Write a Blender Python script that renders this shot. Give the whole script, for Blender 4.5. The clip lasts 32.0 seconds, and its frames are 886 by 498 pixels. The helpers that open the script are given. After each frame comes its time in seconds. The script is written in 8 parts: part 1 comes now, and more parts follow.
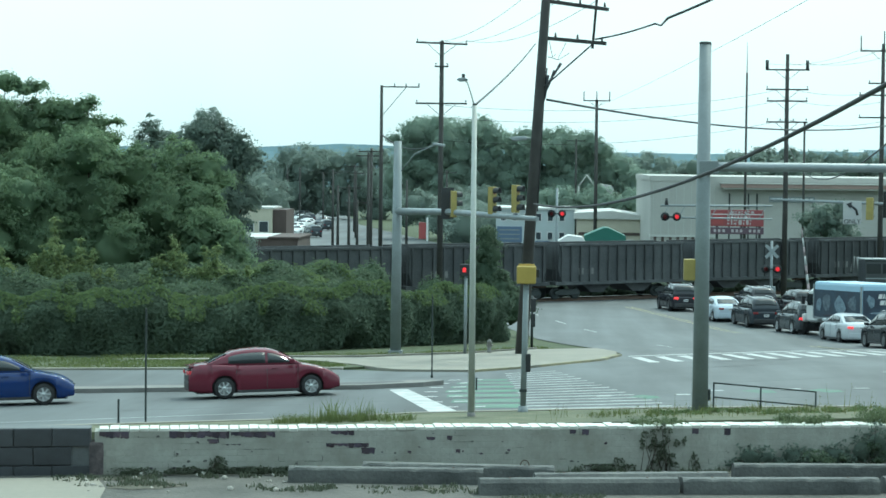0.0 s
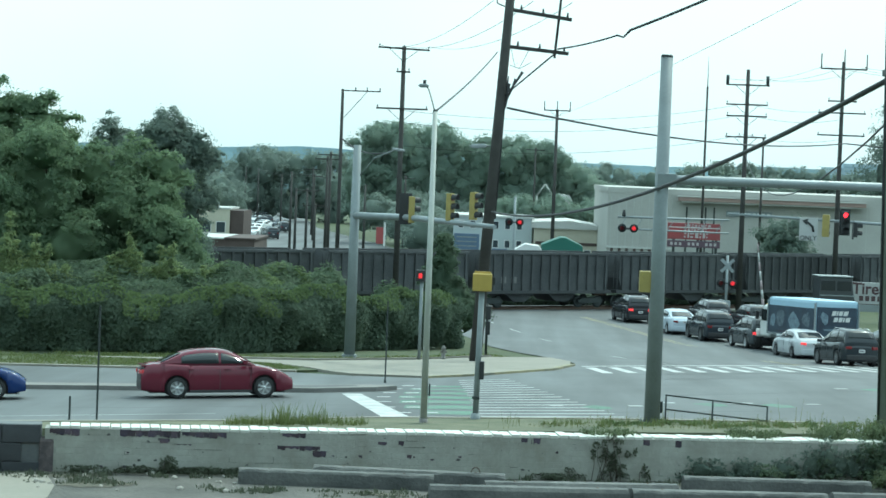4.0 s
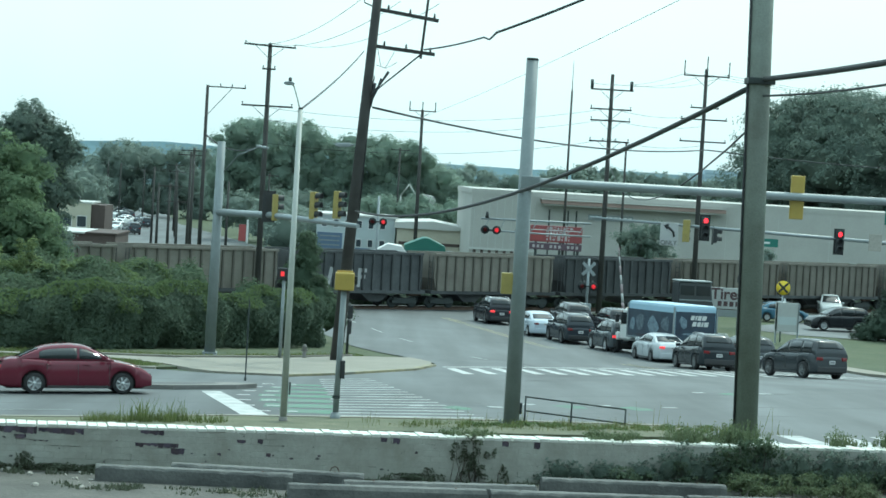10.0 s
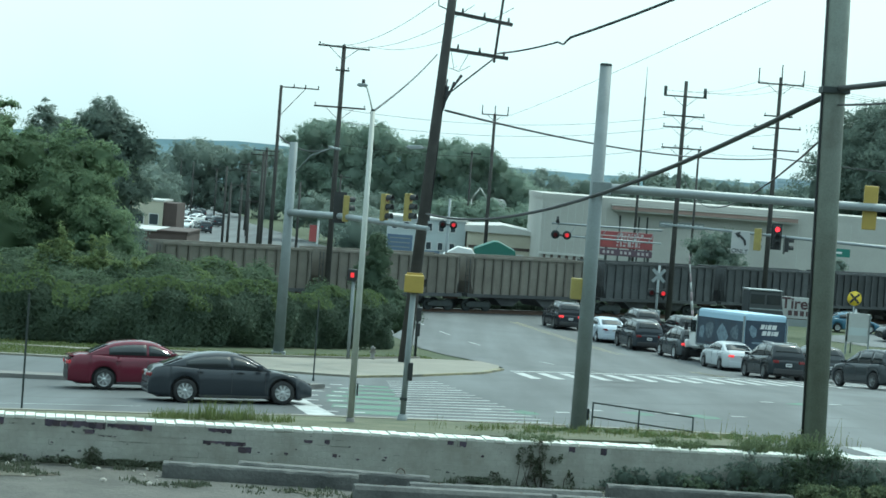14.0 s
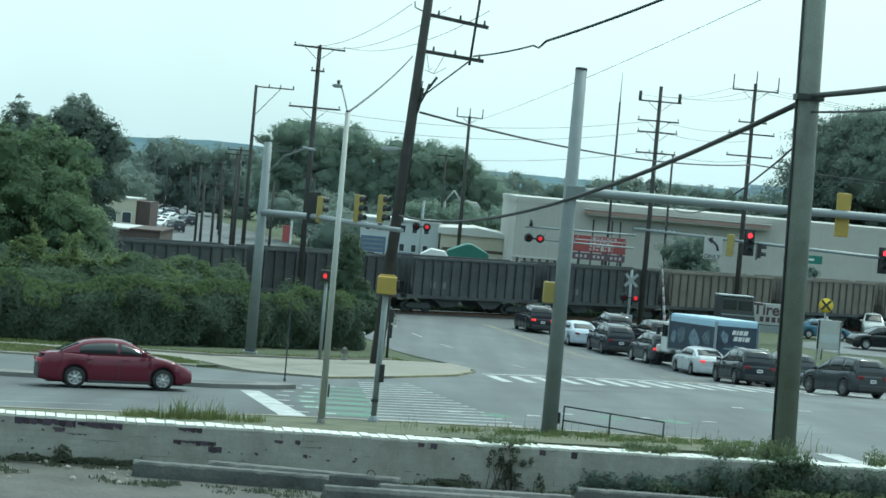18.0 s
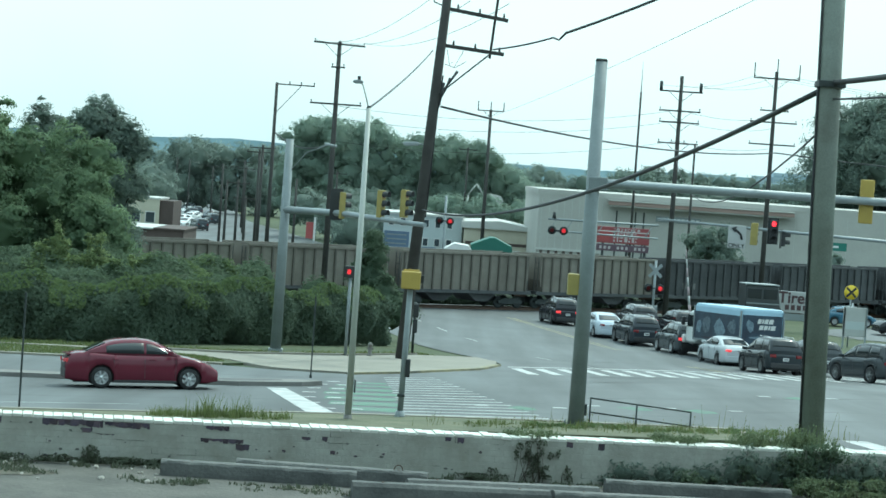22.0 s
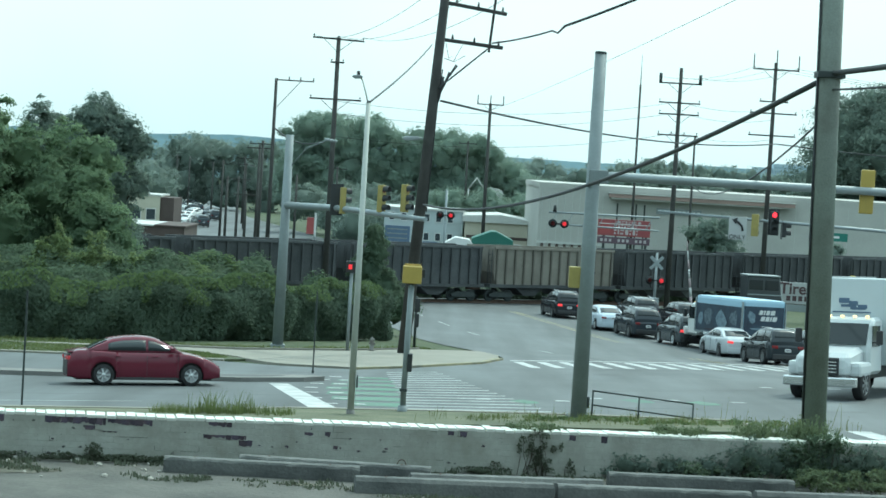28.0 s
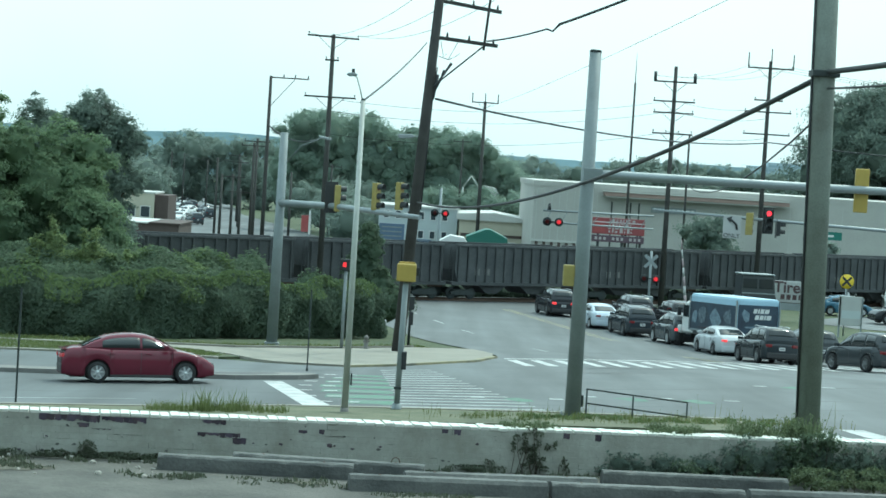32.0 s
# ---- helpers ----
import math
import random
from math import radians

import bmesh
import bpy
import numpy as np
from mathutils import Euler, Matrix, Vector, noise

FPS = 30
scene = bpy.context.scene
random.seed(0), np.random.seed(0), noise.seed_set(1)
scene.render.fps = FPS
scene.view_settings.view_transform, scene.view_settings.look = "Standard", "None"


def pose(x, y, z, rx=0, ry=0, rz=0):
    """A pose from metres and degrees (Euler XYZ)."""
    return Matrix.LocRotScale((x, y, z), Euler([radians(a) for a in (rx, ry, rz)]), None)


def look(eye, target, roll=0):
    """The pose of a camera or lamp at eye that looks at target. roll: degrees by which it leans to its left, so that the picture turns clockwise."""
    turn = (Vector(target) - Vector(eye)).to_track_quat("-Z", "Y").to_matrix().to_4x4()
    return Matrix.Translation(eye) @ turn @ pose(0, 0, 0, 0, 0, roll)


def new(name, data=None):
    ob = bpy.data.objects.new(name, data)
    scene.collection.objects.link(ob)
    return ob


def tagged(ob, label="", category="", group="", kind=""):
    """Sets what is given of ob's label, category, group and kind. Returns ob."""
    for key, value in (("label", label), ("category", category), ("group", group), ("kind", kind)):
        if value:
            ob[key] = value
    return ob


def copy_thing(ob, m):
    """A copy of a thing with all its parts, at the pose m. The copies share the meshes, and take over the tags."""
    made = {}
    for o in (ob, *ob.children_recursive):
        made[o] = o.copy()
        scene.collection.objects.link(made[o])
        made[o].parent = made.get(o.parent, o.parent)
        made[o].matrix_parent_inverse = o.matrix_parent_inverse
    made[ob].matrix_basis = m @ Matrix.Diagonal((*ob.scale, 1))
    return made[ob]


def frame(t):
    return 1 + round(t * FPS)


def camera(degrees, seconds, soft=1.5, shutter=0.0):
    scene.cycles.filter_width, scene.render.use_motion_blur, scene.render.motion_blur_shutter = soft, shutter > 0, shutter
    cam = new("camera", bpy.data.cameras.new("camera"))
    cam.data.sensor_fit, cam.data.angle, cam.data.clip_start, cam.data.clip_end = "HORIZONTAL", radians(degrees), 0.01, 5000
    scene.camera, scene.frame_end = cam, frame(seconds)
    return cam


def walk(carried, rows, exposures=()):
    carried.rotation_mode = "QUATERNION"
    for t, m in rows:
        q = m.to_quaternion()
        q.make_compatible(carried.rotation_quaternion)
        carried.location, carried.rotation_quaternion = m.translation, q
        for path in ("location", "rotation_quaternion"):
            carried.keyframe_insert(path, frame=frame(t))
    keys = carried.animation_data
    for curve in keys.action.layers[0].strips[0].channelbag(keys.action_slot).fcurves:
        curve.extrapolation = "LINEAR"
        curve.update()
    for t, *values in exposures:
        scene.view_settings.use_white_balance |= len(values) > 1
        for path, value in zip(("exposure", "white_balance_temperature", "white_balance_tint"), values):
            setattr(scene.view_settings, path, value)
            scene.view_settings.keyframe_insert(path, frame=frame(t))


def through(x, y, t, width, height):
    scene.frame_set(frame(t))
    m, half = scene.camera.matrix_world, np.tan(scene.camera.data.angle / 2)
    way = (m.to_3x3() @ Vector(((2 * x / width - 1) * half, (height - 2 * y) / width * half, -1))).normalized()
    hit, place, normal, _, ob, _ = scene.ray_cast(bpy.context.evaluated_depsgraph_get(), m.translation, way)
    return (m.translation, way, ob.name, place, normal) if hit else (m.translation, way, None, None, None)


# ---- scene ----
# The camera stands at an upper window and is turned by hand: seconds, heading to the right, tilt, roll in degrees.
cam = camera(23.3, 32.0, soft=1.6)
EYE = (0.0, 0.0, 10.0)
PATH = [
    (0, -2.900, -2.321, 0.600),
    (0.5, -2.838, -2.328, 1.123),
    (1, -2.848, -2.299, 1.899),
    (1.5, -2.845, -2.260, 2.082),
    (2, -2.677, -2.219, 2.261),
    (2.5, -2.437, -2.119, 2.327),
    (3, -2.179, -1.986, 2.382),
    (3.5, -1.928, -2.008, 2.154),
    (4, -1.751, -2.136, 2.202),
    (4.5, -1.634, -2.201, 2.226),
    (6.5, -1.528, -2.075, 2.335),
    (7, -1.098, -1.947, 2.312),
    (7.5, -0.094, -2.913, 2.486),
    (8, 1.438, -2.085, 3.055),
    (8.5, 1.983, -2.054, 3.189),
    (9, 2.295, -2.088, 3.312),
    (9.5, 2.072, -2.108, 3.374),
    (10, 1.902, -1.971, 3.328),
    (10.5, 1.625, -1.743, 3.570),
    (11, 1.160, -1.589, 3.883),
    (11.5, 0.787, -1.556, 3.953),
    (12, 0.598, -1.644, 3.985),
    (12.5, 0.416, -1.773, 4.152),
    (13, 0.244, -1.912, 4.140),
    (13.5, 0.093, -1.997, 4.263),
    (14, 0.034, -2.001, 4.298),
    (14.5, 0.024, -1.824, 4.263),
    (16.5, 0.596, -1.421, 4.221),
    (17, 0.684, -1.538, 4.438),
    (17.5, 0.717, -1.667, 4.567),
    (18, 0.744, -1.888, 5.031),
    (18.5, 0.833, -2.130, 5.146),
    (19, 0.894, -2.321, 5.294),
    (19.5, 0.914, -2.488, 5.122),
    (20, 0.748, -2.559, 4.194),
    (20.5, 0.568, -2.362, 3.965),
    (21, 0.394, -2.208, 3.809),
    (21.5, 0.244, -2.130, 3.788),
    (22, 0.129, -2.094, 3.985),
    (22.5, 0.077, -2.049, 3.812),
    (23, 0.059, -2.006, 3.736),
    (23.5, 0.050, -2.050, 3.687),
    (24, 0.063, -2.071, 3.596),
    (24.5, 0.089, -2.054, 3.658),
    (25, 0.088, -2.053, 3.602),
    (25.5, 0.068, -2.119, 3.622),
    (27.5, 0.106, -2.202, 3.506),
    (28, 0.113, -2.250, 3.443),
    (28.5, 0.136, -2.261, 3.422),
    (29, 0.169, -2.285, 3.559),
    (29.5, 0.199, -2.312, 3.542),
    (30, 0.211, -2.292, 3.486),
    (30.5, 0.243, -2.281, 3.557),
    (31, 0.219, -2.337, 3.528),
    (31.5, 0.229, -2.359, 3.524),
    (32, 0.265, -2.294, 3.558),
]
walk(cam, [(t, pose(*EYE, 0, 0, -heading) @ pose(0, 0, 0, 90 + tilt, 0, 0) @ pose(0, 0, 0, 0, 0, roll)) for t, heading, tilt, roll in PATH],
     exposures=[(t, e, 5700, -13.0) for t, e in ((0.0, 0.5), (4.0, 0.51), (7.5, 0.5), (9.0, 0.47), (10.0, 0.44), (11.0, 0.41), (12.0, 0.33), (13.0, 0.31), (14.2, 0.38), (17.0, 0.22), (18.0, 0.26), (19.0, 0.4), (20.0, 0.48), (23.0, 0.46), (28.0, 0.46), (32.0, 0.48))])

# ---- world and sun ----
SUN_ELEVATION, SUN_HEADING = 56.0, 38.0      # heading to the right of the view's forward axis
world = bpy.data.worlds.new("hazy_sky")
scene.world = world
world.use_nodes = True
wn, wl = world.node_tree.nodes, world.node_tree.links
sky = wn.new("ShaderNodeTexSky")
sky.sky_type, sky.sun_disc = "NISHITA", False
sky.sun_elevation, sky.sun_rotation = radians(SUN_ELEVATION), radians(SUN_HEADING)
sky.air_density, sky.dust_density, sky.ozone_density = 1.2, 5.0, 1.0
veil = wn.new("ShaderNodeMixRGB")
veil.inputs[0].default_value = 0.55

# thin cloud is brighter overhead than at the horizon
height, overhead, cloud_tone = wn.new("ShaderNodeSeparateXYZ"), wn.new("ShaderNodeMapRange"), wn.new("ShaderNodeMixRGB")
overhead.inputs[1].default_value, overhead.inputs[2].default_value = 0.15, 1.0
overhead.inputs[3].default_value, overhead.inputs[4].default_value = 1.0, 1.6
cloud_tone.blend_type, cloud_tone.inputs[0].default_value, cloud_tone.inputs[1].default_value = "MULTIPLY", 1.0, (9.0, 10.2, 10.6, 1)
cloud_at = wn.new("ShaderNodeTexCoord")
cloud_noise = wn.new("ShaderNodeTexNoise")
cloud_noise.inputs["Scale"].default_value, cloud_noise.inputs["Detail"].default_value = 3.0, 4.0
cloud_ramp = wn.new("ShaderNodeMapRange")
cloud_ramp.inputs[3].default_value, cloud_ramp.inputs[4].default_value = 0.35, 0.85
wl.new(cloud_at.outputs["Generated"], cloud_noise.inputs["Vector"])
wl.new(cloud_noise.outputs["Fac"], cloud_ramp.inputs[0])
wl.new(cloud_ramp.outputs[0], veil.inputs[0])
wl.new(sky.outputs[0], veil.inputs[1])
wl.new(cloud_at.outputs["Generated"], height.inputs[0])
wl.new(height.outputs["Z"], overhead.inputs[0])
wl.new(overhead.outputs[0], cloud_tone.inputs[2])
wl.new(cloud_tone.outputs[0], veil.inputs[2])
wl.new(veil.outputs[0], wn["Background"].inputs[0])
wn["Background"].inputs[1].default_value = 0.118

sun_data = bpy.data.lights.new("sun", "SUN")
sun_data.energy, sun_data.angle, sun_data.color = 1.75, radians(2.0), (1.0, 0.95, 0.86)
sun = new("sun", sun_data)
se, sh = radians(SUN_ELEVATION), radians(SUN_HEADING)
sun_from = Vector((math.sin(sh) * math.cos(se), math.cos(sh) * math.cos(se), math.sin(se)))
sun.matrix_world = look(sun_from * 50, (0, 0, 0))

# ---- materials ----
def material(name, colour, rough=0.7, metal=0.0, vary=0.25, scale=3.0, fine=40.0, bump=0.0, second=None, spread=0.0, glow=None, glow_strength=0.0, lustre=0.5, placed=False):
    """A surface with stains at one scale and grain at another. second: the colour of the stains. spread: how far objects differ."""
    m = bpy.data.materials.new(name)
    m.use_nodes = True
    n, l = m.node_tree.nodes, m.node_tree.links
    b = n["Principled BSDF"]
    b.inputs["Roughness"].default_value, b.inputs["Metallic"].default_value = rough, metal
    b.inputs["Specular IOR Level"].default_value = lustre
    at = n.new("ShaderNodeNewGeometry") if placed else n.new("ShaderNodeTexCoord")
    where = at.outputs["Position"] if placed else at.outputs["Object"]
    big, small = n.new("ShaderNodeTexNoise"), n.new("ShaderNodeTexNoise")
    big.inputs["Scale"].default_value, big.inputs["Detail"].default_value, big.inputs["Roughness"].default_value = scale, 5.0, 0.6
    small.inputs["Scale"].default_value, small.inputs["Detail"].default_value = fine, 3.0
    l.new(where, big.inputs["Vector"])
    l.new(where, small.inputs["Vector"])
    stain = n.new("ShaderNodeMapRange")
    stain.inputs[1].default_value, stain.inputs[2].default_value = 0.35, 0.7
    l.new(big.outputs["Fac"], stain.inputs[0])
    mix = n.new("ShaderNodeMixRGB")
    mix.inputs[1].default_value = (*colour, 1)
    mix.inputs[2].default_value = (*(second or [c * (1 - vary) for c in colour]), 1)
    l.new(stain.outputs[0], mix.inputs[0])
    grain = n.new("ShaderNodeMapRange")
    grain.inputs[3].default_value, grain.inputs[4].default_value = 1 - vary * 0.6, 1 + vary * 0.6
    l.new(small.outputs["Fac"], grain.inputs[0])
    tone = n.new("ShaderNodeMixRGB")
    tone.blend_type, tone.inputs[0].default_value = "MULTIPLY", 1.0
    l.new(mix.outputs[0], tone.inputs[1])
    last = grain.outputs[0]
    if spread:
        info, own, both = n.new("ShaderNodeObjectInfo"), n.new("ShaderNodeMapRange"), n.new("ShaderNodeMath")
        own.inputs[3].default_value, own.inputs[4].default_value = 1 - spread, 1 + spread
        both.operation = "MULTIPLY"
        l.new(info.outputs["Random"], own.inputs[0])
        l.new(own.outputs[0], both.inputs[0])
        l.new(last, both.inputs[1])
        last = both.outputs[0]
    l.new(last, tone.inputs[2])
    l.new(tone.outputs[0], b.inputs["Base Color"])
    if bump:
        relief = n.new("ShaderNodeBump")
        relief.inputs["Strength"].default_value, relief.inputs["Distance"].default_value = bump, 0.02
        l.new(small.outputs["Fac"], relief.inputs["Height"])
        l.new(relief.outputs[0], b.inputs["Normal"])
    if glow:
        b.inputs["Emission Color"].default_value = (*glow, 1)
        b.inputs["Emission Strength"].default_value = glow_strength
    return m


def leaf_material(name, dark, light, through=0.25):
    """Leaves: every leaf has a tone of its own, and some light passes through them."""
    m = bpy.data.materials.new(name)
    m.use_nodes = True
    n, l = m.node_tree.nodes, m.node_tree.links
    b = n["Principled BSDF"]
    b.inputs["Roughness"].default_value = 0.6
    b.inputs["Specular IOR Level"].default_value = 0.12
    geo, mix = n.new("ShaderNodeNewGeometry"), n.new("ShaderNodeMixRGB")
    mix.inputs[1].default_value, mix.inputs[2].default_value = (*dark, 1), (*light, 1)
    at, clump, both = n.new("ShaderNodeTexCoord"), n.new("ShaderNodeTexNoise"), n.new("ShaderNodeMath")
    clump.inputs["Scale"].default_value, clump.inputs["Detail"].default_value = 0.35, 3.0
    l.new(at.outputs["Object"], clump.inputs["Vector"])
    both.operation = "MULTIPLY_ADD"
    both.inputs[1].default_value, both.inputs[2].default_value = 0.42, 0.0
    l.new(geo.outputs["Random Per Island"], both.inputs[0])
    l.new(clump.outputs["Fac"], both.inputs[2])
    low = n.new("ShaderNodeMath")
    low.operation, low.use_clamp = "SUBTRACT", True
    low.inputs[1].default_value = 0.2
    l.new(both.outputs[0], low.inputs[0])
    l.new(low.outputs[0], mix.inputs[0])
    l.new(mix.outputs[0], b.inputs["Base Color"])
    glow, add = n.new("ShaderNodeBsdfTranslucent"), n.new("ShaderNodeMixShader")
    add.inputs[0].default_value = through
    l.new(mix.outputs[0], glow.inputs[0])
    l.new(b.outputs[0], add.inputs[1])
    l.new(glow.outputs[0], add.inputs[2])
    l.new(add.outputs[0], n["Material Output"].inputs[0])
    return m


M = {}
M["asphalt"] = material("asphalt", (0.083, 0.092, 0.095), 0.7, vary=0.2, scale=0.18, fine=6.0, second=(0.062, 0.069, 0.072))
tracks = M["asphalt"].node_tree
streak_map, streak, streak_at = tracks.nodes.new("ShaderNodeMapping"), tracks.nodes.new("ShaderNodeTexNoise"), tracks.nodes.new("ShaderNodeTexCoord")
streak_map.inputs["Rotation"].default_value = (0, 0, radians(-12))
streak_map.inputs["Scale"].default_value = (0.55, 0.03, 1.0)
streak.inputs["Scale"].default_value, streak.inputs["Detail"].default_value = 1.0, 7.0
streak_range, streak_mix = tracks.nodes.new("ShaderNodeMapRange"), tracks.nodes.new("ShaderNodeMixRGB")
streak_range.inputs[1].default_value, streak_range.inputs[2].default_value = 0.3, 0.7
streak_range.inputs[3].default_value, streak_range.inputs[4].default_value = 0.6, 1.36
streak_mix.blend_type, streak_mix.inputs[0].default_value = "MULTIPLY", 1.0
bsdf = tracks.nodes["Principled BSDF"]
worn = bsdf.inputs["Base Color"].links[0].from_socket
tracks.links.new(streak_at.outputs["Object"], streak_map.inputs[0])
tracks.links.new(streak_map.outputs[0], streak.inputs["Vector"])
tracks.links.new(streak.outputs["Fac"], streak_range.inputs[0])
tracks.links.new(worn, streak_mix.inputs[1])
tracks.links.new(streak_range.outputs[0], streak_mix.inputs[2])
tracks.links.new(streak_mix.outputs[0], bsdf.inputs["Base Color"])
M["lot"] = material("old_parking_asphalt", (0.098, 0.094, 0.084), 0.9, vary=0.5, scale=1.4, fine=22.0, bump=0.8, second=(0.047, 0.047, 0.042))
M["concrete"] = material("pale_concrete", (0.215, 0.203, 0.17), 0.85, vary=0.18, scale=0.7, fine=20.0)
M["kerb"] = material("kerb_concrete", (0.17, 0.165, 0.155), 0.85, vary=0.25, scale=1.2, fine=20.0)
M["grass"] = material("dry_grass", (0.04, 0.058, 0.025), 0.95, vary=0.5, scale=0.5, fine=14.0, second=(0.066, 0.075, 0.036), bump=0.6)
M["weed"] = leaf_material("weed_leaves", (0.08, 0.106, 0.066), (0.155, 0.188, 0.1), 0.4)
M["straw"] = leaf_material("dry_weed_stalks", (0.1, 0.115, 0.045), (0.2, 0.2, 0.1))
M["white_line"] = material("worn_white_paint", (0.45, 0.46, 0.45), 0.7, vary=0.3, scale=1.5, fine=8.0, second=(0.24, 0.25, 0.25))
M["faded_line"] = material("faded_white_paint", (0.36, 0.38, 0.37), 0.8, vary=0.35, scale=1.1, fine=8.0, second=(0.2, 0.21, 0.21))
M["green_lane"] = material("faded_green_paint", (0.075, 0.165, 0.112), 0.8, vary=0.4, scale=1.3, fine=8.0, second=(0.105, 0.13, 0.12))
M["yellow_line"] = material("worn_yellow_paint", (0.26, 0.235, 0.14), 0.8, vary=0.35, scale=1.0, fine=8.0, second=(0.11, 0.11, 0.09))
M["white_brick"] = material("flaking_white_brick_paint", (0.35, 0.355, 0.32), 0.75, vary=0.16, scale=3.2, fine=24.0, bump=0.3, spread=0.03, second=(0.25, 0.25, 0.215), placed=True)
M["bare_brick"] = material("bare_purple_brick", (0.055, 0.046, 0.072), 0.9, vary=0.4, scale=9.0, fine=60.0, bump=0.4, spread=0.4, second=(0.085, 0.062, 0.068))
M["dark_block"] = material("dark_painted_block", (0.055, 0.06, 0.068), 0.8, vary=0.4, scale=4.0, fine=30.0, spread=0.2)
M["mortar_dark"] = material("grey_block_mortar", (0.13, 0.14, 0.145), 0.9, vary=0.3, scale=3.0)
M["pier_brick"] = material("broken_greyish_brick", (0.13, 0.11, 0.11), 0.95, vary=0.5, scale=9.0, fine=40.0, bump=0.6, second=(0.05, 0.045, 0.05))
M["mortar"] = material("painted_mortar", (0.28, 0.285, 0.255), 0.85, vary=0.2, scale=2.6, fine=60.0, placed=True)
M["galvanised"] = material("galvanised_steel", (0.25, 0.275, 0.285), 0.5, 0.35, vary=0.15, scale=2.0, fine=20.0)
M["lamp_steel"] = material("pale_galvanised_steel", (0.4, 0.41, 0.38), 0.5, 0.15, vary=0.15, scale=2.0, fine=20.0)
M["grey_paint"] = material("grey_painted_steel", (0.2, 0.226, 0.232), 0.55, 0.1, vary=0.2, scale=1.5, fine=20.0)
M["dark_steel"] = material("dark_steel", (0.045, 0.054, 0.054), 0.6, 0.3, vary=0.3, scale=3.0)
M["wood_pole"] = material("weathered_pole_wood", (0.05, 0.048, 0.045), 0.9, vary=0.4, scale=1.0, fine=30.0, bump=0.4)
M["green_pole"] = material("greenish_treated_pole_wood", (0.19, 0.215, 0.19), 0.9, vary=0.35, scale=1.2, fine=35.0, bump=0.4, second=(0.12, 0.125, 0.108))
M["cable"] = material("black_cable", (0.03, 0.032, 0.035), 0.7, vary=0.1)
M["signal_yellow"] = material("signal_yellow_paint", (0.37, 0.268, 0.06), 0.6, vary=0.12, scale=3.0)
M["signal_black"] = material("signal_black_plastic", (0.02, 0.022, 0.024), 0.6, vary=0.2)
M["lens_red"] = material("lit_red_lens", (0.6, 0.02, 0.02), 0.4, vary=0.0, glow=(1.0, 0.03, 0.05), glow_strength=1.8)
M["lens_red_dim"] = material("unlit_red_lens", (0.14, 0.012, 0.014), 0.3, vary=0.0)
M["tail_lit"] = material("lit_tail_lamp", (0.5, 0.02, 0.02), 0.35, vary=0.0, glow=(1.0, 0.05, 0.06), glow_strength=0.7)
M["tail_dim"] = material("unlit_tail_lamp", (0.14, 0.012, 0.014), 0.2, vary=0.0)
M["head_lamp"] = material("clear_head_lamp", (0.6, 0.62, 0.63), 0.15, vary=0.0)
M["head_lit"] = material("lit_amber_head_lamp", (0.8, 0.6, 0.3), 0.2, vary=0.0, glow=(1.0, 0.7, 0.3), glow_strength=1.2)
M["tyre"] = material("tyre_rubber", (0.018, 0.018, 0.019), 0.85, vary=0.2)
M["rim"] = material("silver_wheel", (0.5, 0.51, 0.52), 0.35, 0.6, vary=0.05)
M["dark_rim"] = material("grey_wheel", (0.16, 0.165, 0.17), 0.4, 0.6, vary=0.05)
M["chrome"] = material("chrome_trim", (0.6, 0.6, 0.6), 0.2, 0.9, vary=0.0)
M["trim"] = material("black_car_trim", (0.02, 0.02, 0.022), 0.5, vary=0.1)
M["glass"] = material("dark_car_glass", (0.02, 0.024, 0.026), 0.06, vary=0.0, lustre=0.5)
M["plate"] = material("pale_plate", (0.5, 0.5, 0.5), 0.5, vary=0.0)
M["plate_bar"] = material("plate_bar", (0.08, 0.08, 0.1), 0.5, vary=0.0)
M["leaf_hedge"] = leaf_material("vine_leaves", (0.075, 0.108, 0.076), (0.125, 0.165, 0.1), 0.5)
M["leaf_tree"] = leaf_material("tree_leaves", (0.13, 0.192, 0.128), (0.21, 0.278, 0.152), 0.64)
# far leaves: haze in the air is mixed into the leaf colour
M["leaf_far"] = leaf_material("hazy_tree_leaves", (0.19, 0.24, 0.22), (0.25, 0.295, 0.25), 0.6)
# distance haze is put into the hills' blue base colour
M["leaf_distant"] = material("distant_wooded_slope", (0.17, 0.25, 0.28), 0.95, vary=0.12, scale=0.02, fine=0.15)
M["bark"] = material("bark", (0.08, 0.065, 0.05), 0.95, vary=0.4, scale=3.0, bump=0.5)
M["hopper_tan"] = material("dusty_grey_hopper_paint", (0.185, 0.172, 0.145), 0.8, vary=0.35, scale=0.5, fine=8.0, second=(0.11, 0.098, 0.082), spread=0.12)
M["hopper_black"] = material("black_hopper_paint", (0.035, 0.038, 0.041), 0.75, vary=0.4, scale=0.5, fine=8.0, second=(0.07, 0.074, 0.076), spread=0.25)
M["coal"] = material("coal", (0.012, 0.012, 0.013), 0.7, vary=0.4, scale=4.0)
M["rust"] = material("rusty_rail_steel", (0.12, 0.08, 0.06), 0.8, 0.3, vary=0.3)
M["ballast"] = material("pale_ballast", (0.4, 0.39, 0.36), 0.95, vary=0.35, scale=2.0, fine=15.0)
M["white_wall"] = material("white_painted_metal_wall", (0.45, 0.45, 0.43), 0.7, vary=0.1, scale=0.3, fine=5.0)
M["cream_wall"] = material("cream_wall", (0.44, 0.41, 0.33), 0.8, vary=0.15, scale=0.4)
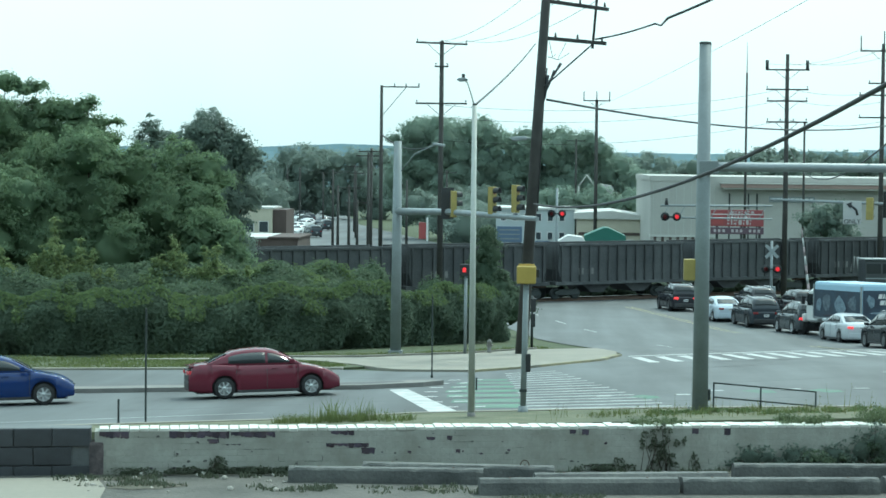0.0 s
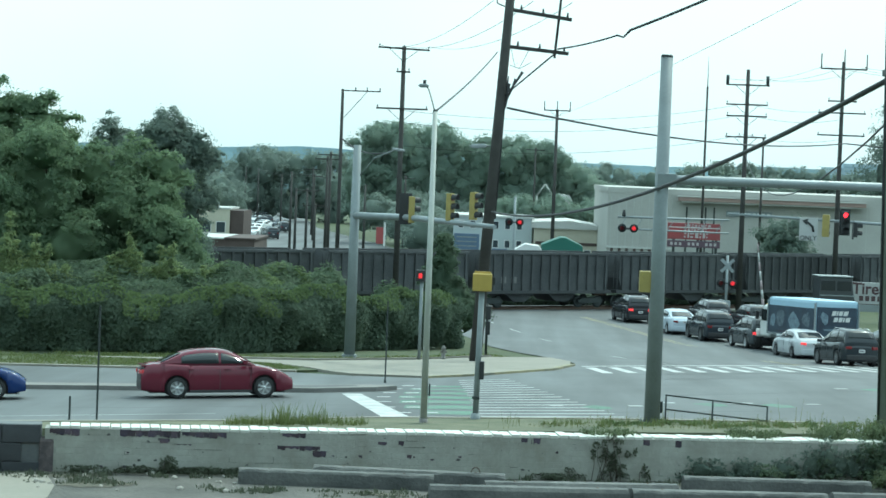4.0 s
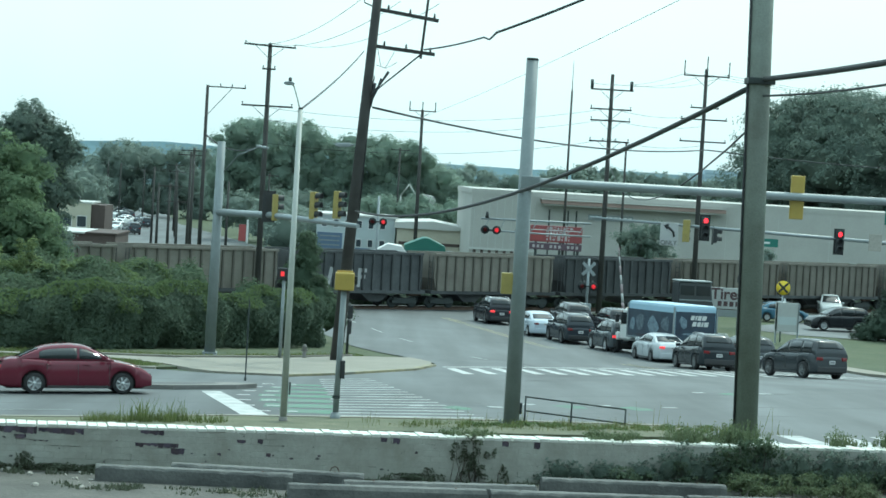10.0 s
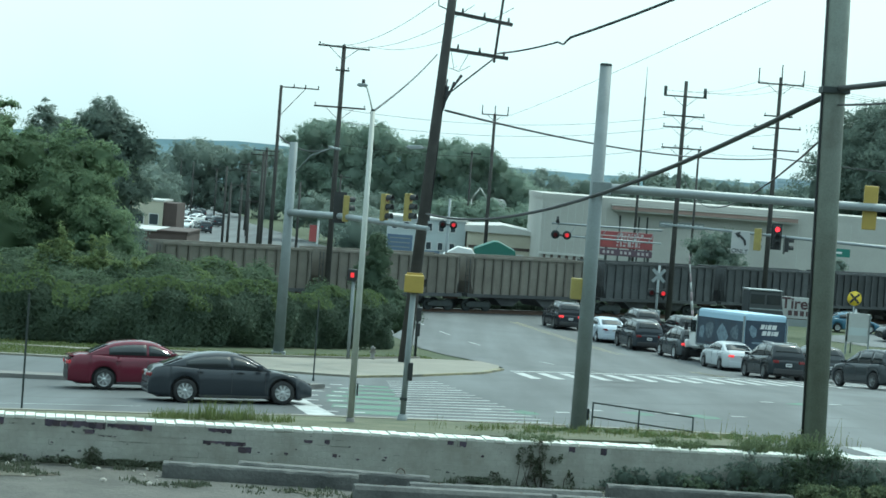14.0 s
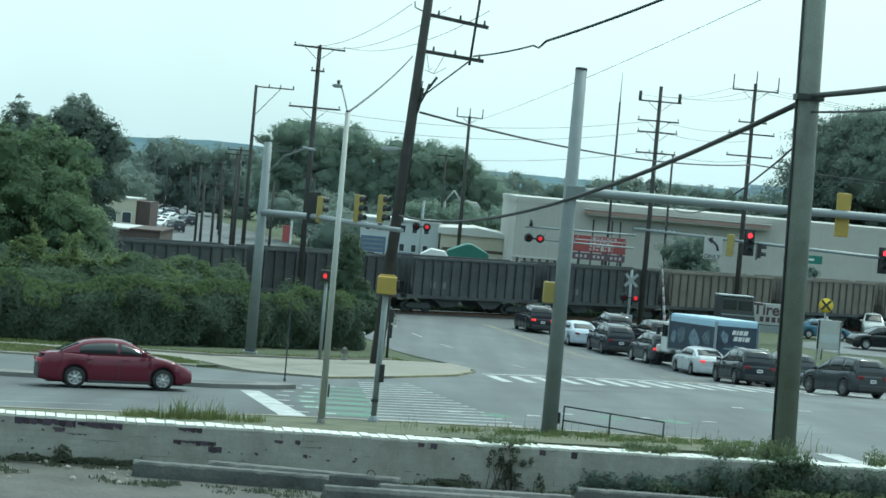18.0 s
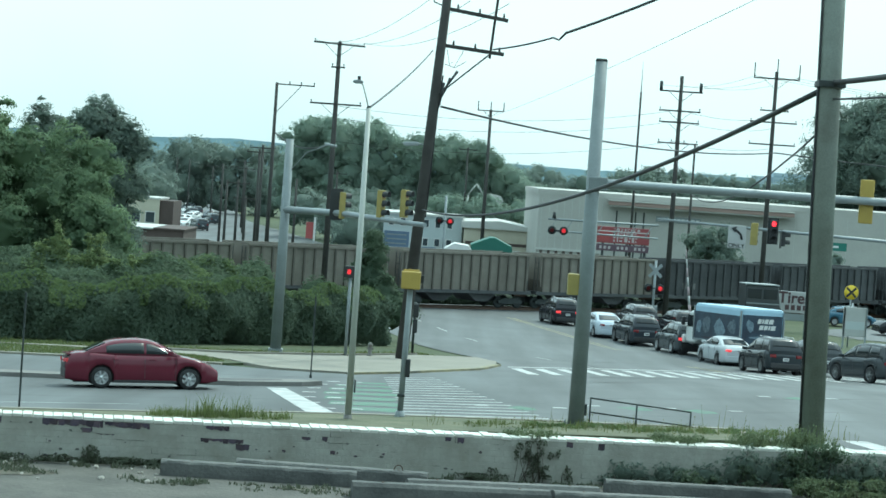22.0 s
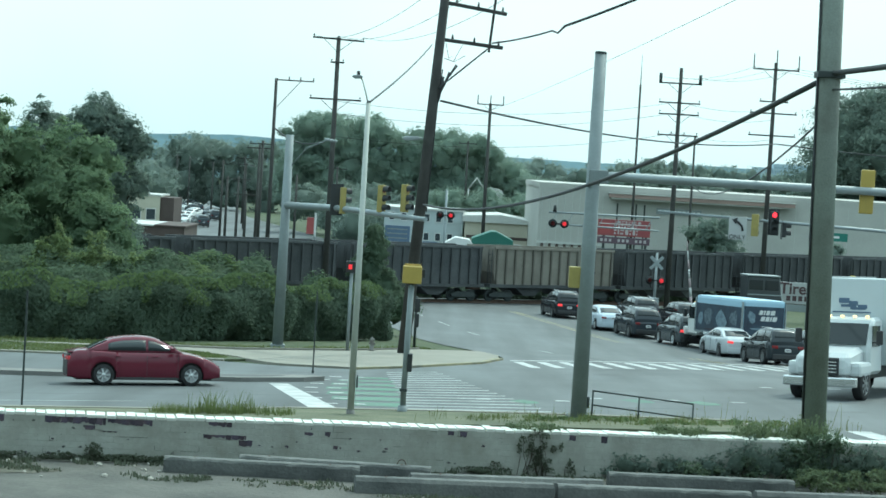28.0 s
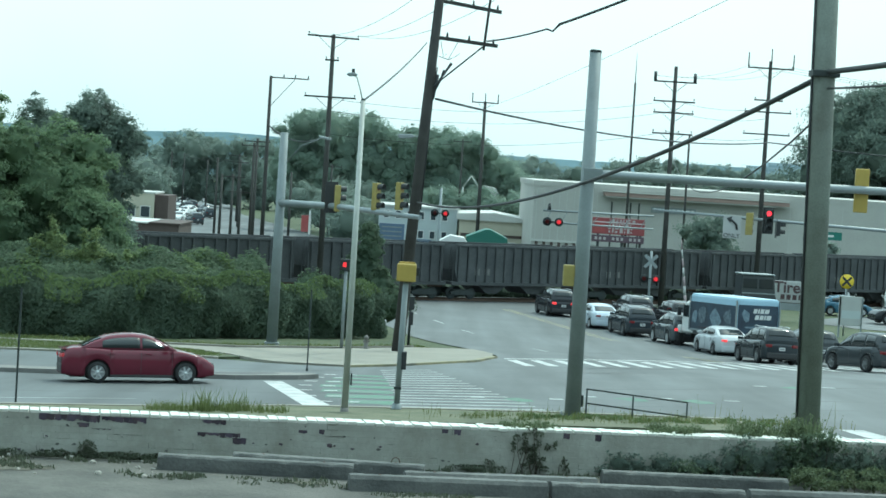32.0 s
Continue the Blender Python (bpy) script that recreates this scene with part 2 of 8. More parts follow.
M["brown_brick"] = material("brown_brick_wall", (0.075, 0.055, 0.05), 0.9, vary=0.3, scale=0.5)
M["blue_wall"] = material("pale_blue_wall", (0.4, 0.44, 0.45), 0.8, vary=0.1, scale=0.3)
M["fascia"] = material("pinkish_fascia", (0.3, 0.21, 0.185), 0.7, vary=0.15, scale=0.4)
M["green_roof"] = material("green_awning", (0.02, 0.105, 0.08), 0.6, vary=0.15, scale=0.5)
M["sign_red"] = material("faded_red_sign", (0.23, 0.05, 0.055), 0.5, vary=0.15, scale=0.8)
M["sign_white"] = material("white_sign_paint", (0.55, 0.55, 0.54), 0.5, vary=0.05)
M["sign_green"] = material("green_sign", (0.02, 0.13, 0.1), 0.5, vary=0.1)
M["sign_blue"] = material("dark_blue_sign", (0.09, 0.13, 0.2), 0.5, vary=0.1)
M["window_dark"] = material("dark_window_glass", (0.04, 0.05, 0.06), 0.15, vary=0.0)
M["stop_concrete"] = material("stained_wheel_stop_concrete", (0.125, 0.128, 0.122), 0.9, vary=0.45, second=(0.06, 0.063, 0.062), scale=2.2, fine=30.0, bump=0.4, spread=0.1)
M["gate_pink"] = material("faded_red_gate_band", (0.3, 0.24, 0.25), 0.6, vary=0.1)
M["stone"] = material("pale_rubble", (0.33, 0.315, 0.28), 0.9, vary=0.2, scale=8.0)
M["seam"] = material("grey_wall_seam", (0.4, 0.4, 0.38), 0.7, vary=0.1)
M["sign_red_bright"] = material("orange_red_sign", (0.27, 0.055, 0.055), 0.5, vary=0.1)
M["sign_maroon"] = material("maroon_sign", (0.09, 0.055, 0.075), 0.5, vary=0.1)
M["word_dark"] = material("dark_red_lettering", (0.06, 0.03, 0.035), 0.5, vary=0.0)
M["warn_yellow"] = material("warning_yellow", (0.65, 0.47, 0.03), 0.5, vary=0.08)
# the far tower's wall and glass colours are paled and blued as haze
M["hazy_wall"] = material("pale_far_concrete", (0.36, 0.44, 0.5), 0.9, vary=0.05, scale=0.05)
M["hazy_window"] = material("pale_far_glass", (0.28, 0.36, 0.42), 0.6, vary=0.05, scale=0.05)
# dark foliage with far haze put in: tones lifted and made bluer
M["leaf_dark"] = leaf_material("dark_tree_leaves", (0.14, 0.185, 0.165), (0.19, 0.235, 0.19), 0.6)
M["leaf_light"] = leaf_material("pale_vine_leaves", (0.085, 0.125, 0.055), (0.155, 0.2, 0.09), 0.45)
M["store_wall"] = material("greyish_white_metal_wall", (0.37, 0.365, 0.34), 0.7, vary=0.12, scale=0.3, fine=5.0)
M["leaf_shrub"] = leaf_material("evergreen_leaves", (0.05, 0.072, 0.055), (0.085, 0.112, 0.08), 0.3)
# sunlight on the shoots is put into these brighter leaf tones
M["leaf_shoot"] = leaf_material("sunlit_shoot_leaves", (0.14, 0.19, 0.09), (0.27, 0.32, 0.15), 0.58)
M["vine_dust"] = leaf_material("dusty_vine_leaves", (0.07, 0.085, 0.06), (0.14, 0.155, 0.11), 0.3)
M["blade"] = leaf_material("grass_blades", (0.085, 0.115, 0.042), (0.19, 0.21, 0.09), 0.4)
M["letter_pale"] = material("faded_sign_lettering", (0.4, 0.36, 0.36), 0.6, vary=0.15)
# shade on the hedge's front is put into this flatter leaf copy
M["leaf_curtain"] = leaf_material("shaded_vine_leaves", (0.085, 0.117, 0.09), (0.12, 0.155, 0.102), 0.45)
M["spray_dim"] = material("faded_spray_paint", (0.16, 0.16, 0.155), 0.8, vary=0.3, scale=3.0)
M["lens_red_low"] = material("half_lit_red_lens", (0.4, 0.02, 0.02), 0.4, vary=0.0, glow=(1.0, 0.04, 0.06), glow_strength=0.55)
M["board_grey"] = material("greyed_white_board", (0.37, 0.375, 0.37), 0.6, vary=0.12, scale=1.0)
# the wood's tones are paled well past real leaves to imitate haze
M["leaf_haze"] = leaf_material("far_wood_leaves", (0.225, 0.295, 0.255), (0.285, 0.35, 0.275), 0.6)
M["verge_grass"] = material("dry_olive_grass", (0.04, 0.058, 0.026), 0.95, vary=0.5, scale=0.9, fine=16.0, second=(0.078, 0.082, 0.042), bump=0.6)
# duller copy of the signal yellow: the housings' shade is in the colour
M["yellow_dull"] = material("weathered_yellow_housing", (0.29, 0.235, 0.07), 0.65, vary=0.2, scale=3.0)
M["dirt"] = material("weedy_dry_earth", (0.078, 0.086, 0.05), 0.95, vary=0.45, scale=1.2, fine=14.0, second=(0.125, 0.125, 0.08), bump=0.5)
M["lot_soil"] = material("dark_washed_soil", (0.062, 0.06, 0.045), 0.95, vary=0.5, scale=3.0, fine=22.0, second=(0.105, 0.098, 0.075), bump=0.6)
M["tail_low"] = material("faintly_lit_tail_lamp", (0.2, 0.015, 0.02), 0.3, vary=0.0, glow=(1.0, 0.04, 0.06), glow_strength=0.12)
M["tar"] = material("tar_seam", (0.064, 0.07, 0.072), 0.7, vary=0.4, scale=3.0)
M["spray_white"] = material("white_spray_paint", (0.36, 0.36, 0.355), 0.8, vary=0.2, scale=3.0)

# ---- building helpers ----
def part(name, bm, mat, parent=None, label="", m=None):
    """Links a bmesh as one mesh object under its thing."""
    me = bpy.data.meshes.new(name)
    bm.to_mesh(me)
    bm.free()
    if mat:
        me.materials.append(mat)
    ob = new(name, me)
    if parent:
        ob.parent = parent
    if m:
        ob.matrix_basis = m
    if label:
        ob["label"] = label
    return ob


def again(ob, m, parent=None):
    """One more of a piece, on the same mesh."""
    o = new(ob.name.split(".")[0], ob.data)
    o.parent = parent or ob.parent
    o.matrix_basis = m
    if "label" in ob:
        o["label"] = ob["label"]
    return o


def thing(name, m, label, category, group="", kind=""):
    ob = new(name)
    ob.matrix_basis = m
    ob.empty_display_size = 0.2
    return tagged(ob, label, category, group, kind)


def add_box(bm, x0, x1, y0, y1, z0, z1, bevel=0.0):
    r = bmesh.ops.create_cube(bm, size=1.0)
    for v in r["verts"]:
        v.co = Vector((x0 + (v.co.x + 0.5) * (x1 - x0), y0 + (v.co.y + 0.5) * (y1 - y0), z0 + (v.co.z + 0.5) * (z1 - z0)))
    if bevel:
        edges = list({e for v in r["verts"] for e in v.link_edges})
        bmesh.ops.bevel(bm, geom=edges, offset=bevel, segments=2, affect="EDGES", profile=0.6)
    return bm


def box(x0, x1, y0, y1, z0, z1, bevel=0.0):
    return add_box(bmesh.new(), x0, x1, y0, y1, z0, z1, bevel)


def add_tube(bm, points, radii, sides=10, caps=True):
    """A round, tapered tube along points."""
    points = [Vector(p) for p in points]
    if not hasattr(radii, "__len__"):
        radii = [radii] * len(points)
    rings = []
    for i, p in enumerate(points):
        ahead = (points[min(i + 1, len(points) - 1)] - points[max(i - 1, 0)]).normalized()
        side = ahead.cross(Vector((0, 0, 1)))
        side = Vector((1, 0, 0)) if side.length < 1e-3 else side.normalized()
        up = side.cross(ahead).normalized()
        rings.append([bm.verts.new(p + (side * math.cos(a) + up * math.sin(a)) * radii[i]) for a in (2 * math.pi * k / sides for k in range(sides))])
    for a, b in zip(rings, rings[1:]):
        for k in range(sides):
            bm.faces.new((a[k], a[(k + 1) % sides], b[(k + 1) % sides], b[k])).smooth = True
    if caps:
        bm.faces.new(rings[0][::-1])
        bm.faces.new(rings[-1])
    return bm


def tube(points, radii, sides=10):
    bm = add_tube(bmesh.new(), points, radii, sides)
    bmesh.ops.recalc_face_normals(bm, faces=bm.faces)
    return bm


def prism(outline, y0, y1, bevel=0.0):
    """An outline in x and z, given thickness along y."""
    bm = bmesh.new()
    a = [bm.verts.new((x, y0, z)) for x, z in outline]
    b = [bm.verts.new((x, y1, z)) for x, z in outline]
    bm.faces.new(a)
    bm.faces.new(b[::-1])
    for i in range(len(a)):
        j = (i + 1) % len(a)
        bm.faces.new((a[j], a[i], b[i], b[j]))
    bmesh.ops.recalc_face_normals(bm, faces=bm.faces)
    if bevel:
        bmesh.ops.bevel(bm, geom=list(bm.edges), offset=bevel, segments=1, affect="EDGES")
    return bm


def sagging(a, b, sag, n=16):
    a, b = Vector(a), Vector(b)
    return [a.lerp(b, k / n) - Vector((0, 0, 4 * sag * (k / n) * (1 - k / n))) for k in range(n + 1)]


def cable(a, b, sag, r, label="black overhead cable between poles", name="cable", n=16):
    ob = part(name, tube(sagging(a, b, sag, n), r, 6), M["cable"])
    return tagged(ob, label, "cable", "overhead cables")


# the lie of the land: metres ahead and height; it falls from the lot past the road to the railway
LAND = [(-400, 6.2), (22.2, 6.2), (26.5, 5.6), (50, 3.65), (56, 3.38), (64, 3.0), (85, 2.05), (103, 1.3), (120, 0.75), (150, 0.4), (400, -1.5), (1200, -4.0), (4500, -4.0)]


TILT = [(26, 0.0), (50, 1.0), (75, 1.0), (105, 0.0)]      # where the near road also climbs to the right


def along_line(points, y):
    if y <= points[0][0]:
        return points[0][1]
    for (a, za), (b, zb) in zip(points, points[1:]):
        if y <= b:
            return za + (zb - za) * (y - a) / (b - a)
    return points[-1][1]


def land(x, y):
    return along_line(LAND, y) + 0.035 * (min(30, max(-25, x)) + 5) * along_line(TILT, y)


def draped(name, outline, up, mat, thick=0.0, parent=None, label=""):
    """A flat outline laid on the land, raised by up; with thick it has a skirt down into it."""
    bm = bmesh.new()
    bm.faces.new([bm.verts.new((x, y, 0)) for x, y in outline])
    lo, hi = min(p[1] for p in outline), max(p[1] for p in outline)
    left, right = min(p[0] for p in outline), max(p[0] for p in outline)
    cuts = [((0, y, 0), (0, 1, 0)) for y in sorted({a for a, _ in LAND} | {75, 90, 95, 45, 35}) if lo < y < hi]
    if lo < 105:
        cuts += [((x, 0, 0), (1, 0, 0)) for x in range(-25, 31, 5) if left < x < right]
    for co, no in cuts:
        bmesh.ops.bisect_plane(bm, geom=list(bm.verts) + list(bm.edges) + list(bm.faces), plane_co=co, plane_no=no)
    bmesh.ops.recalc_face_normals(bm, faces=bm.faces)
    if next(iter(bm.faces)).normal.z < 0:
        bmesh.ops.reverse_faces(bm, faces=bm.faces)
    rim = [e for e in bm.edges if e.is_boundary]
    for v in bm.verts:
        v.co.z = land(v.co.x, v.co.y) + up
    if thick:
        grown = bmesh.ops.extrude_edge_only(bm, edges=rim)["geom"]
        for v in grown:
            if isinstance(v, bmesh.types.BMVert):
                v.co.z -= thick
        bmesh.ops.recalc_face_normals(bm, faces=bm.faces)
    return part(name, bm, mat, parent, label)


def mesh_of(name, verts, faces, mat):
    """A mesh of triangles from arrays."""
    me = bpy.data.meshes.new(name)
    me.vertices.add(len(verts))
    me.vertices.foreach_set("co", verts.ravel())
    me.loops.add(faces.size)
    me.loops.foreach_set("vertex_index", faces.ravel().astype(np.int32))
    me.polygons.add(len(faces))
    me.polygons.foreach_set("loop_start", np.arange(len(faces), dtype=np.int32) * 3)
    me.update(calc_edges=True)
    me.materials.append(mat)
    return me


def foliage(name, blobs, clump, leaf, per, mat, parent=None, label="", seed=1, core=0.8, dense=1.0, back=2.0, droop=0.25):
    """A crown: sprays of small leaves stand on lumpy lobes (x, y, z, rx, ry, rz), and a rough leafy core fills each lobe.
    clump: the radius of a spray, per: its leaves; back: sprays whose outward y passes it are left out."""
    rng = np.random.default_rng(seed)
    blobs = np.array(blobs, float)
    r3 = blobs[:, 3:].mean(1)
    share = np.maximum(3, dense * 4 * r3 ** 2 / clump ** 2).astype(int)
    pick = np.repeat(np.arange(len(blobs)), share)
    d = rng.normal(size=(len(pick), 3))
    d /= np.linalg.norm(d, axis=1)[:, None]
    d[:, 2] = np.where(d[:, 2] < -0.5, -d[:, 2], d[:, 2])
    stand = rng.uniform(0.86, 1.12, len(pick)) + 0.12 * np.sin(d[:, 0] * 4 + pick) * np.sin(d[:, 2] * 5 + pick * 2)
    c = blobs[pick, :3] + d * blobs[pick, 3:] * stand[:, None]
    keep = d[:, 1] < back
    for k, b in enumerate(blobs):
        keep &= (pick == k) | ((((c - b[:3]) / b[3:]) ** 2).sum(1) > 0.46)
    c, d = c[keep], d[keep]
    size = clump * rng.uniform(0.55, 1.35, len(c))
    tall = rng.uniform(0.35, 0.8, len(c))
    who = np.repeat(np.arange(len(c)), per)
    n = len(who)
    off = rng.normal(size=(n, 3)) * 0.5
    off[:, 2] *= tall[who]
    p = c[who] + off * size[who][:, None]
    p[:, 2] -= droop * (off[:, 0] ** 2 + off[:, 1] ** 2) * size[who]
    s = leaf * rng.uniform(0.55, 1.4, n)[:, None]
    up = d[who] + off * 0.5 + rng.normal(size=(n, 3)) * 0.42 + (0, 0, 0.25)
    up /= np.linalg.norm(up, axis=1)[:, None]
    a = np.cross(up, rng.normal(size=(n, 3)))
    a /= np.linalg.norm(a, axis=1)[:, None]
    b = np.cross(up, a)
    verts = np.stack([p - a * s, p + b * s * 0.55 + up * s * 0.2, p + a * s, p - b * s * 0.55 + up * s * 0.2], 1).reshape(-1, 3)
    k = np.arange(n) * 4
    faces = np.stack([k, k + 1, k + 2, k, k + 2, k + 3], 1).reshape(-1, 3)
    if core:
        bm = bmesh.new()
        bmesh.ops.create_icosphere(bm, subdivisions=2 if len(blobs) > 60 or leaf > 0.12 else 3, radius=1.0)
        ball = np.array([v.co for v in bm.verts])
        ring = np.array([[v.index for v in f.verts] for f in bm.faces])
        bm.free()
        for x, y, z, rx, ry, rz in blobs:
            rough = core + 0.07 * rng.normal(size=len(ball)) + 0.1 * np.sin(ball[:, 0] * 5 + x) * np.sin(ball[:, 2] * 6 + z)
            faces = np.concatenate([faces, ring + len(verts)])
            verts = np.concatenate([verts, ball * rough[:, None] * (rx, ry, rz) + (x, y, z)])
    ob = new(name, mesh_of(name, verts, faces, mat))
    if parent:
        ob.parent = parent
    if label:
        ob["label"] = label
    return ob


def leaves(name, blobs, count, size, mat, parent=None, label="", seed=1, shell=0.72, flat=0.0, core=None, lumps=0.35):
    """Many small folded leaf clumps on and inside lumpy ellipsoids: (x, y, z, rx, ry, rz) each."""
    rng = np.random.default_rng(seed)
    blobs = np.array(blobs, float)
    area = (blobs[:, 3] * blobs[:, 4] + blobs[:, 3] * blobs[:, 5] + blobs[:, 4] * blobs[:, 5])
    pick = rng.choice(len(blobs), count, p=area / area.sum())
    d = rng.normal(size=(count, 3))
    d /= np.linalg.norm(d, axis=1)[:, None]
    d[:, 2] = np.where(d[:, 2] < -0.55, -d[:, 2], d[:, 2])
    lump = 1 + lumps * (np.sin(d[:, 0] * 5.1 + pick * 1.7) * np.sin(d[:, 1] * 4.3 + pick * 2.3) * np.sin(d[:, 2] * 4.7 + pick))
    r = (shell + (1.06 - shell) * rng.random(count) ** 0.6) * lump
    c = blobs[pick, :3] + d * blobs[pick, 3:] * r[:, None]
    s = size * rng.uniform(0.55, 1.35, count)[:, None]
    a = rng.normal(size=(count, 3)) + d * 0.2
    a[:, 2] *= 1 - flat
    a /= np.linalg.norm(a, axis=1)[:, None]
    b = np.cross(a, rng.normal(size=(count, 3)))
    b /= np.linalg.norm(b, axis=1)[:, None]
    n = np.cross(a, b)
    tip, tail, left, right = c + a * s, c - a * s, c + b * s * 0.55 + n * s * 0.25, c - b * s * 0.55 + n * s * 0.25
    verts = np.stack([tail, left, tip, right], 1).reshape(-1, 3)
    k = np.arange(count) * 4
    faces = np.stack([k, k + 1, k + 2, k, k + 2, k + 3], 1).reshape(-1, 3)
    if core:
        bm = bmesh.new()
        for x, y, z, rx, ry, rz in blobs:
            bmesh.ops.create_icosphere(bm, subdivisions=2, radius=1.0, matrix=Matrix.LocRotScale((x, y, z), None, (rx * core, ry * core, rz * core)))
        bm.verts.ensure_lookup_table()
        cv = np.array([v.co for v in bm.verts])
        cv += rng.normal(size=cv.shape) * size * 0.5
        cf = np.array([[v.index for v in f.verts] for f in bm.faces])
        bm.free()
        faces = np.concatenate([faces, cf + len(verts)])
        verts = np.concatenate([verts, cv])
    me = mesh_of(name, verts, faces, mat)
    ob = new(name, me)
    if parent:
        ob.parent = parent
    if label:
        ob["label"] = label
    return ob

# ---- the ground and what lies on it ----
def make_ground():
    bm = bmesh.new()
    xs = [-2500, -800, -300, -120, -60, -25, -20, -15, -10, -5, 0, 5, 10, 15, 20, 25, 30, 60, 120, 300, 800, 2500]
    ys = sorted({y for y, _ in LAND} | {35, 45, 60, 70, 75, 90, 95, 105})
    rows = [[bm.verts.new((x, y, land(x, y) - 0.012)) for x in xs] for y in ys]
    for a, b in zip(rows, rows[1:]):
        for k in range(len(xs) - 1):
            bm.faces.new((a[k], a[k + 1], b[k + 1], b[k]))
    tagged(part("ground", bm, M["grass"]), "dry grass and earth falling away from the lot to the railway", "ground", kind="structure")


make_ground()
ROAD = [(-90, 48), (-14, 51.5), (-6, 52.6), (-3.5, 53.9), (0, 54.1), (3.5, 54.0), (7.5, 53.3), (8.2, 51), (8.4, 40), (60, 40), (90, 84), (60, 90), (40, 97), (26.2, 103.2), (24.6, 106.4),
        (22.6, 116), (19.5, 135), (15.5, 156), (8, 190), (-15, 280), (-34, 380), (-98, 900), (-128, 900), (-54, 380), (-37, 280), (-14, 190), (-7, 150), (-3.5, 127), (-0.7, 108), (2.2, 97), (3.0, 92), (2.85, 89), (1.9, 84), (-0.7, 78.3), (-2.7, 76.0),
        (-5.6, 77.4), (-7.6, 79.2), (-10, 80.2), (-14.5, 80.7), (-18.9, 81.4), (-40, 84.5), (-90, 92)]
road = draped("road", ROAD, 0.02, M["asphalt"])
tagged(road, "worn grey asphalt of a wide road junction", "road", kind="structure")
SIDEWALK = [(-2.75, 76.2), (-0.85, 78.4), (1.75, 84.1), (2.7, 89), (2.85, 92), (2.05, 96.2), (-0.6, 94.7), (-3.6, 90.0), (-7.7, 87.2), (-12, 87.5), (-18, 87.3), (-12.5, 86.2), (-9.4, 85.2), (-7.5, 82), (-6.4, 79.2), (-5.5, 77.6)]
pavement = draped("pavement", SIDEWALK, 0.09, M["concrete"], 0.3)
tagged(pavement, "pale concrete corner pavement with a worn kerb", "pavement", kind="structure")
tagged(draped("yellow_kerb", [(-0.9, 78.1), (-2.7, 75.9), (-2.75, 76.25), (-0.85, 78.45), (1.75, 84.15), (2.7, 89.05), (2.95, 89), (2.0, 84)], 0.1, M["yellow_line"], 0.2), "worn yellow painted kerb edge", "kerb", kind="structure")
VERGE = [(-90, 92.3), (-40, 84.8), (-18.9, 81.7), (-14.5, 81.0), (-10, 80.5), (-7.8, 79.7), (-7.0, 80.5), (-7.8, 82.4), (-9.6, 85.0), (-12.6, 86.0), (-18.2, 87.25), (-22, 89.8), (-40, 92.4), (-90, 99)]
FAR_KERB = [(-90, 92.2), (-40, 84.7), (-18.9, 81.6), (-14.5, 80.9), (-10, 80.4), (-7.75, 79.55)]
tagged(draped("far_kerb", FAR_KERB + [(x + 0.05, y + 0.4) for x, y in FAR_KERB[::-1]], 0.085, M["concrete"], 0.2), "pale concrete kerb along the grass strip", "kerb", kind="structure")
tagged(draped("verge", VERGE, 0.07, M["verge_grass"], 0.3), "strip of dry grass between kerb and pavement", "grass", kind="structure")
BACK_KERB = [(-12, 87.6), (-7.8, 87.35), (-3.7, 90.1), (-0.7, 94.8)]
tagged(draped("back_kerb", BACK_KERB + [(x + 0.12, y + 0.4) for x, y in BACK_KERB[::-1]], 0.16, M["concrete"], 0.3), "low weathered concrete edging behind the pavement", "kerb", kind="structure")
MEDIAN = [(-60, 72.5), (-14.6, 67.6), (-8.8, 67.05), (-5.9, 66.7), (-4.0, 67.6), (-3.4, 68.5), (-3.6, 68.9), (-4.4, 69.1), (-6.5, 68.6), (-9, 68.6), (-14.8, 69.1), (-60, 74.2)]
tagged(draped("median", MEDIAN, 0.16, M["kerb"], 0.4), "narrow raised concrete median with a worn kerb", "kerb", kind="structure")
tagged(draped("median_paving", [(-7.2, 67.4), (-5.9, 67.2), (-4.6, 68.2), (-4.8, 68.7), (-6.4, 68.3), (-7.2, 68.25)], 0.164, M["tar"]), "dark patch of paving set in the median tip", "paving", kind="structure")
NEAR_WALK = [(-90, 43), (-14, 47.5), (-4, 49.5), (8.2, 49), (8.1, 50.9), (7.4, 53.1), (3.5, 53.8), (0, 53.9), (-3.4, 53.7), (-5.9, 52.4), (-14, 51.3), (-90, 47.8)]
tagged(draped("near_verge", NEAR_WALK, 0.15, M["dirt"], 0.4), "strip of dry weedy earth beyond the retaining wall", "verge", kind="structure")
NEAR_KERB = [(-90, 47.9), (-14, 51.4), (-5.9, 52.5), (-3.4, 53.8), (0, 54.0), (3.5, 53.9), (7.45, 53.2), (8.15, 50.95)]
tagged(draped("near_kerb", NEAR_KERB + [(x - 0.12, y - 0.34) for x, y in NEAR_KERB[::-1]], 0.17, M["concrete"], 0.4), "pale concrete kerb along the near verge", "kerb", kind="structure")
RIGHT_WALK = [(26.3, 103.4), (24.8, 106.6), (22.8, 116), (19.8, 135), (16, 155), (17.2, 155), (21.2, 135), (24.3, 116), (26.5, 107.3), (40, 98.8), (90, 87), (90, 84.5), (60, 90.4), (40, 97.3)]
tagged(draped("far_pavement", RIGHT_WALK, 0.15, M["concrete"], 0.4), "pale concrete pavement beside a grass bank", "pavement", kind="structure")
YARD = [(26, 152), (29, 146), (60, 138), (120, 140), (120, 215), (48, 186)]
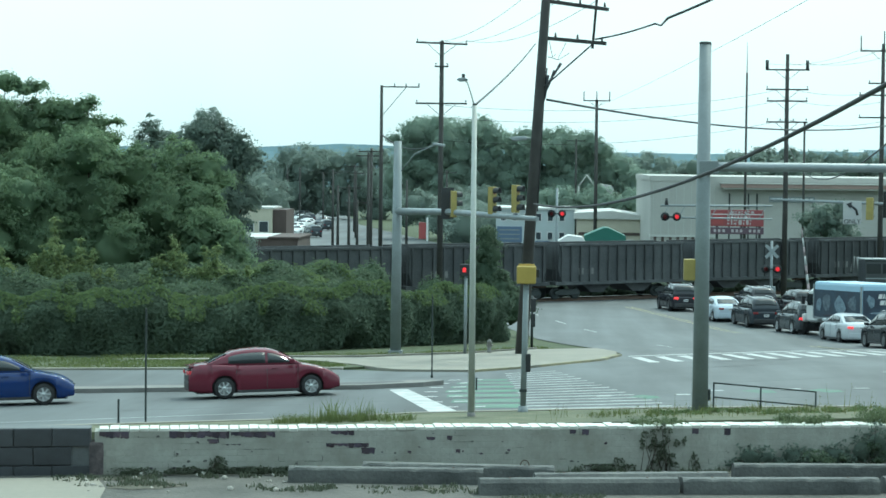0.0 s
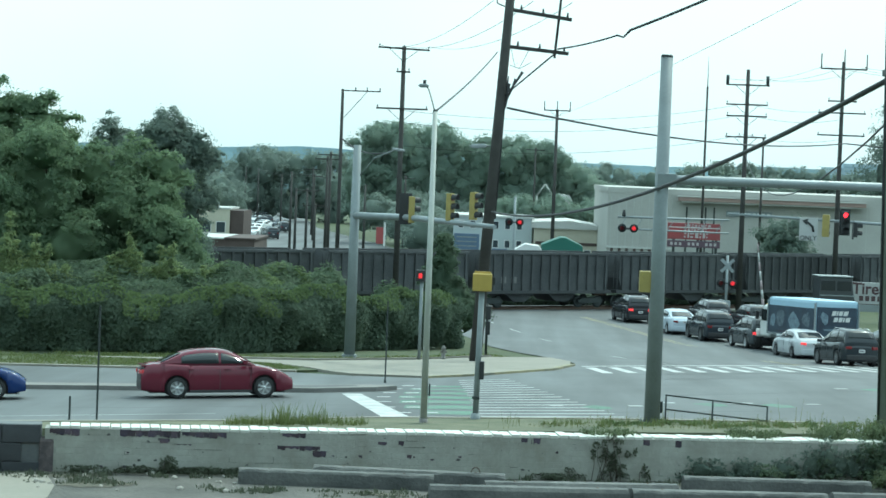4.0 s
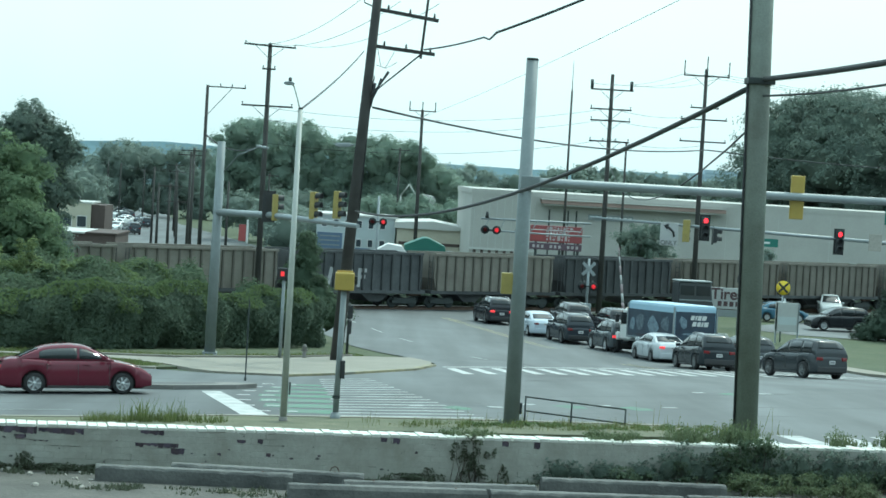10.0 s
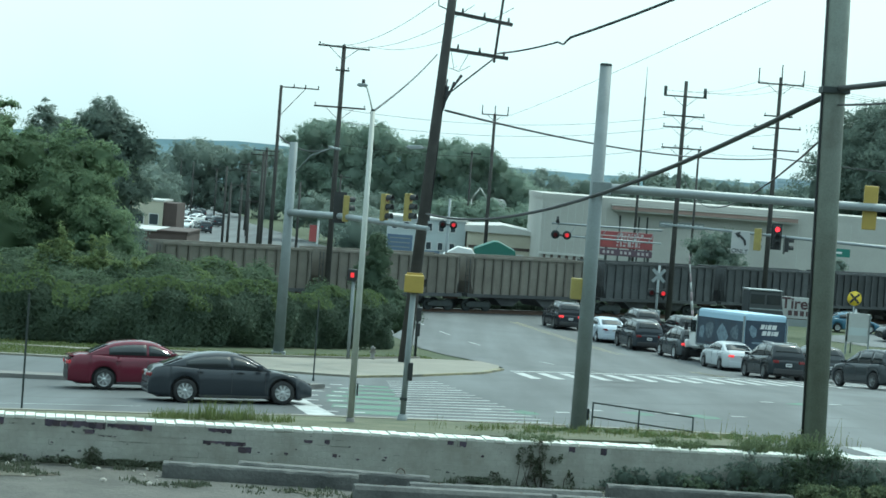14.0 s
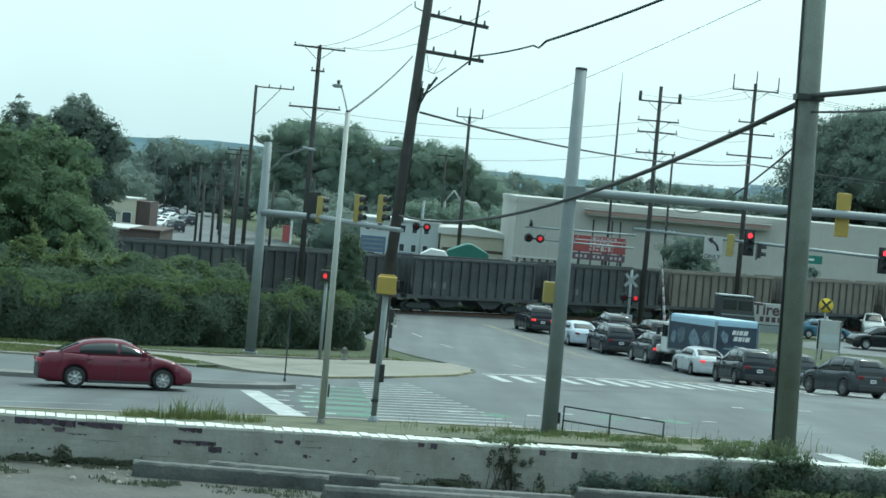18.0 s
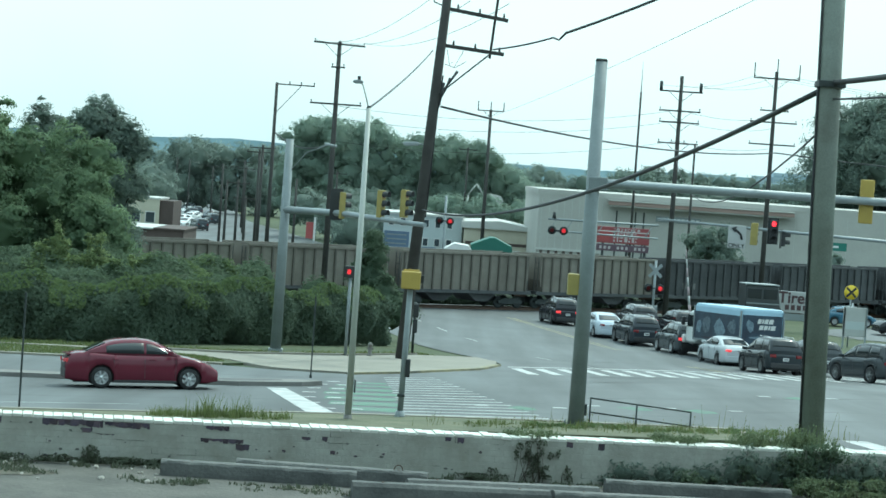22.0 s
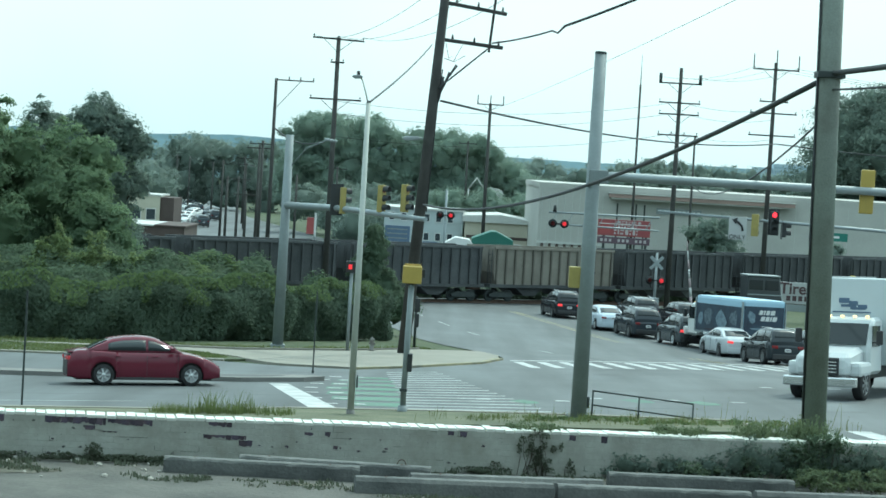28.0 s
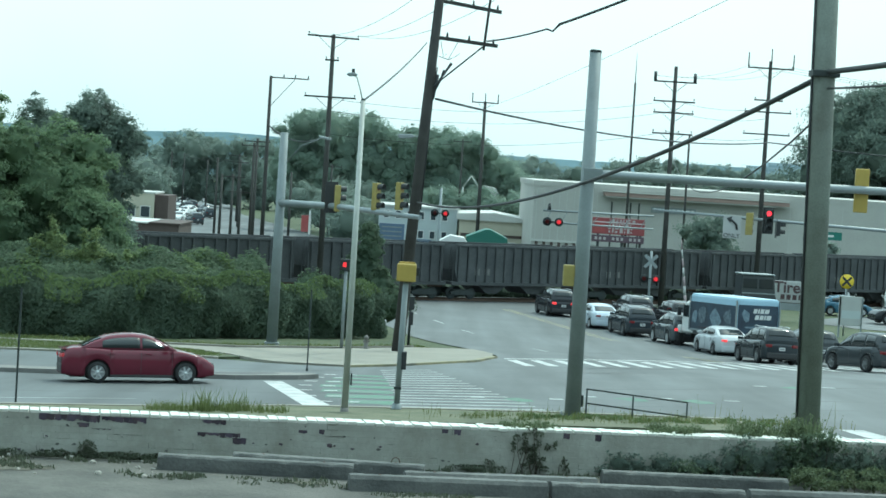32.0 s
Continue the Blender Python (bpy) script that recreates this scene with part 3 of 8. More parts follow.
tagged(draped("forecourt", YARD, 0.02, M["asphalt"]), "grey asphalt forecourt with parked cars", "forecourt", kind="structure")

LOT = [(-60, -30), (60, -30), (60, 35.05), (-60, 12.85)]
lot = bmesh.new()
lot.faces.new([lot.verts.new((x, y, 6.57)) for x, y in LOT])
tagged(part("parking_lot", lot, M["lot"]), "cracked old asphalt of a raised parking lot", "parking lot", kind="structure")


# ---- paint on the road ----
def stripe(outline, mat, name="road_marking", up=0.026):
    return draped(name, outline, up, M[mat])


def on(a, b, k):
    return (a[0] + (b[0] - a[0]) * k, a[1] + (b[1] - a[1]) * k)


marks = thing("stop_line", pose(0, 0, 0), "worn white stop line across the lanes", "road marking", kind="structure")
stripe([(-5.0, 66.3), (-4.4, 66.3), (-2.2, 54.7), (-2.95, 54.7)], "white_line").parent = marks
near_cross = thing("near_crosswalk", pose(0, 0, 0), "faded ladder crosswalk with long white bars", "road marking", kind="structure")
for k in range(17):
    f = (k + 0.5) / 17
    l, r = on((-0.45, 54.3), (-1.6, 75.0), f), on((3.5, 54.4), (0.1, 76.2), f)
    h = 0.34
    stripe([(l[0], l[1] - h / 2), (r[0], r[1] - h / 2), (r[0], r[1] + h / 2), (l[0], l[1] + h / 2)], "faded_line", "crosswalk_bar").parent = near_cross
bike = thing("bicycle_lane", pose(0, 0, 0), "faded green bicycle lane bars across the junction", "road marking", kind="structure")
for y0, y1, x0, x1 in ((57.0, 58.6, -2.2, -0.8), (59.3, 60.9, -2.75, -0.7), (61.8, 63.2, -3.0, -0.9), (64.2, 65.4, -3.15, -0.9), (66.4, 67.5, -3.1, -1.1), (68.6, 69.4, -3.0, -1.2), (70.4, 71.2, -2.7, -1.4)):
    stripe([(x0, y0), (x1, y0 - 0.3), (x1, y1 - 0.3), (x0, y1)], "green_lane", "green_bar").parent = bike
    for dx in (-0.62, 0.1):
        stripe([(x0 + dx, y0 + 0.3), (x0 + dx + 0.4, y0 + 0.3), (x0 + dx + 0.35, y0 + 0.6), (x0 + dx - 0.05, y0 + 0.6)], "white_line", "white_dash", 0.032).parent = bike
for x, y, w in ((2.65, 60.3, 0.42), (5.95, 61.9, 0.5), (7.85, 61.6, 0.45), (12.2, 70.0, 0.6)):
    stripe([(x - w, y + 0.35), (x, y - 0.9), (x + w, y - 0.7), (x + w * 0.9, y + 0.2), (x, y + 1.0)], "green_lane", "green_bar").parent = bike
    for dx in (-1.1, 1.15):
        stripe([(x + dx - 0.2, y + 0.5), (x + dx + 0.2, y + 0.5), (x + dx + 0.15, y + 0.95), (x + dx - 0.25, y + 0.95)], "faded_line", "white_dash", 0.032).parent = bike
far_cross = thing("far_crosswalk", pose(0, 0, 0), "worn white crosswalk over the far road", "road marking", kind="structure")
for k in range(22):
    f = (k + 0.3) / 22
    a, b = on((3.2, 87.0), (24.4, 104.2), f), on((3.7, 81.6), (25.0, 95.8), f)
    stripe([(a[0] - 0.2, a[1]), (a[0] + 0.2, a[1] + 0.2), (b[0] + 0.2, b[1] + 0.2), (b[0] - 0.2, b[1])], "white_line", "crosswalk_bar").parent = far_cross
stripe([(3.2, 88.1), (24.2, 106.2), (24.2, 106.9), (3.2, 88.7)], "white_line", "crosswalk_edge").parent = far_cross
right_cross = thing("right_crosswalk", pose(0, 0, 0), "white crosswalk bars on the near side road", "road marking", kind="structure")
for k in range(9):
    x = 9.0 + k * 1.15
    stripe([(x, 52.2), (x + 0.6, 52.1), (x + 0.9, 49.0), (x + 0.3, 49.0)], "white_line", "crosswalk_bar").parent = right_cross
lanes = thing("lane_lines", pose(0, 0, 0), "faded white lane lines on the asphalt", "road marking", kind="structure")
stripe([(-40, 54.0), (-14, 54.7), (-7.6, 56.5), (-7.6, 56.62), (-14, 54.85), (-40, 54.15)], "faded_line", "lane_line").parent = lanes
for k in range(7):
    y = 92 + k * 8.0
    x = 7.2 - 0.2 * (y - 92)
    stripe([(x, y), (x + 0.13, y), (x - 0.47, y + 3), (x - 0.6, y + 3)], "faded_line", "lane_line").parent = lanes
centre = thing("centre_line", pose(0, 0, 0), "double yellow centre line along the queue", "road marking", kind="structure")
for d in (0.0, 0.35):
    stripe([(13.2 + d, 98), (13.35 + d, 98), (12.0 + d, 108), (5.0 + d, 143), (4.85 + d, 143), (11.85 + d, 108)], "yellow_line", "yellow_line").parent = centre


# tar seams in the asphalt and joints in the corner pavement
def seam(points, w, mat, parent, name, up):
    line = [(x, y + w) for x, y in points] + [(x + w * 0.3, y - w) for x, y in points[::-1]]
    ob = draped(name, line, up, M[mat])
    ob.parent = parent


srng = random.Random(23)
for x0, y0, x1, y1 in ((-12, 58.5, 3.5, 63.2), (4.5, 66, 17, 72.5), (3.8, 80.5, 24, 93), (-3, 57.2, 12, 59.5), (9, 62.5, 22, 66), (4, 76, 9, 78.5), (5, 100, 13.5, 106), (-9, 72.5, -2.5, 73.5)):
    pts = [(x0 + (x1 - x0) * k / 9 + srng.uniform(-0.12, 0.12), y0 + (y1 - y0) * k / 9 + srng.uniform(-0.3, 0.3)) for k in range(10)]
    seam(pts, 0.09, "tar", road, "tar_seam", 0.0235)
for k in range(9):
    a, b = on((-2.9, 76.9), (1.9, 87.5), (k + 0.5) / 9), on((-6.9, 80.2), (-0.9, 94.0), (k + 0.5) / 9)
    seam([a, on(a, b, 0.5), b], 0.03, "kerb", pavement, "pavement_joint", 0.0935)

# ---- the retaining wall, brick by brick ----
WALL = pose(0, 23.85, 0, 0, 0, 10.48)
COURSE, BRICK = 0.0677, 0.203
# where the paint has flaked off the top course and below: from, to, upper and lower edge
FLAKES = [(-4.95, -4.62, 7.042, 6.965), (-4.2, -3.55, 7.042, 6.963), (-3.53, -3.05, 7.03, 6.968), (-3.77, -3.66, 6.955, 6.905), (-3.63, -3.42, 6.897, 6.887), (-2.44, -2.17, 7.042, 6.98), (-2.49, -2.02, 6.9, 6.85), (-2.1, -1.95, 6.85, 6.78),
          (-1.38, -1.28, 6.965, 6.91), (-1.15, -1.09, 6.975, 6.91), (-1.05, -1.0, 6.825, 6.78), (-1.59, -1.55, 6.81, 6.78), (0.23, 0.3, 7.035, 6.97), (0.37, 0.45, 7.035, 6.955), (1.63, 1.7, 7.04, 6.975), (2.0, 2.07, 7.04, 6.955)]
wall = part("wall_brick", box(-5.0, 26, 0.0022, 0.3, 3.5, 7.044), M["mortar"], m=WALL)
tagged(wall, "low retaining wall of flaking white-painted brick", "wall", kind="structure")


def make_wall():
    rng = random.Random(4)
    bm = box(-0.1004, 0.1004, 0, 0.1, -0.0327, 0.0327, 0.0025)
    first = coping = None
    rest = bmesh.new()
    singles = 0
    for c in range(9):
        z = 7.042 - COURSE * (c + 0.5)
        x = -4.98 + (BRICK / 2 if c % 2 else 0)
        while x < 9.0:
            mid = x + BRICK / 2
            push = rng.uniform(-0.0012, 0.001)
            place = pose(mid, push, z, 0, 0, rng.uniform(-0.25, 0.25))
            if mid < 2.2 and c < 8:
                if first is None:
                    first = part("brick", bm, None, wall, m=place)
                    first.data.materials.append(M["white_brick"])
                    ob = first
                else:
                    ob = again(first, place, wall)
                singles += 1
            else:
                add_box(rest, mid - 0.1, mid + 0.1, push, push + 0.1, z - 0.0325, z + 0.0325)
            x += BRICK
    tagged(part("brickwork", rest, M["white_brick"], wall), "white-painted brickwork", kind="stuff")
    for u0, u1, za, zb in FLAKES:
        u = u0
        while u < u1 - 0.015:
            v = min(u1, u + rng.uniform(0.06, 0.1))
            low = zb + rng.uniform(-0.006, 0.02) * (za - zb) / 0.06
            edge = [(u - 0.001, za), (v + 0.001, za - rng.uniform(0, 0.006))]
            edge += [(v + rng.uniform(-0.006, 0.003), low + rng.uniform(0, 0.01)), (v - (v - u) * 0.3, low - rng.uniform(0, 0.008)), (v - (v - u) * 0.65, low + rng.uniform(0, 0.012)), (u + rng.uniform(-0.003, 0.006), low + rng.uniform(-0.004, 0.012))]
            part("flaked_patch", prism(edge, -0.0042, 0.01), M["bare_brick"], wall)
            u = v
    for _ in range(46):
        u, z, r = rng.uniform(-4.8, 2.1), rng.uniform(6.62, 7.03), rng.choice([0.006, 0.009, 0.014, 0.02])
        part("flaked_patch", prism([(u + r * math.cos(a) * rng.uniform(0.5, 1.5), z + r * math.sin(a) * rng.uniform(0.4, 0.9)) for a in (2 * math.pi * k / 7 for k in range(7))], -0.0042, 0.01), M[rng.choice(["bare_brick", "crack", "crack"])], wall)
    for _ in range(16):
        u, c = rng.uniform(-4.7, 1.9), rng.randrange(1, 7)
        z, n = 7.042 - COURSE * c, rng.choice([0.04, 0.08, 0.12, 0.2])
        crack = bmesh.new()
        add_box(crack, u, u + n, -0.0035, 0.0, z - 0.002, z + rng.uniform(0.0, 0.003))
        if rng.random() < 0.6:
            add_box(crack, u + n, u + n + 0.004, -0.0035, 0.0, z - COURSE * rng.choice([-1, 1, 0.5]), z) if rng.random() < 0.5 else add_box(crack, u - 0.004, u, -0.0035, 0.0, z, z + COURSE * 0.8)
        part("crack", crack, M["crack"], wall)
    x = -4.9
    while x < 9.0:
        place = pose(x + rng.uniform(-0.004, 0.004), 0.145 + rng.uniform(-0.01, 0.006), 7.056 + rng.uniform(-0.006, 0.003), rng.uniform(-1.2, 1.2), 0, rng.uniform(-2, 2))
        if coping is None:
            coping = part("coping_brick", box(-0.0485, 0.0485, -0.148, 0.15, -0.0175, 0.0175, 0.006), M["coping"], wall, m=place)
        else:
            again(coping, place, wall)
        x += 0.108


M["coping"] = material("bright_white_coping_paint", (0.6, 0.61, 0.56), 0.75, vary=0.12, scale=6.0, fine=40.0, spread=0.03, second=(0.48, 0.48, 0.43), placed=True)
M["crack"] = material("dark_crack", (0.12, 0.12, 0.115), 0.95, vary=0.3)
make_wall()
block_wall = part("wall_block", box(-26, -5.04, 0.03, 0.3, 3.5, 7.08), M["mortar_dark"], m=WALL)
tagged(block_wall, "dark-painted concrete block wall joining the white brick", "wall", kind="structure")
blk = None
for c in range(3):
    for k in range(6):
        x = -5.25 - 0.41 * k - (0.2 if c % 2 else 0)
        m = pose(x, 0.0, 6.98 - 0.203 * c, 0, 0, 0)
        if blk is None:
            blk = part("concrete_block", box(-0.198, 0.198, 0, 0.15, -0.096, 0.096, 0.006), M["dark_block"], block_wall, m=m)
        else:
            again(blk, m, block_wall)
pier = part("broken_pier", box(-5.06, -4.9, -0.012, 0.25, 6.5, 6.93, 0.03), M["pier_brick"], block_wall)

# old concrete wheel stops lying along the wall
def worn_stop():
    """A squarish concrete bar with crumbled edges, two metres long."""
    rng = random.Random(6)
    bm = bmesh.new()
    rings = []
    for i in range(27):
        x = -1.04 + 0.08 * i
        chip = rng.choice([0, 0, 0, 0, 0.003, 0.008]) if 0 < i < 26 else 0.012
        ring = [(-0.11, 0.0), (-0.108, 0.05), (-0.098, 0.135 - chip), (-0.084 + chip, 0.158 - chip), (-0.03, 0.163), (0.06, 0.158), (0.09, 0.12), (0.11, 0.0)]
        rings.append([bm.verts.new((x, y + rng.uniform(-0.0015, 0.0015), max(0, z + rng.uniform(-0.0015, 0.0015) * (z > 0)))) for y, z in ring])
    for a, b in zip(rings, rings[1:]):
        for k in range(8):
            bm.faces.new((a[k], a[(k + 1) % 8], b[(k + 1) % 8], b[k]))
    bm.faces.new(rings[0])
    bm.faces.new(rings[-1][::-1])
    bmesh.ops.recalc_face_normals(bm, faces=bm.faces)
    return bm


stop_first = None
for k, (x, y, turn, dz) in enumerate(((-1.74, 22.8, 2, 0), (-0.98, 23.16, -2.5, 0), (0.31, 22.26, 8, 0), (2.42, 22.55, 7, 0), (0.87, 22.72, 10, 0), (3.05, 23.66, 5, 0), (4.55, 22.9, 8, 0), (6.7, 23.25, 9, 0))):
    m = pose(x, y, 6.572 + dz, 0, 0, turn)
    if stop_first is None:
        stop_first = part("wheel_stop", worn_stop(), M["stop_concrete"], m=m)
        tagged(stop_first, "weathered concrete wheel stop lying on the old lot", "wheel stop", "wheel stops along the wall")
        for px in (-0.72, 0.72):
            part("fixing_pin", tube([(px, 0.0, 0.1), (px, 0.0, 0.168)], 0.011, 8), M["rust"], stop_first, "rusty steel fixing pin")
    else:
        other = copy_thing(stop_first, m if k % 2 else m @ pose(0, 0, 0, 0, 0, 180))
        if k == 1:
            part("bar_loop", tube([(0.72 + 0.05 * math.cos(a), -0.02, 0.15 + 0.07 * math.sin(a)) for a in (math.pi * i / 8 for i in range(9))], 0.006, 6), M["rust"], other, "loop of rusty bar")


def rubble():
    rng = random.Random(9)
    bm = bmesh.new()
    for _ in range(34):
        x = rng.choice([rng.gauss(-3.0, 0.25), rng.gauss(-4.6, 0.4), rng.uniform(-5, 4)])
        y = 23.85 + 0.185 * x - rng.uniform(0.05, 1.3)
        s = rng.choice([0.008, 0.012, 0.016, 0.022, 0.032])
        bmesh.ops.create_icosphere(bm, subdivisions=1, radius=s, matrix=pose(x, y, 6.57 + s * 0.4, rng.uniform(0, 90), 0, rng.uniform(0, 90)) @ Matrix.Diagonal((1.4, 1, 0.7, 1)))
    tagged(part("rubble", bm, M["stone"]), "pale chips of rubble along the wall", "rubble", kind="stuff")


rubble()
gravel = bmesh.new()
gravel.faces.new([gravel.verts.new((x, y, 6.576)) for x, y in ((-30, 16.5), (-5.3, 22.7), (-4.9, 22.9), (-4.6, 22.0), (-4.5, 21.2), (-4.9, 19.0), (-30, 10))])
tagged(part("gravel_patch", gravel, M["concrete"]), "patch of pale crushed concrete by the block wall", "gravel", kind="structure")



def soil(name, spots, mat, label, seed, z=6.5745):
    """Ragged flat patches: (x, y, half length, half width, turn)."""
    rng = random.Random(seed)
    bm = bmesh.new()
    for k, (x, y, a, b, turn) in enumerate(spots):
        n = 28
        c, w = math.cos(radians(turn)), math.sin(radians(turn))
        ring = []
        for i in range(n):
            f = 0.8 + 0.12 * math.sin(i * 1.7 + k) + rng.uniform(-0.1, 0.1)
            u, v = a * f * math.cos(6.2832 * i / n), b * f * math.sin(6.2832 * i / n)
            ring.append(bm.verts.new((x + u * c - v * w, y + u * w + v * c, z + 0.0008 * k)))
        bm.faces.new(ring)
    tagged(part(name, bm, M[mat]), label, "soil", kind="stuff")


soil("soil", [(-4.9, 22.75, 0.75, 0.28, 10), (-3.3, 23.18, 1.5, 0.12, 10.5), (-4.2, 22.2, 0.5, 0.25, 20), (-1.25, 22.35, 0.35, 0.12, 0), (0.2, 21.75, 0.6, 0.12, 8), (-0.5, 23.55, 1.6, 0.1, 10.5), (3.0, 24.15, 1.6, 0.16, 10.5), (4.6, 23.4, 1.2, 0.4, 10)], "lot_soil", "weedy brown soil washed over the old asphalt", 61)
# an unseen wall for the camera's building, added to block sky light from behind
rear_light_block = part("wall_south", box(-70, 70, -14, -2.5, 6.0, 19), M["brown_brick"])
tagged(rear_light_block, "plain unseen brick wall added behind the window to block sky light", "wall", kind="structure")

# ---- vehicles ----
def curve_at(points, x):
    for (a, za), (b, zb) in zip(points, points[1:]):
        if x <= b:
            k = max(0.0, (x - a) / (b - a))
            return za + (zb - za) * k
    return points[-1][1]


def smooth_at(points, x, r=0.12):
    return sum(curve_at(points, x + d * r) for d in (-1, -0.5, 0, 0.5, 1)) / 5


def lathe(profile, sides=24):
    """Turns (radius, y) round the y axis."""
    bm = bmesh.new()
    rings = [[bm.verts.new((r * math.cos(a), y, r * math.sin(a))) for a in (2 * math.pi * k / sides for k in range(sides))] for r, y in profile]
    for a, b in zip(rings, rings[1:]):
        for k in range(sides):
            bm.faces.new((a[k], a[(k + 1) % sides], b[(k + 1) % sides], b[k])).smooth = True
    bmesh.ops.recalc_face_normals(bm, faces=bm.faces)
    return bm


def wheel_pieces(r, width, rim_mat, spokes=7):
    w = width / 2
    tyre = lathe([(r * 0.66, -w), (r * 0.92, -w), (r, -w * 0.7), (r, w * 0.7), (r * 0.92, w), (r * 0.66, w), (r * 0.62, w * 0.5), (r * 0.62, -w * 0.5), (r * 0.66, -w)], 28)
    rim = lathe([(r * 0.66, -w * 0.98), (r * 0.6, -w * 0.8), (r * 0.58, -w * 0.45), (r * 0.12, -w * 0.45), (r * 0.12, w * 0.4), (r * 0.62, w * 0.4), (r * 0.66, w * 0.9)], 28)
    for k in range(spokes):
        a = 2 * math.pi * k / spokes
        piece = bmesh.new()
        add_box(piece, r * 0.08, r * 0.62, -w * 0.95, -w * 0.45, -r * 0.085, r * 0.085)
        bmesh.ops.rotate(piece, verts=piece.verts, cent=(0, 0, 0), matrix=Matrix.Rotation(a, 3, "Y"))
        me = bpy.data.meshes.new("spoke")
        piece.to_mesh(me)
        piece.free()
        rim.from_mesh(me)
        bpy.data.meshes.remove(me)
    hub = lathe([(0.001, -w * 1.02), (r * 0.17, -w * 1.02), (r * 0.2, -w * 0.5)], 14)
    me = bpy.data.meshes.new("hub")
    hub.to_mesh(me)
    hub.free()
    rim.from_mesh(me)
    bpy.data.meshes.remove(me)
    return tyre, rim, rim_mat


def hang_wheels(car, places, r, width, rim_mat, spokes=7):
    """Wheels at (x, y); the outer face of each looks away from the middle."""
    tyre, rim, mat = wheel_pieces(r, width, rim_mat, spokes)
    first = rim_first = None
    made = []
    for x, y in places:
        m = pose(x, y, r, 0, 0, 0 if y < 0 else 180)
        if first is None:
            first = part("wheel", tyre, M["tyre"], car, m=m)
            rim_first = part("rim", rim, mat, first)
            made.append(first)
        else:
            w = again(first, m, car)
            again(rim_first, Matrix(), w)
            made.append(w)
    return made


CAR = {
    "saloon": dict(L=4.53, W=1.72, H=1.46, base=2.6, front=0.88, r=0.312, clear=0.19, top=[(-2.27, 0.66), (-2.2, 0.97), (-2.05, 1.03), (-1.6, 1.04), (-1.0, 1.0), (0.95, 0.99), (1.35, 0.93), (1.8, 0.83), (2.13, 0.69), (2.27, 0.5)],
                   line=[(-1.75, 1.02), (-1.35, 1.22), (-0.95, 1.385), (-0.55, 1.44), (-0.15, 1.455), (0.25, 1.42), (0.55, 1.31), (0.85, 1.15), (1.12, 0.98)], pillars=(0.06,), dlo=(-1.12, 0.95)),
    "coupe": dict(L=4.56, W=1.8, H=1.4, base=2.72, front=0.85, r=0.33, clear=0.17, top=[(-2.28, 0.62), (-2.21, 0.93), (-2.02, 1.0), (-1.55, 1.0), (-1.0, 0.96), (0.8, 0.94), (1.35, 0.89), (1.83, 0.79), (2.16, 0.64), (2.28, 0.48)],
                  line=[(-1.95, 0.98), (-1.4, 1.2), (-0.9, 1.34), (-0.4, 1.39), (0.05, 1.385), (0.4, 1.3), (0.75, 1.12), (1.08, 0.93)], pillars=(0.0,), dlo=(-1.3, 0.9)),
    "compact": dict(L=4.06, W=1.7, H=1.46, base=2.38, front=0.78, r=0.305, clear=0.19, top=[(-2.03, 0.66), (-1.97, 0.97), (-1.83, 1.04), (-1.45, 1.05), (-0.9, 1.0), (0.85, 0.98), (1.2, 0.92), (1.6, 0.82), (1.9, 0.68), (2.03, 0.5)],
                    line=[(-1.6, 1.02), (-1.22, 1.22), (-0.85, 1.385), (-0.5, 1.44), (-0.13, 1.455), (0.22, 1.42), (0.5, 1.31), (0.78, 1.15), (1.05, 0.97)], pillars=(0.05,), dlo=(-1.05, 0.88)),
    "suv": dict(L=4.5, W=1.86, H=1.73, base=2.68, front=0.9, r=0.365, clear=0.23, top=[(-2.25, 0.7), (-2.22, 0.98), (-2.1, 1.1), (-1.7, 1.12), (0.8, 1.09), (1.4, 1.04), (1.9, 0.95), (2.15, 0.8), (2.25, 0.58)],
                line=[(-2.2, 1.05), (-2.1, 1.32), (-1.98, 1.56), (-1.8, 1.66), (-1.2, 1.715), (-0.5, 1.73), (-0.1, 1.7), (0.25, 1.61), (0.7, 1.36), (1.2, 1.04)], pillars=(-1.05, 0.0), dlo=(-1.85, 1.1)),
}


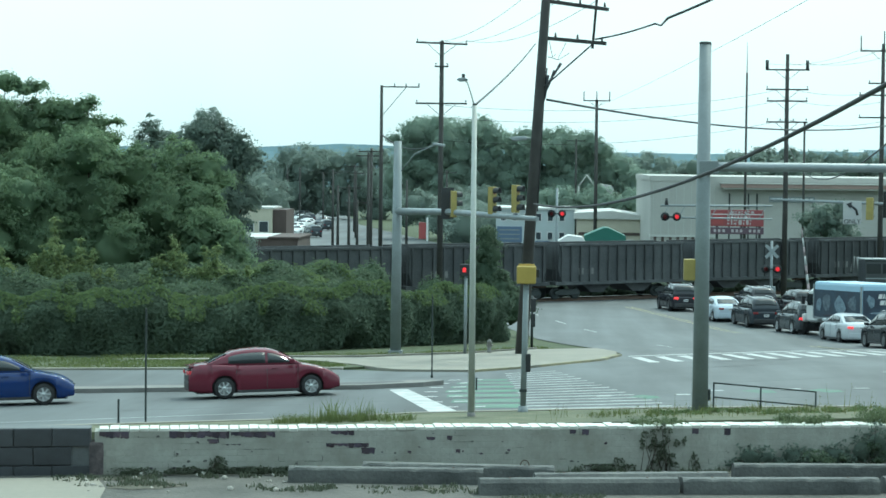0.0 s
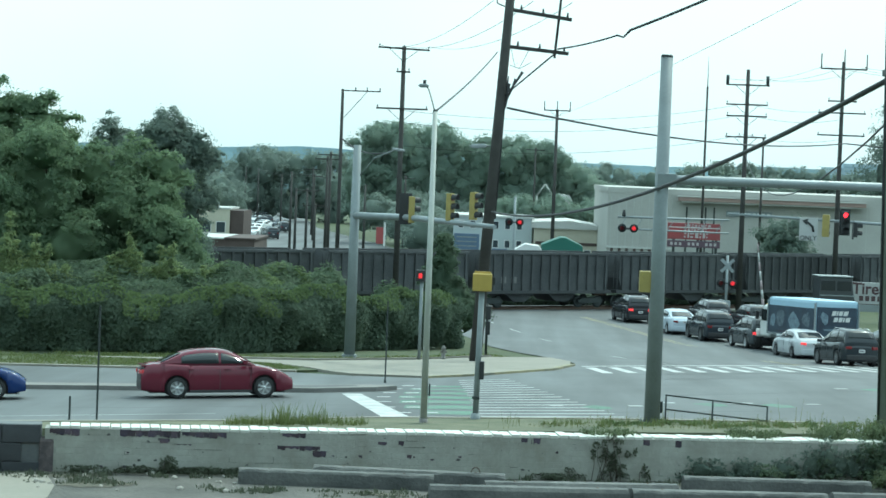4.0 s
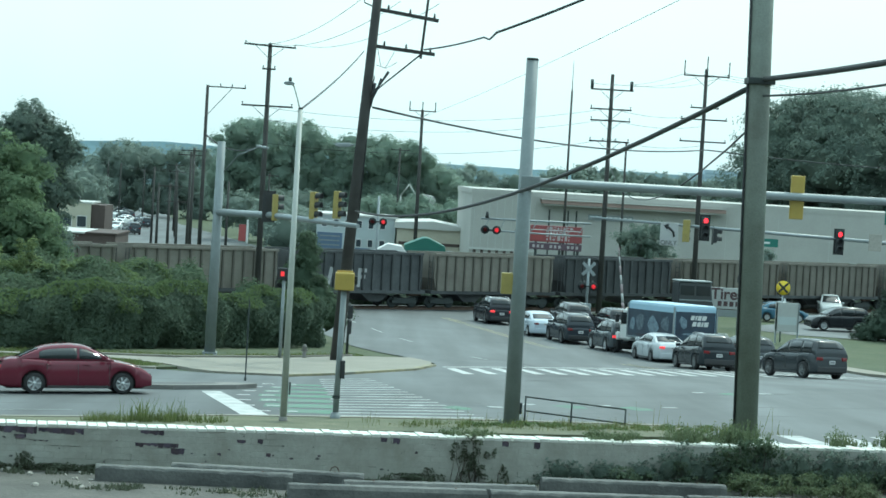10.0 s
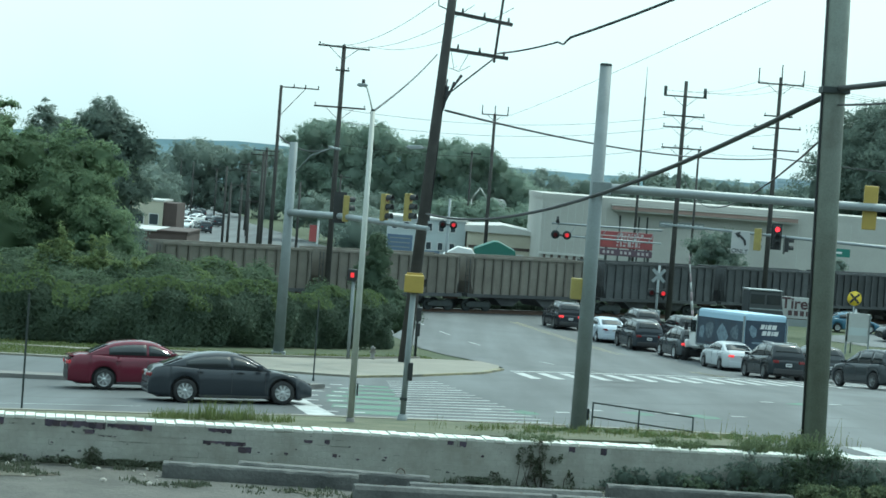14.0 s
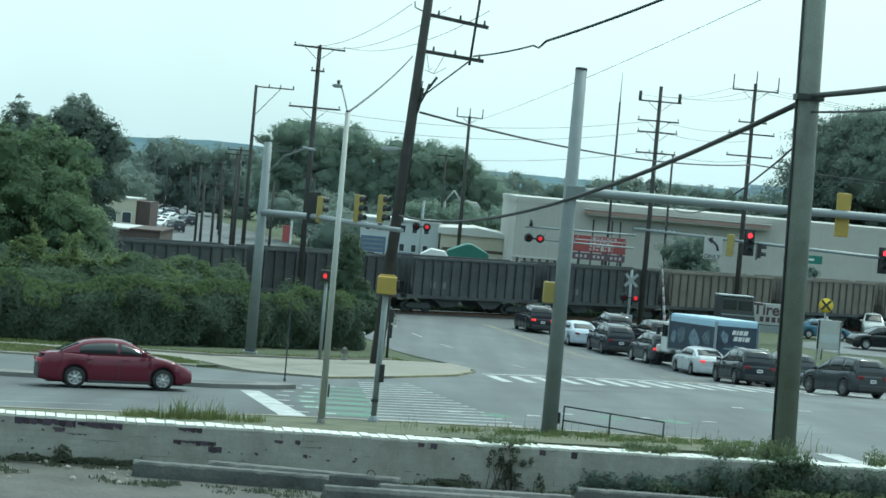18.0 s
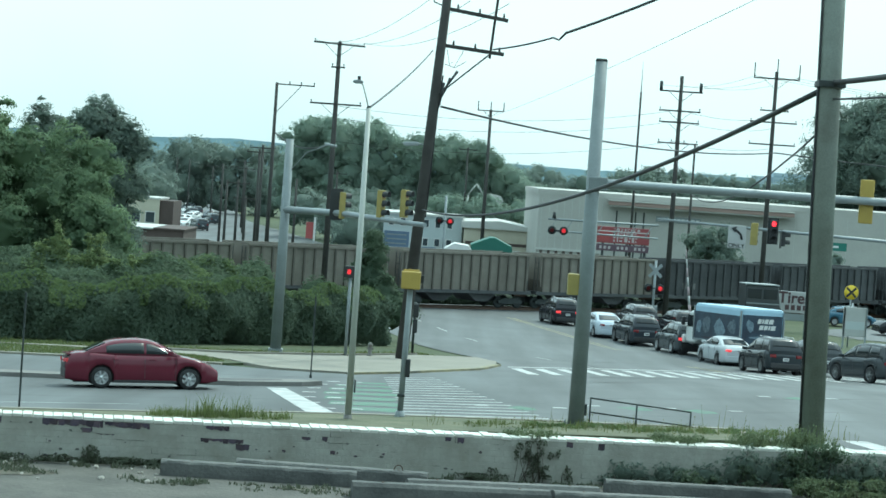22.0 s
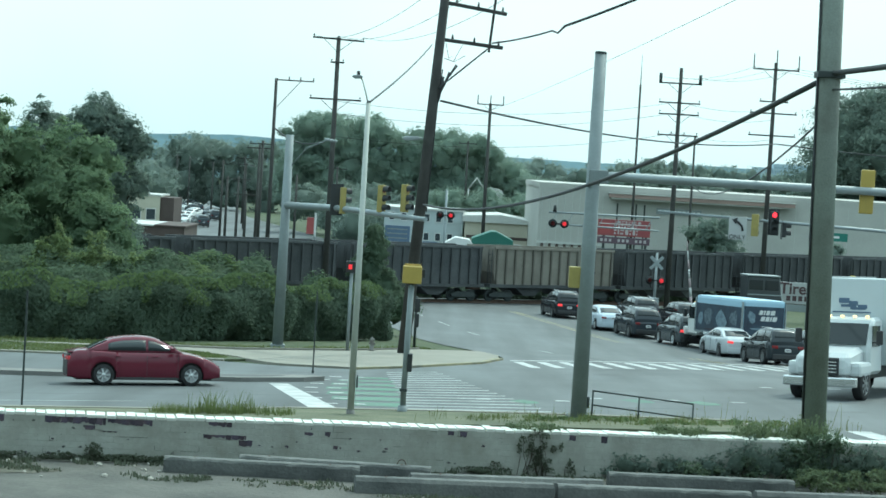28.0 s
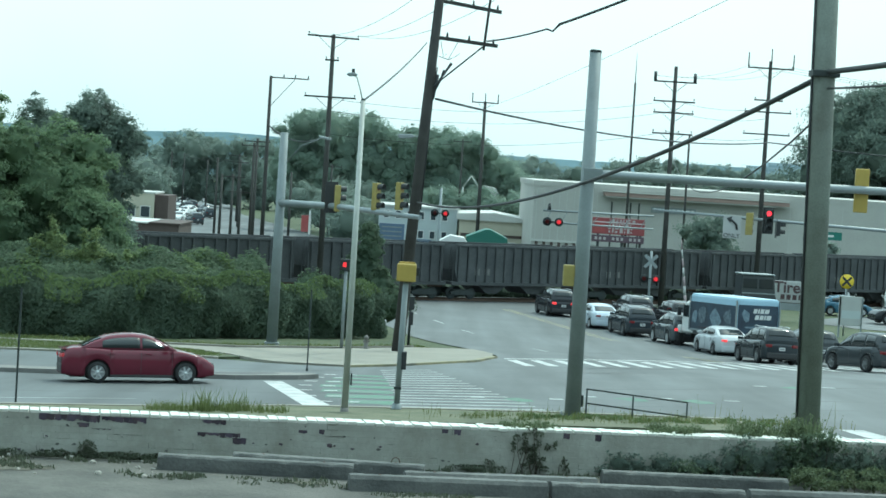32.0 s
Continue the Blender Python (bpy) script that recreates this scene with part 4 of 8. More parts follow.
def make_car(style, colour, m, label, rim="rim", tail="tail_lit", group="", spoiler=False, rails=False, seed=0, category="car"):
    s = CAR[style]
    L, W, H, r = s["L"], s["W"], s["H"], s["r"]
    paint = colour if not isinstance(colour, tuple) else material("car_paint", colour, 0.18, 0.0, vary=0.06, scale=1.0, fine=3.0, lustre=0.36)
    car = thing("car", m, label, category, group)
    xf = L / 2 - s["front"]
    xr = xf - s["base"]
    R = r + 0.06
    xs = {-L / 2, -L / 2 + 0.03, -L / 2 + 0.1, L / 2, L / 2 - 0.03, L / 2 - 0.1}
    xs |= {-L / 2 + L * k / 26 for k in range(27)}
    for c in (xf, xr):
        xs |= {c + R * k for k in (-1.001, -0.999, -0.94, -0.8, -0.6, -0.35, 0, 0.35, 0.6, 0.8, 0.94, 0.999, 1.001)}
    bm = bmesh.new()
    rings = []
    for x in sorted(xs):
        end = max(0.0, (abs(x) - L * 0.36) / (L * 0.14))
        w = W / 2 * (1 - 0.17 * min(1, end) ** 2)
        zt = smooth_at(s["top"], x)
        zb = s["clear"] + 0.1 * max(0, end - 0.4)
        for c in (xf, xr):
            if abs(x - c) < R:
                zb = max(zb, r + math.sqrt(R * R - (x - c) ** 2))
        zt = max(zt, zb + 0.04)
        h = zt - zb
        half = [(0.93 * w, zb), (0.985 * w, zb + 0.1 * h), (w, zb + 0.45 * h), (0.985 * w, zb + 0.78 * h), (0.93 * w, zt - 0.03 * h), (0.8 * w, zt), (0.4 * w, zt + 0.03)]
        rings.append([bm.verts.new((x, -y, z)) for y, z in half] + [bm.verts.new((x, y, z)) for y, z in half[::-1]])
    n = len(rings[0])
    for a, b in zip(rings, rings[1:]):
        for k in range(n):
            bm.faces.new((a[k], a[(k + 1) % n], b[(k + 1) % n], b[k])).smooth = True
    bm.faces.new(rings[0][::-1])
    bm.faces.new(rings[-1])
    bmesh.ops.recalc_face_normals(bm, faces=bm.faces)
    part("body", bm, paint, car)
    part("underbody", box(-L / 2 + 0.25, L / 2 - 0.25, -W / 2 + 0.2, W / 2 - 0.2, s["clear"] - 0.03, 0.7), M["trim"], car)

    # the cabin: its sides lean inwards from the belt to the roof
    line = s["line"]
    (xb, zbk), (xc, zc) = line[0], line[-1]
    wb, wr = W / 2 * 0.93, W / 2 * 0.7
    belt = lambda x: smooth_at(s["top"], x)
    roof_z = lambda x: smooth_at(line, x, 0.07)

    def side(z, x):
        k = max(0.0, min(1.0, (z - 0.95) / (H - 0.95)))
        return (wb + (wr - wb) * k ** 1.25) * (1 - 0.06 * max(0.0, abs(x) / (L / 2) - 0.3))

    bm = bmesh.new()
    rings = []
    for k in range(41):
        x = xb + (xc - xb) * k / 40
        zr = roof_z(x)
        low = min(zr, belt(x)) - 0.03
        h = zr - low
        half = [(side(low, x), low)] + [(side(low + h * f, x), low + h * f) for f in (0.3, 0.6, 0.82)] + [(side(zr, x) * 0.965, zr - min(0.035, h * 0.1)), (side(zr, x) * 0.86, zr - 0.006), (side(zr, x) * 0.45, zr + 0.018)]
        rings.append([bm.verts.new((x, -y, z)) for y, z in half] + [bm.verts.new((x, y, z)) for y, z in half[::-1]])
    n = len(rings[0])
    for a, b in zip(rings, rings[1:]):
        for k in range(n):
            bm.faces.new((a[k], a[(k + 1) % n], b[(k + 1) % n], b[k])).smooth = True
    bm.faces.new(rings[0][::-1])
    bm.faces.new(rings[-1])
    bmesh.ops.recalc_face_normals(bm, faces=bm.faces)
    part("cabin", bm, paint, car)

    # glass: side windows follow the roof line, with pillars left between them
    d0, d1 = s["dlo"]
    stops = [d0] + sorted(s["pillars"]) + [d1]
    for sy in (-1, 1):
        for x0, x1 in zip(stops, stops[1:]):
            bm = bmesh.new()
            cols = []
            for k in range(13):
                x = x0 + 0.035 + (x1 - x0 - 0.07) * k / 12
                lo = belt(x) + 0.035
                hi = max(lo + 0.012, min(roof_z(x) - 0.1, roof_z(x + 0.14) - 0.04, roof_z(x - 0.14) - 0.04))
                cols.append([bm.verts.new((x, sy * (side(z, x) + 0.008), z)) for z in (lo, (lo + hi) / 2, hi)])
            for a, b in zip(cols, cols[1:]):
                for k in range(2):
                    bm.faces.new((a[k], b[k], b[k + 1], a[k + 1])).smooth = True
            bmesh.ops.recalc_face_normals(bm, faces=bm.faces)
            bmesh.ops.solidify(bm, geom=list(bm.faces), thickness=0.006)
            part("side_window", bm, M["glass"], car)
    peak = max(line, key=lambda p: p[1])[0]
    for name, x0, x1 in (("windscreen", xc - 0.1, peak + (0.62 if style != "suv" else 0.7)), ("rear_window", xb + 0.1, peak - (0.95 if style != "suv" else 1.42))):
        bm = bmesh.new()
        rows = []
        for k in range(7):
            x = x0 + (x1 - x0) * k / 6
            z = roof_z(x)
            rows.append([bm.verts.new((x + (0.012 if x0 > 0 else -0.012), y * side(z, x) * 0.84, z + 0.012 + 0.012 * (1 - abs(y)))) for y in (-1, -0.5, 0, 0.5, 1)])
        for a, b in zip(rows, rows[1:]):
            for k in range(4):
                bm.faces.new((a[k], a[k + 1], b[k + 1], b[k])).smooth = True
        bmesh.ops.recalc_face_normals(bm, faces=bm.faces)
        bmesh.ops.solidify(bm, geom=list(bm.faces), thickness=0.006)
        part(name, bm, M["glass"], car)
    pillar = s["pillars"][-1]

    # lamps, bumpers, plates, mirrors, handles, seams
    nose, tailz = L / 2, smooth_at(s["top"], -L / 2 + 0.1)
    for sy in (-1, 1):
        part("headlight", box(nose - 0.45, nose - 0.12, -0.16, 0.16, 0.0, 0.13, 0.04), M["head_lamp"], car, m=pose(0, sy * (W / 2 - 0.27), smooth_at(s["top"], nose - 0.3) - 0.2, 0, 12, sy * -14))
        tall = 0.15 if style == "suv" else 0.12
        part("tail_light", box(-0.02, 0.2, -0.15, 0.15, 0.0, tall, 0.035), M[tail], car, m=pose(-nose, sy * (W / 2 * 0.83 - 0.13), tailz - 0.05 - tall, 0, 0, -16 * sy))
        part("wing_mirror", box(-0.07, 0.08, -0.11, 0.11, -0.06, 0.08, 0.03), paint, car, m=pose(xc - 0.33, sy * (W / 2 + 0.06), zc + 0.08))
        for x in (pillar + 0.22, xr + 0.4):
            part("door_handle", box(-0.1, 0.1, -0.018, 0.018, -0.015, 0.015, 0.006), paint, car, m=pose(x, sy * (W / 2 - 0.005), 0.86 if style != "suv" else 0.95))
        for x in (pillar, xc - 0.14, xr + 0.36):
            part("door_seam", box(-0.006, 0.006, -0.004, 0.004, 0.3 if x != xr + 0.36 else 0.72, 0.9), M["trim"], car, m=pose(x, sy * (W / 2 - 0.002), 0))
        part("sill", box(xr + R, xf - R, -0.03, 0.03, 0.0, 0.08, 0.015), M["trim"], car, m=pose(0, sy * (W / 2 * 0.955), s["clear"] - 0.02))
        if rails:
            part("roof_rail", tube([(-1.6, 0, -0.05), (-1.4, 0, 0.02), (-0.2, 0, 0.04), (0.05, 0, 0.0)], 0.02, 6), M["chrome"], car, m=pose(0, sy * wr * 0.9, H))
    part("front_bumper", box(nose - 0.2, nose + 0.015, -W * 0.38, W * 0.38, 0.27, 0.44, 0.05), M["trim"] if style == "suv" else paint, car)
    part("rear_bumper", box(-nose - 0.02, -nose + 0.2, -W * 0.4, W * 0.4, 0.28, 0.55, 0.05), M["trim"] if style == "suv" or spoiler else paint, car)
    part("grille", box(nose - 0.08, nose + 0.02, -0.42, 0.42, 0.5, 0.6, 0.02), M["trim"], car)
    zp = 0.72 if style == "suv" else 0.78
    plate = part("number_plate", box(-nose - 0.022, -nose + 0.03, -0.15, 0.15, zp - 0.075, zp + 0.075, 0.01), M["plate"], car)
    part("plate_bar", box(-nose - 0.026, -nose - 0.02, -0.11, 0.11, zp - 0.025, zp + 0.025), M["plate_bar"], plate)
    if spoiler:
        # added dark panel, like the dark bumper, hides the rear face's bright reflection
        part("tail_panel", box(-nose - 0.014, -nose + 0.08, -W * 0.36, W * 0.36, 0.54, 0.9, 0.03), M["trim"], car, "dull dark panel added over the rear face to hide its reflection")
        part("spoiler", box(-L / 2 + 0.02, -L / 2 + 0.26, -W * 0.4, W * 0.4, tailz + 0.05, tailz + 0.09, 0.015), paint, car)
    wheels = hang_wheels(car, [(x, sy * (W / 2 - 0.1)) for x in (xf, xr) for sy in (-1, 1)], r, 0.2, M[rim], 7 + seed % 3)
    return car, wheels


def lane_pose(x, y, heading, up=0.02):
    """A place on the road and the way a vehicle faces: degrees from x towards y; it tips with the land."""
    c, k = math.cos(radians(heading)), math.sin(radians(heading))
    pitch = math.degrees(math.atan((land(x + c, y + k) - land(x - c, y - k)) / 2))
    roll = math.degrees(math.atan((land(x - k, y + c) - land(x + k, y - c)) / 2))
    return pose(x, y, land(x, y) + up) @ pose(0, 0, 0, 0, 0, heading) @ pose(0, 0, 0, 0, -pitch, 0) @ pose(0, 0, 0, roll, 0, 0)


red_car, _ = make_car("saloon", (0.105, 0.016, 0.03), lane_pose(-8.68, 64.3, 15), "dark red saloon car with silver wheels at the stop line", spoiler=True, tail="tail_low")
blue_car, _ = make_car("saloon", (0.01, 0.028, 0.115), lane_pose(-16.3, 62.4, 13), "dark blue saloon car waiting behind a red one")
QUEUE = "cars queueing at the level crossing"
GO = 101
make_car("suv", (0.022, 0.023, 0.028), lane_pose(8.2, 140.3, GO), "black sport utility car stopped first at the crossing", "dark_rim", "tail_lit", QUEUE, rails=True, seed=1)
make_car("saloon", (0.45, 0.5, 0.56), lane_pose(10.2, 129.8, GO), "silver saloon car stopped in the queue", "rim", "tail_dim", QUEUE)
make_car("suv", (0.03, 0.036, 0.044), lane_pose(11.8, 124.7, GO), "dark grey sport utility car stopped in the queue", "dark_rim", "tail_dim", QUEUE, rails=True, seed=2)
make_car("suv", (0.06, 0.068, 0.075), lane_pose(13.7, 118.6, GO), "grey sport utility car with silver roof rails stopped in the queue", "rim", "tail_lit", QUEUE, rails=True)
make_car("saloon", (0.46, 0.48, 0.5), lane_pose(15.0, 109.6, GO), "white saloon car with brake lights on in the queue", "dark_rim", "tail_lit", QUEUE, seed=1)
make_car("suv", (0.025, 0.03, 0.035), lane_pose(16.2, 102.6, GO), "black sport utility car at the tail of the queue", "dark_rim", "tail_dim", QUEUE, rails=True, seed=2)
make_car("suv", (0.035, 0.04, 0.045), lane_pose(19.3, 94.0, GO + 11), "dark grey hatchback utility car waiting beside the kerb", "dark_rim", "tail_dim", QUEUE)
make_car("suv", (0.05, 0.055, 0.06), lane_pose(18.4, 104.0, GO), "dark hatchback waiting behind a box truck", "dark_rim", "tail_dim", QUEUE)
make_car("suv", (0.05, 0.05, 0.055), lane_pose(13.0, 138.0, GO), "grey utility car with lit brake lamps at the crossing", "rim", "tail_lit", QUEUE, rails=True)
make_car("suv", (0.02, 0.021, 0.024), lane_pose(15.3, 134.0, GO), "black van-like car waiting at the crossing", "dark_rim", "tail_dim", QUEUE)
coupe, coupe_wheels = make_car("coupe", (0.03, 0.035, 0.042), lane_pose(-30, 46, 33), "dark slate coupe driving through the junction", "rim", "tail_dim", seed=2)
grey_car, grey_wheels = make_car("compact", (0.062, 0.07, 0.08), lane_pose(-30, 46, 33), "grey saloon car driving through the junction", "rim", "tail_dim", seed=1)


def make_truck(m, label, box_colour, cab_colour, length=8.6, box_len=5.6, tall=3.7, ads=None, rear=None, lit=False):
    """A bonneted box truck; x points forwards, the origin is on the ground under its middle."""
    t = thing("truck", m, label, "truck")
    f = length / 2
    white = material("truck_paint", cab_colour, 0.35, vary=0.08, scale=1.0)
    shell = material("truck_box_paint", box_colour, 0.5, vary=0.08, scale=0.6)
    bx = f - 2.9
    body = part("box_body", box(bx - box_len, bx, -1.22, 1.22, 1.0, tall, 0.04 if lit else 0.16), shell, t)
    for sy in (-1, 1):
        for z in (1.0, tall) if lit else (1.02,):
            part("rail", box(bx - box_len, bx, -0.03, 0.03, -0.05, 0.05, 0.01), M["galvanised"], t, m=pose(0, sy * 1.22, z))
        for x in (bx, bx - box_len):
            part("corner_post", box(-0.05, 0.05, -0.035, 0.035, 1.0, tall - (0.0 if lit else 0.15)), M["galvanised"], t, m=pose(x, sy * 1.22, 0))
    # the cab and the bonnet
    part("cab", prism([(bx + 0.1, 0.75), (bx + 1.35, 0.75), (bx + 1.4, 1.55), (bx + 1.1, 2.35), (bx + 0.9, 2.5), (bx + 0.1, 2.5)], -1.05, 1.05, 0.11), white, t)
    part("bonnet", prism([(bx + 1.3, 0.7), (f - 0.12, 0.7), (f - 0.05, 1.1), (f - 0.2, 1.42), (bx + 1.35, 1.62)], -0.86, 0.86, 0.13), white, t)
    grille = part("grille", box(f - 0.15, f - 0.02, -0.56, 0.56, 0.76, 1.3, 0.06), M["trim"], t)
    for z in (0.86, 0.96, 1.06, 1.16):
        part("grille_bar", box(f - 0.03, f - 0.005, -0.5, 0.5, z - 0.018, z + 0.018, 0.006), M["chrome"], grille)
    part("front_bumper", box(f - 0.16, f + 0.12, -1.14, 1.14, 0.42, 0.72, 0.05), M["chrome"] if lit else M["trim"], t)
    part("number_plate", box(f + 0.115, f + 0.13, -0.2, 0.2, 0.5, 0.62), M["plate_bar"], t)
    part("windscreen", prism([(bx + 1.405, 1.66), (bx + 1.425, 1.66), (bx + 1.16, 2.32), (bx + 1.13, 2.32)], -0.93, 0.93), M["glass"], t)
    for sy in (-1, 1):
        part("side_window", box(bx + 0.45, bx + 1.15, -0.01, 0.01, 1.62, 2.25), M["glass"], t, m=pose(0, sy * 1.06, 0))
        part("fender", box(f - 1.5, f - 0.3, -0.2, 0.2, 0.72, 1.16, 0.12), white, t, m=pose(0, sy * 0.95, 0))
        part("headlight", box(f - 0.4, f - 0.2, -0.14, 0.14, 0.88, 1.08, 0.03), M["head_lit"] if lit else M["head_lamp"], t, m=pose(0, sy * 0.88, 0, 0, 0, sy * -14))
        part("wing_mirror", box(-0.06, 0.06, -0.1, 0.1, -0.22, 0.22, 0.03), M["trim"], t, m=pose(bx + 1.2, sy * 1.3, 1.9))
        part("mirror_arm", tube([(bx + 1.1, sy * 1.03, 1.75), (bx + 1.2, sy * 1.3, 1.75)], 0.02, 6), M["trim"], t)
        part("tail_light", box(bx - box_len - 0.02, bx - box_len + 0.05, -0.1, 0.1, 0.86, 0.98), M["tail_dim"], t, m=pose(0, sy * 0.95, 0))
    for y in (-0.8, -0.4, 0, 0.4, 0.8):
        part("marker_lamp", box(bx + 0.85, bx + 0.97, y - 0.05, y + 0.05, 2.49, 2.56, 0.02), M["head_lit"], t)
    part("chassis", box(bx - box_len + 0.1, f - 0.3, -0.42, 0.42, 0.55, 1.0), M["dark_steel"], t)
    part("rear_step", box(bx - box_len - 0.12, bx - box_len + 0.2, -1.15, 1.15, 0.5, 0.62, 0.02), M["dark_steel"], t)
    wheels = hang_wheels(t, [(f - 0.95, -0.98), (f - 0.95, 0.98), (bx - box_len + 1.5, -0.98), (bx - box_len + 1.5, 0.98)], 0.48, 0.3, M["dark_rim"], 8)
    return t, wheels, bx, body


# the advertising truck in the queue: its panels are plain shapes
ad_truck, _, ax, ad_body = make_truck(lane_pose(15.6, 113.6, GO + 7, 0.02), "box truck with dark blue advertising panels waiting in the queue", (0.33, 0.47, 0.58), (0.62, 0.63, 0.62), 9.0, 5.6, 2.95)
M["ad_blue"] = material("advertising_blue", (0.014, 0.022, 0.042), 0.35, vary=0.4, scale=0.9, second=(0.03, 0.055, 0.085))
M["ad_pale"] = material("advertising_pale_blue", (0.18, 0.24, 0.28), 0.4, vary=0.5, scale=4.0, second=(0.07, 0.1, 0.14))
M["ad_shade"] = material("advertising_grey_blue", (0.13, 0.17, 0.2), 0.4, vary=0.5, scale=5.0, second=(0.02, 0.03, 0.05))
M["ad_maroon"] = material("advertising_maroon", (0.05, 0.035, 0.045), 0.5, vary=0.3, scale=2.0)
arng = random.Random(77)


def blot(x, z, w, h):
    """An uneven plain shape."""
    return [(x + w / 2 * math.cos(a) * arng.uniform(0.6, 1.1), z + h / 2 * math.sin(a) * arng.uniform(0.6, 1.1)) for a in (2 * math.pi * k / 9 for k in range(9))]


for sy in (-1, 1):
    for x0, x1 in ((-5.5, -0.1),):
        panel = part("side_panel", box(ax + x0, ax + x1, -0.01, 0.01, 1.08, 2.52), M["ad_blue"], ad_truck, "dark blue side panel with pale shapes", m=pose(0, sy * 1.235, 0))
    for x, z, w, h, mm in ((-4.7, 1.9, 1.1, 0.9, "ad_shade"), (-3.2, 1.8, 1.5, 1.1, "ad_pale"), (-1.6, 1.9, 1.2, 0.9, "ad_shade"), (-0.7, 1.7, 0.7, 0.9, "ad_pale"), (-3.0, 1.2, 4.6, 0.16, "ad_maroon")):
        part("painted_shape", prism(blot(ax + x, z, w, h), -0.006, 0.006), M[mm], panel, m=pose(0, sy * 0.012, 0))
rear = part("rear_panel", box(ax - 5.625, ax - 5.605, -1.12, 1.12, 1.08, 2.6), M["ad_blue"], ad_truck, "dark blue rear panel with pale shapes")
turned = pose(ax - 5.63, 0, 0, 0, 0, -90)
part("painted_shape", prism(blot(-0.7, 2.05, 0.5, 0.7), -0.004, 0.004), M["ad_pale"], rear, m=turned)
for row, z in enumerate((2.3, 1.98)):
    x = -0.3 + 0.1 * row
    for w in (0.2, 0.09, 0.2, 0.24) if row == 0 else (0.22, 0.2, 0.09, 0.24):
        part("letter_bar", prism([(x, z - 0.11), (x + w, z - 0.11), (x + w + 0.06, z + 0.12), (x + 0.06, z + 0.12)], -0.004, 0.004), M["sign_white"], rear, m=turned)
        x += w + 0.05
part("painted_shape", prism(blot(0.0, 1.45, 1.7, 0.16), -0.004, 0.004), M["ad_pale"], rear, m=turned)
box_truck, box_wheels, tx, tb = make_truck(lane_pose(60, 90, 190, 0.02), "white bonneted box truck with a blue mark turning through the junction", (0.5, 0.535, 0.545), (0.5, 0.52, 0.525), 9.6, 6.2, 3.7, lit=True)
front = part("front_mark", box(tx + 0.003, tx + 0.02, -0.62, 0.62, 2.62, 2.66), M["sign_blue"], box_truck)
for k, (y, z, w, h) in enumerate(((0.35, 2.82, 0.3, 0.12), (0.05, 2.92, 0.3, 0.14), (-0.25, 3.0, 0.34, 0.16), (0.2, 2.76, 0.5, 0.08), (-0.1, 2.84, 0.5, 0.08))):
    part("painted_shape", box(tx + 0.003, tx + 0.02, y - w / 2, y + w / 2, z - h / 2, z + h / 2), M["sign_blue"], front)
for sy in (-1, 1):
    stripe = part("side_stripe", box(tx - 6.0, tx - 0.3, -0.006, 0.006, 2.62, 2.86), M["ad_pale"], box_truck, m=pose(0, sy * 1.227, 0))
    for x, z, w, h, mm in ((-0.9, 3.1, 0.7, 0.12, "sign_blue"), (-2.6, 3.12, 1.9, 0.2, "sign_blue"), (-4.6, 3.12, 1.2, 0.2, "sign_blue"), (-5.3, 3.05, 0.3, 0.5, "green_lane"), (-3.5, 1.9, 1.0, 0.12, "sign_blue"), (-3.5, 1.6, 0.8, 0.1, "sign_blue")):
        part("painted_shape", box(tx + x - w / 2, tx + x + w / 2, -0.006, 0.006, z - h / 2, z + h / 2), M[mm], stripe, m=pose(0, sy * 0.003, 0))

# ---- the coal train ----
TRACK = pose(0.5, 150.0, 0, 0, 0, 37.7)
RAIL = 0.55                                   # height of the railhead
PITCH = 12.4


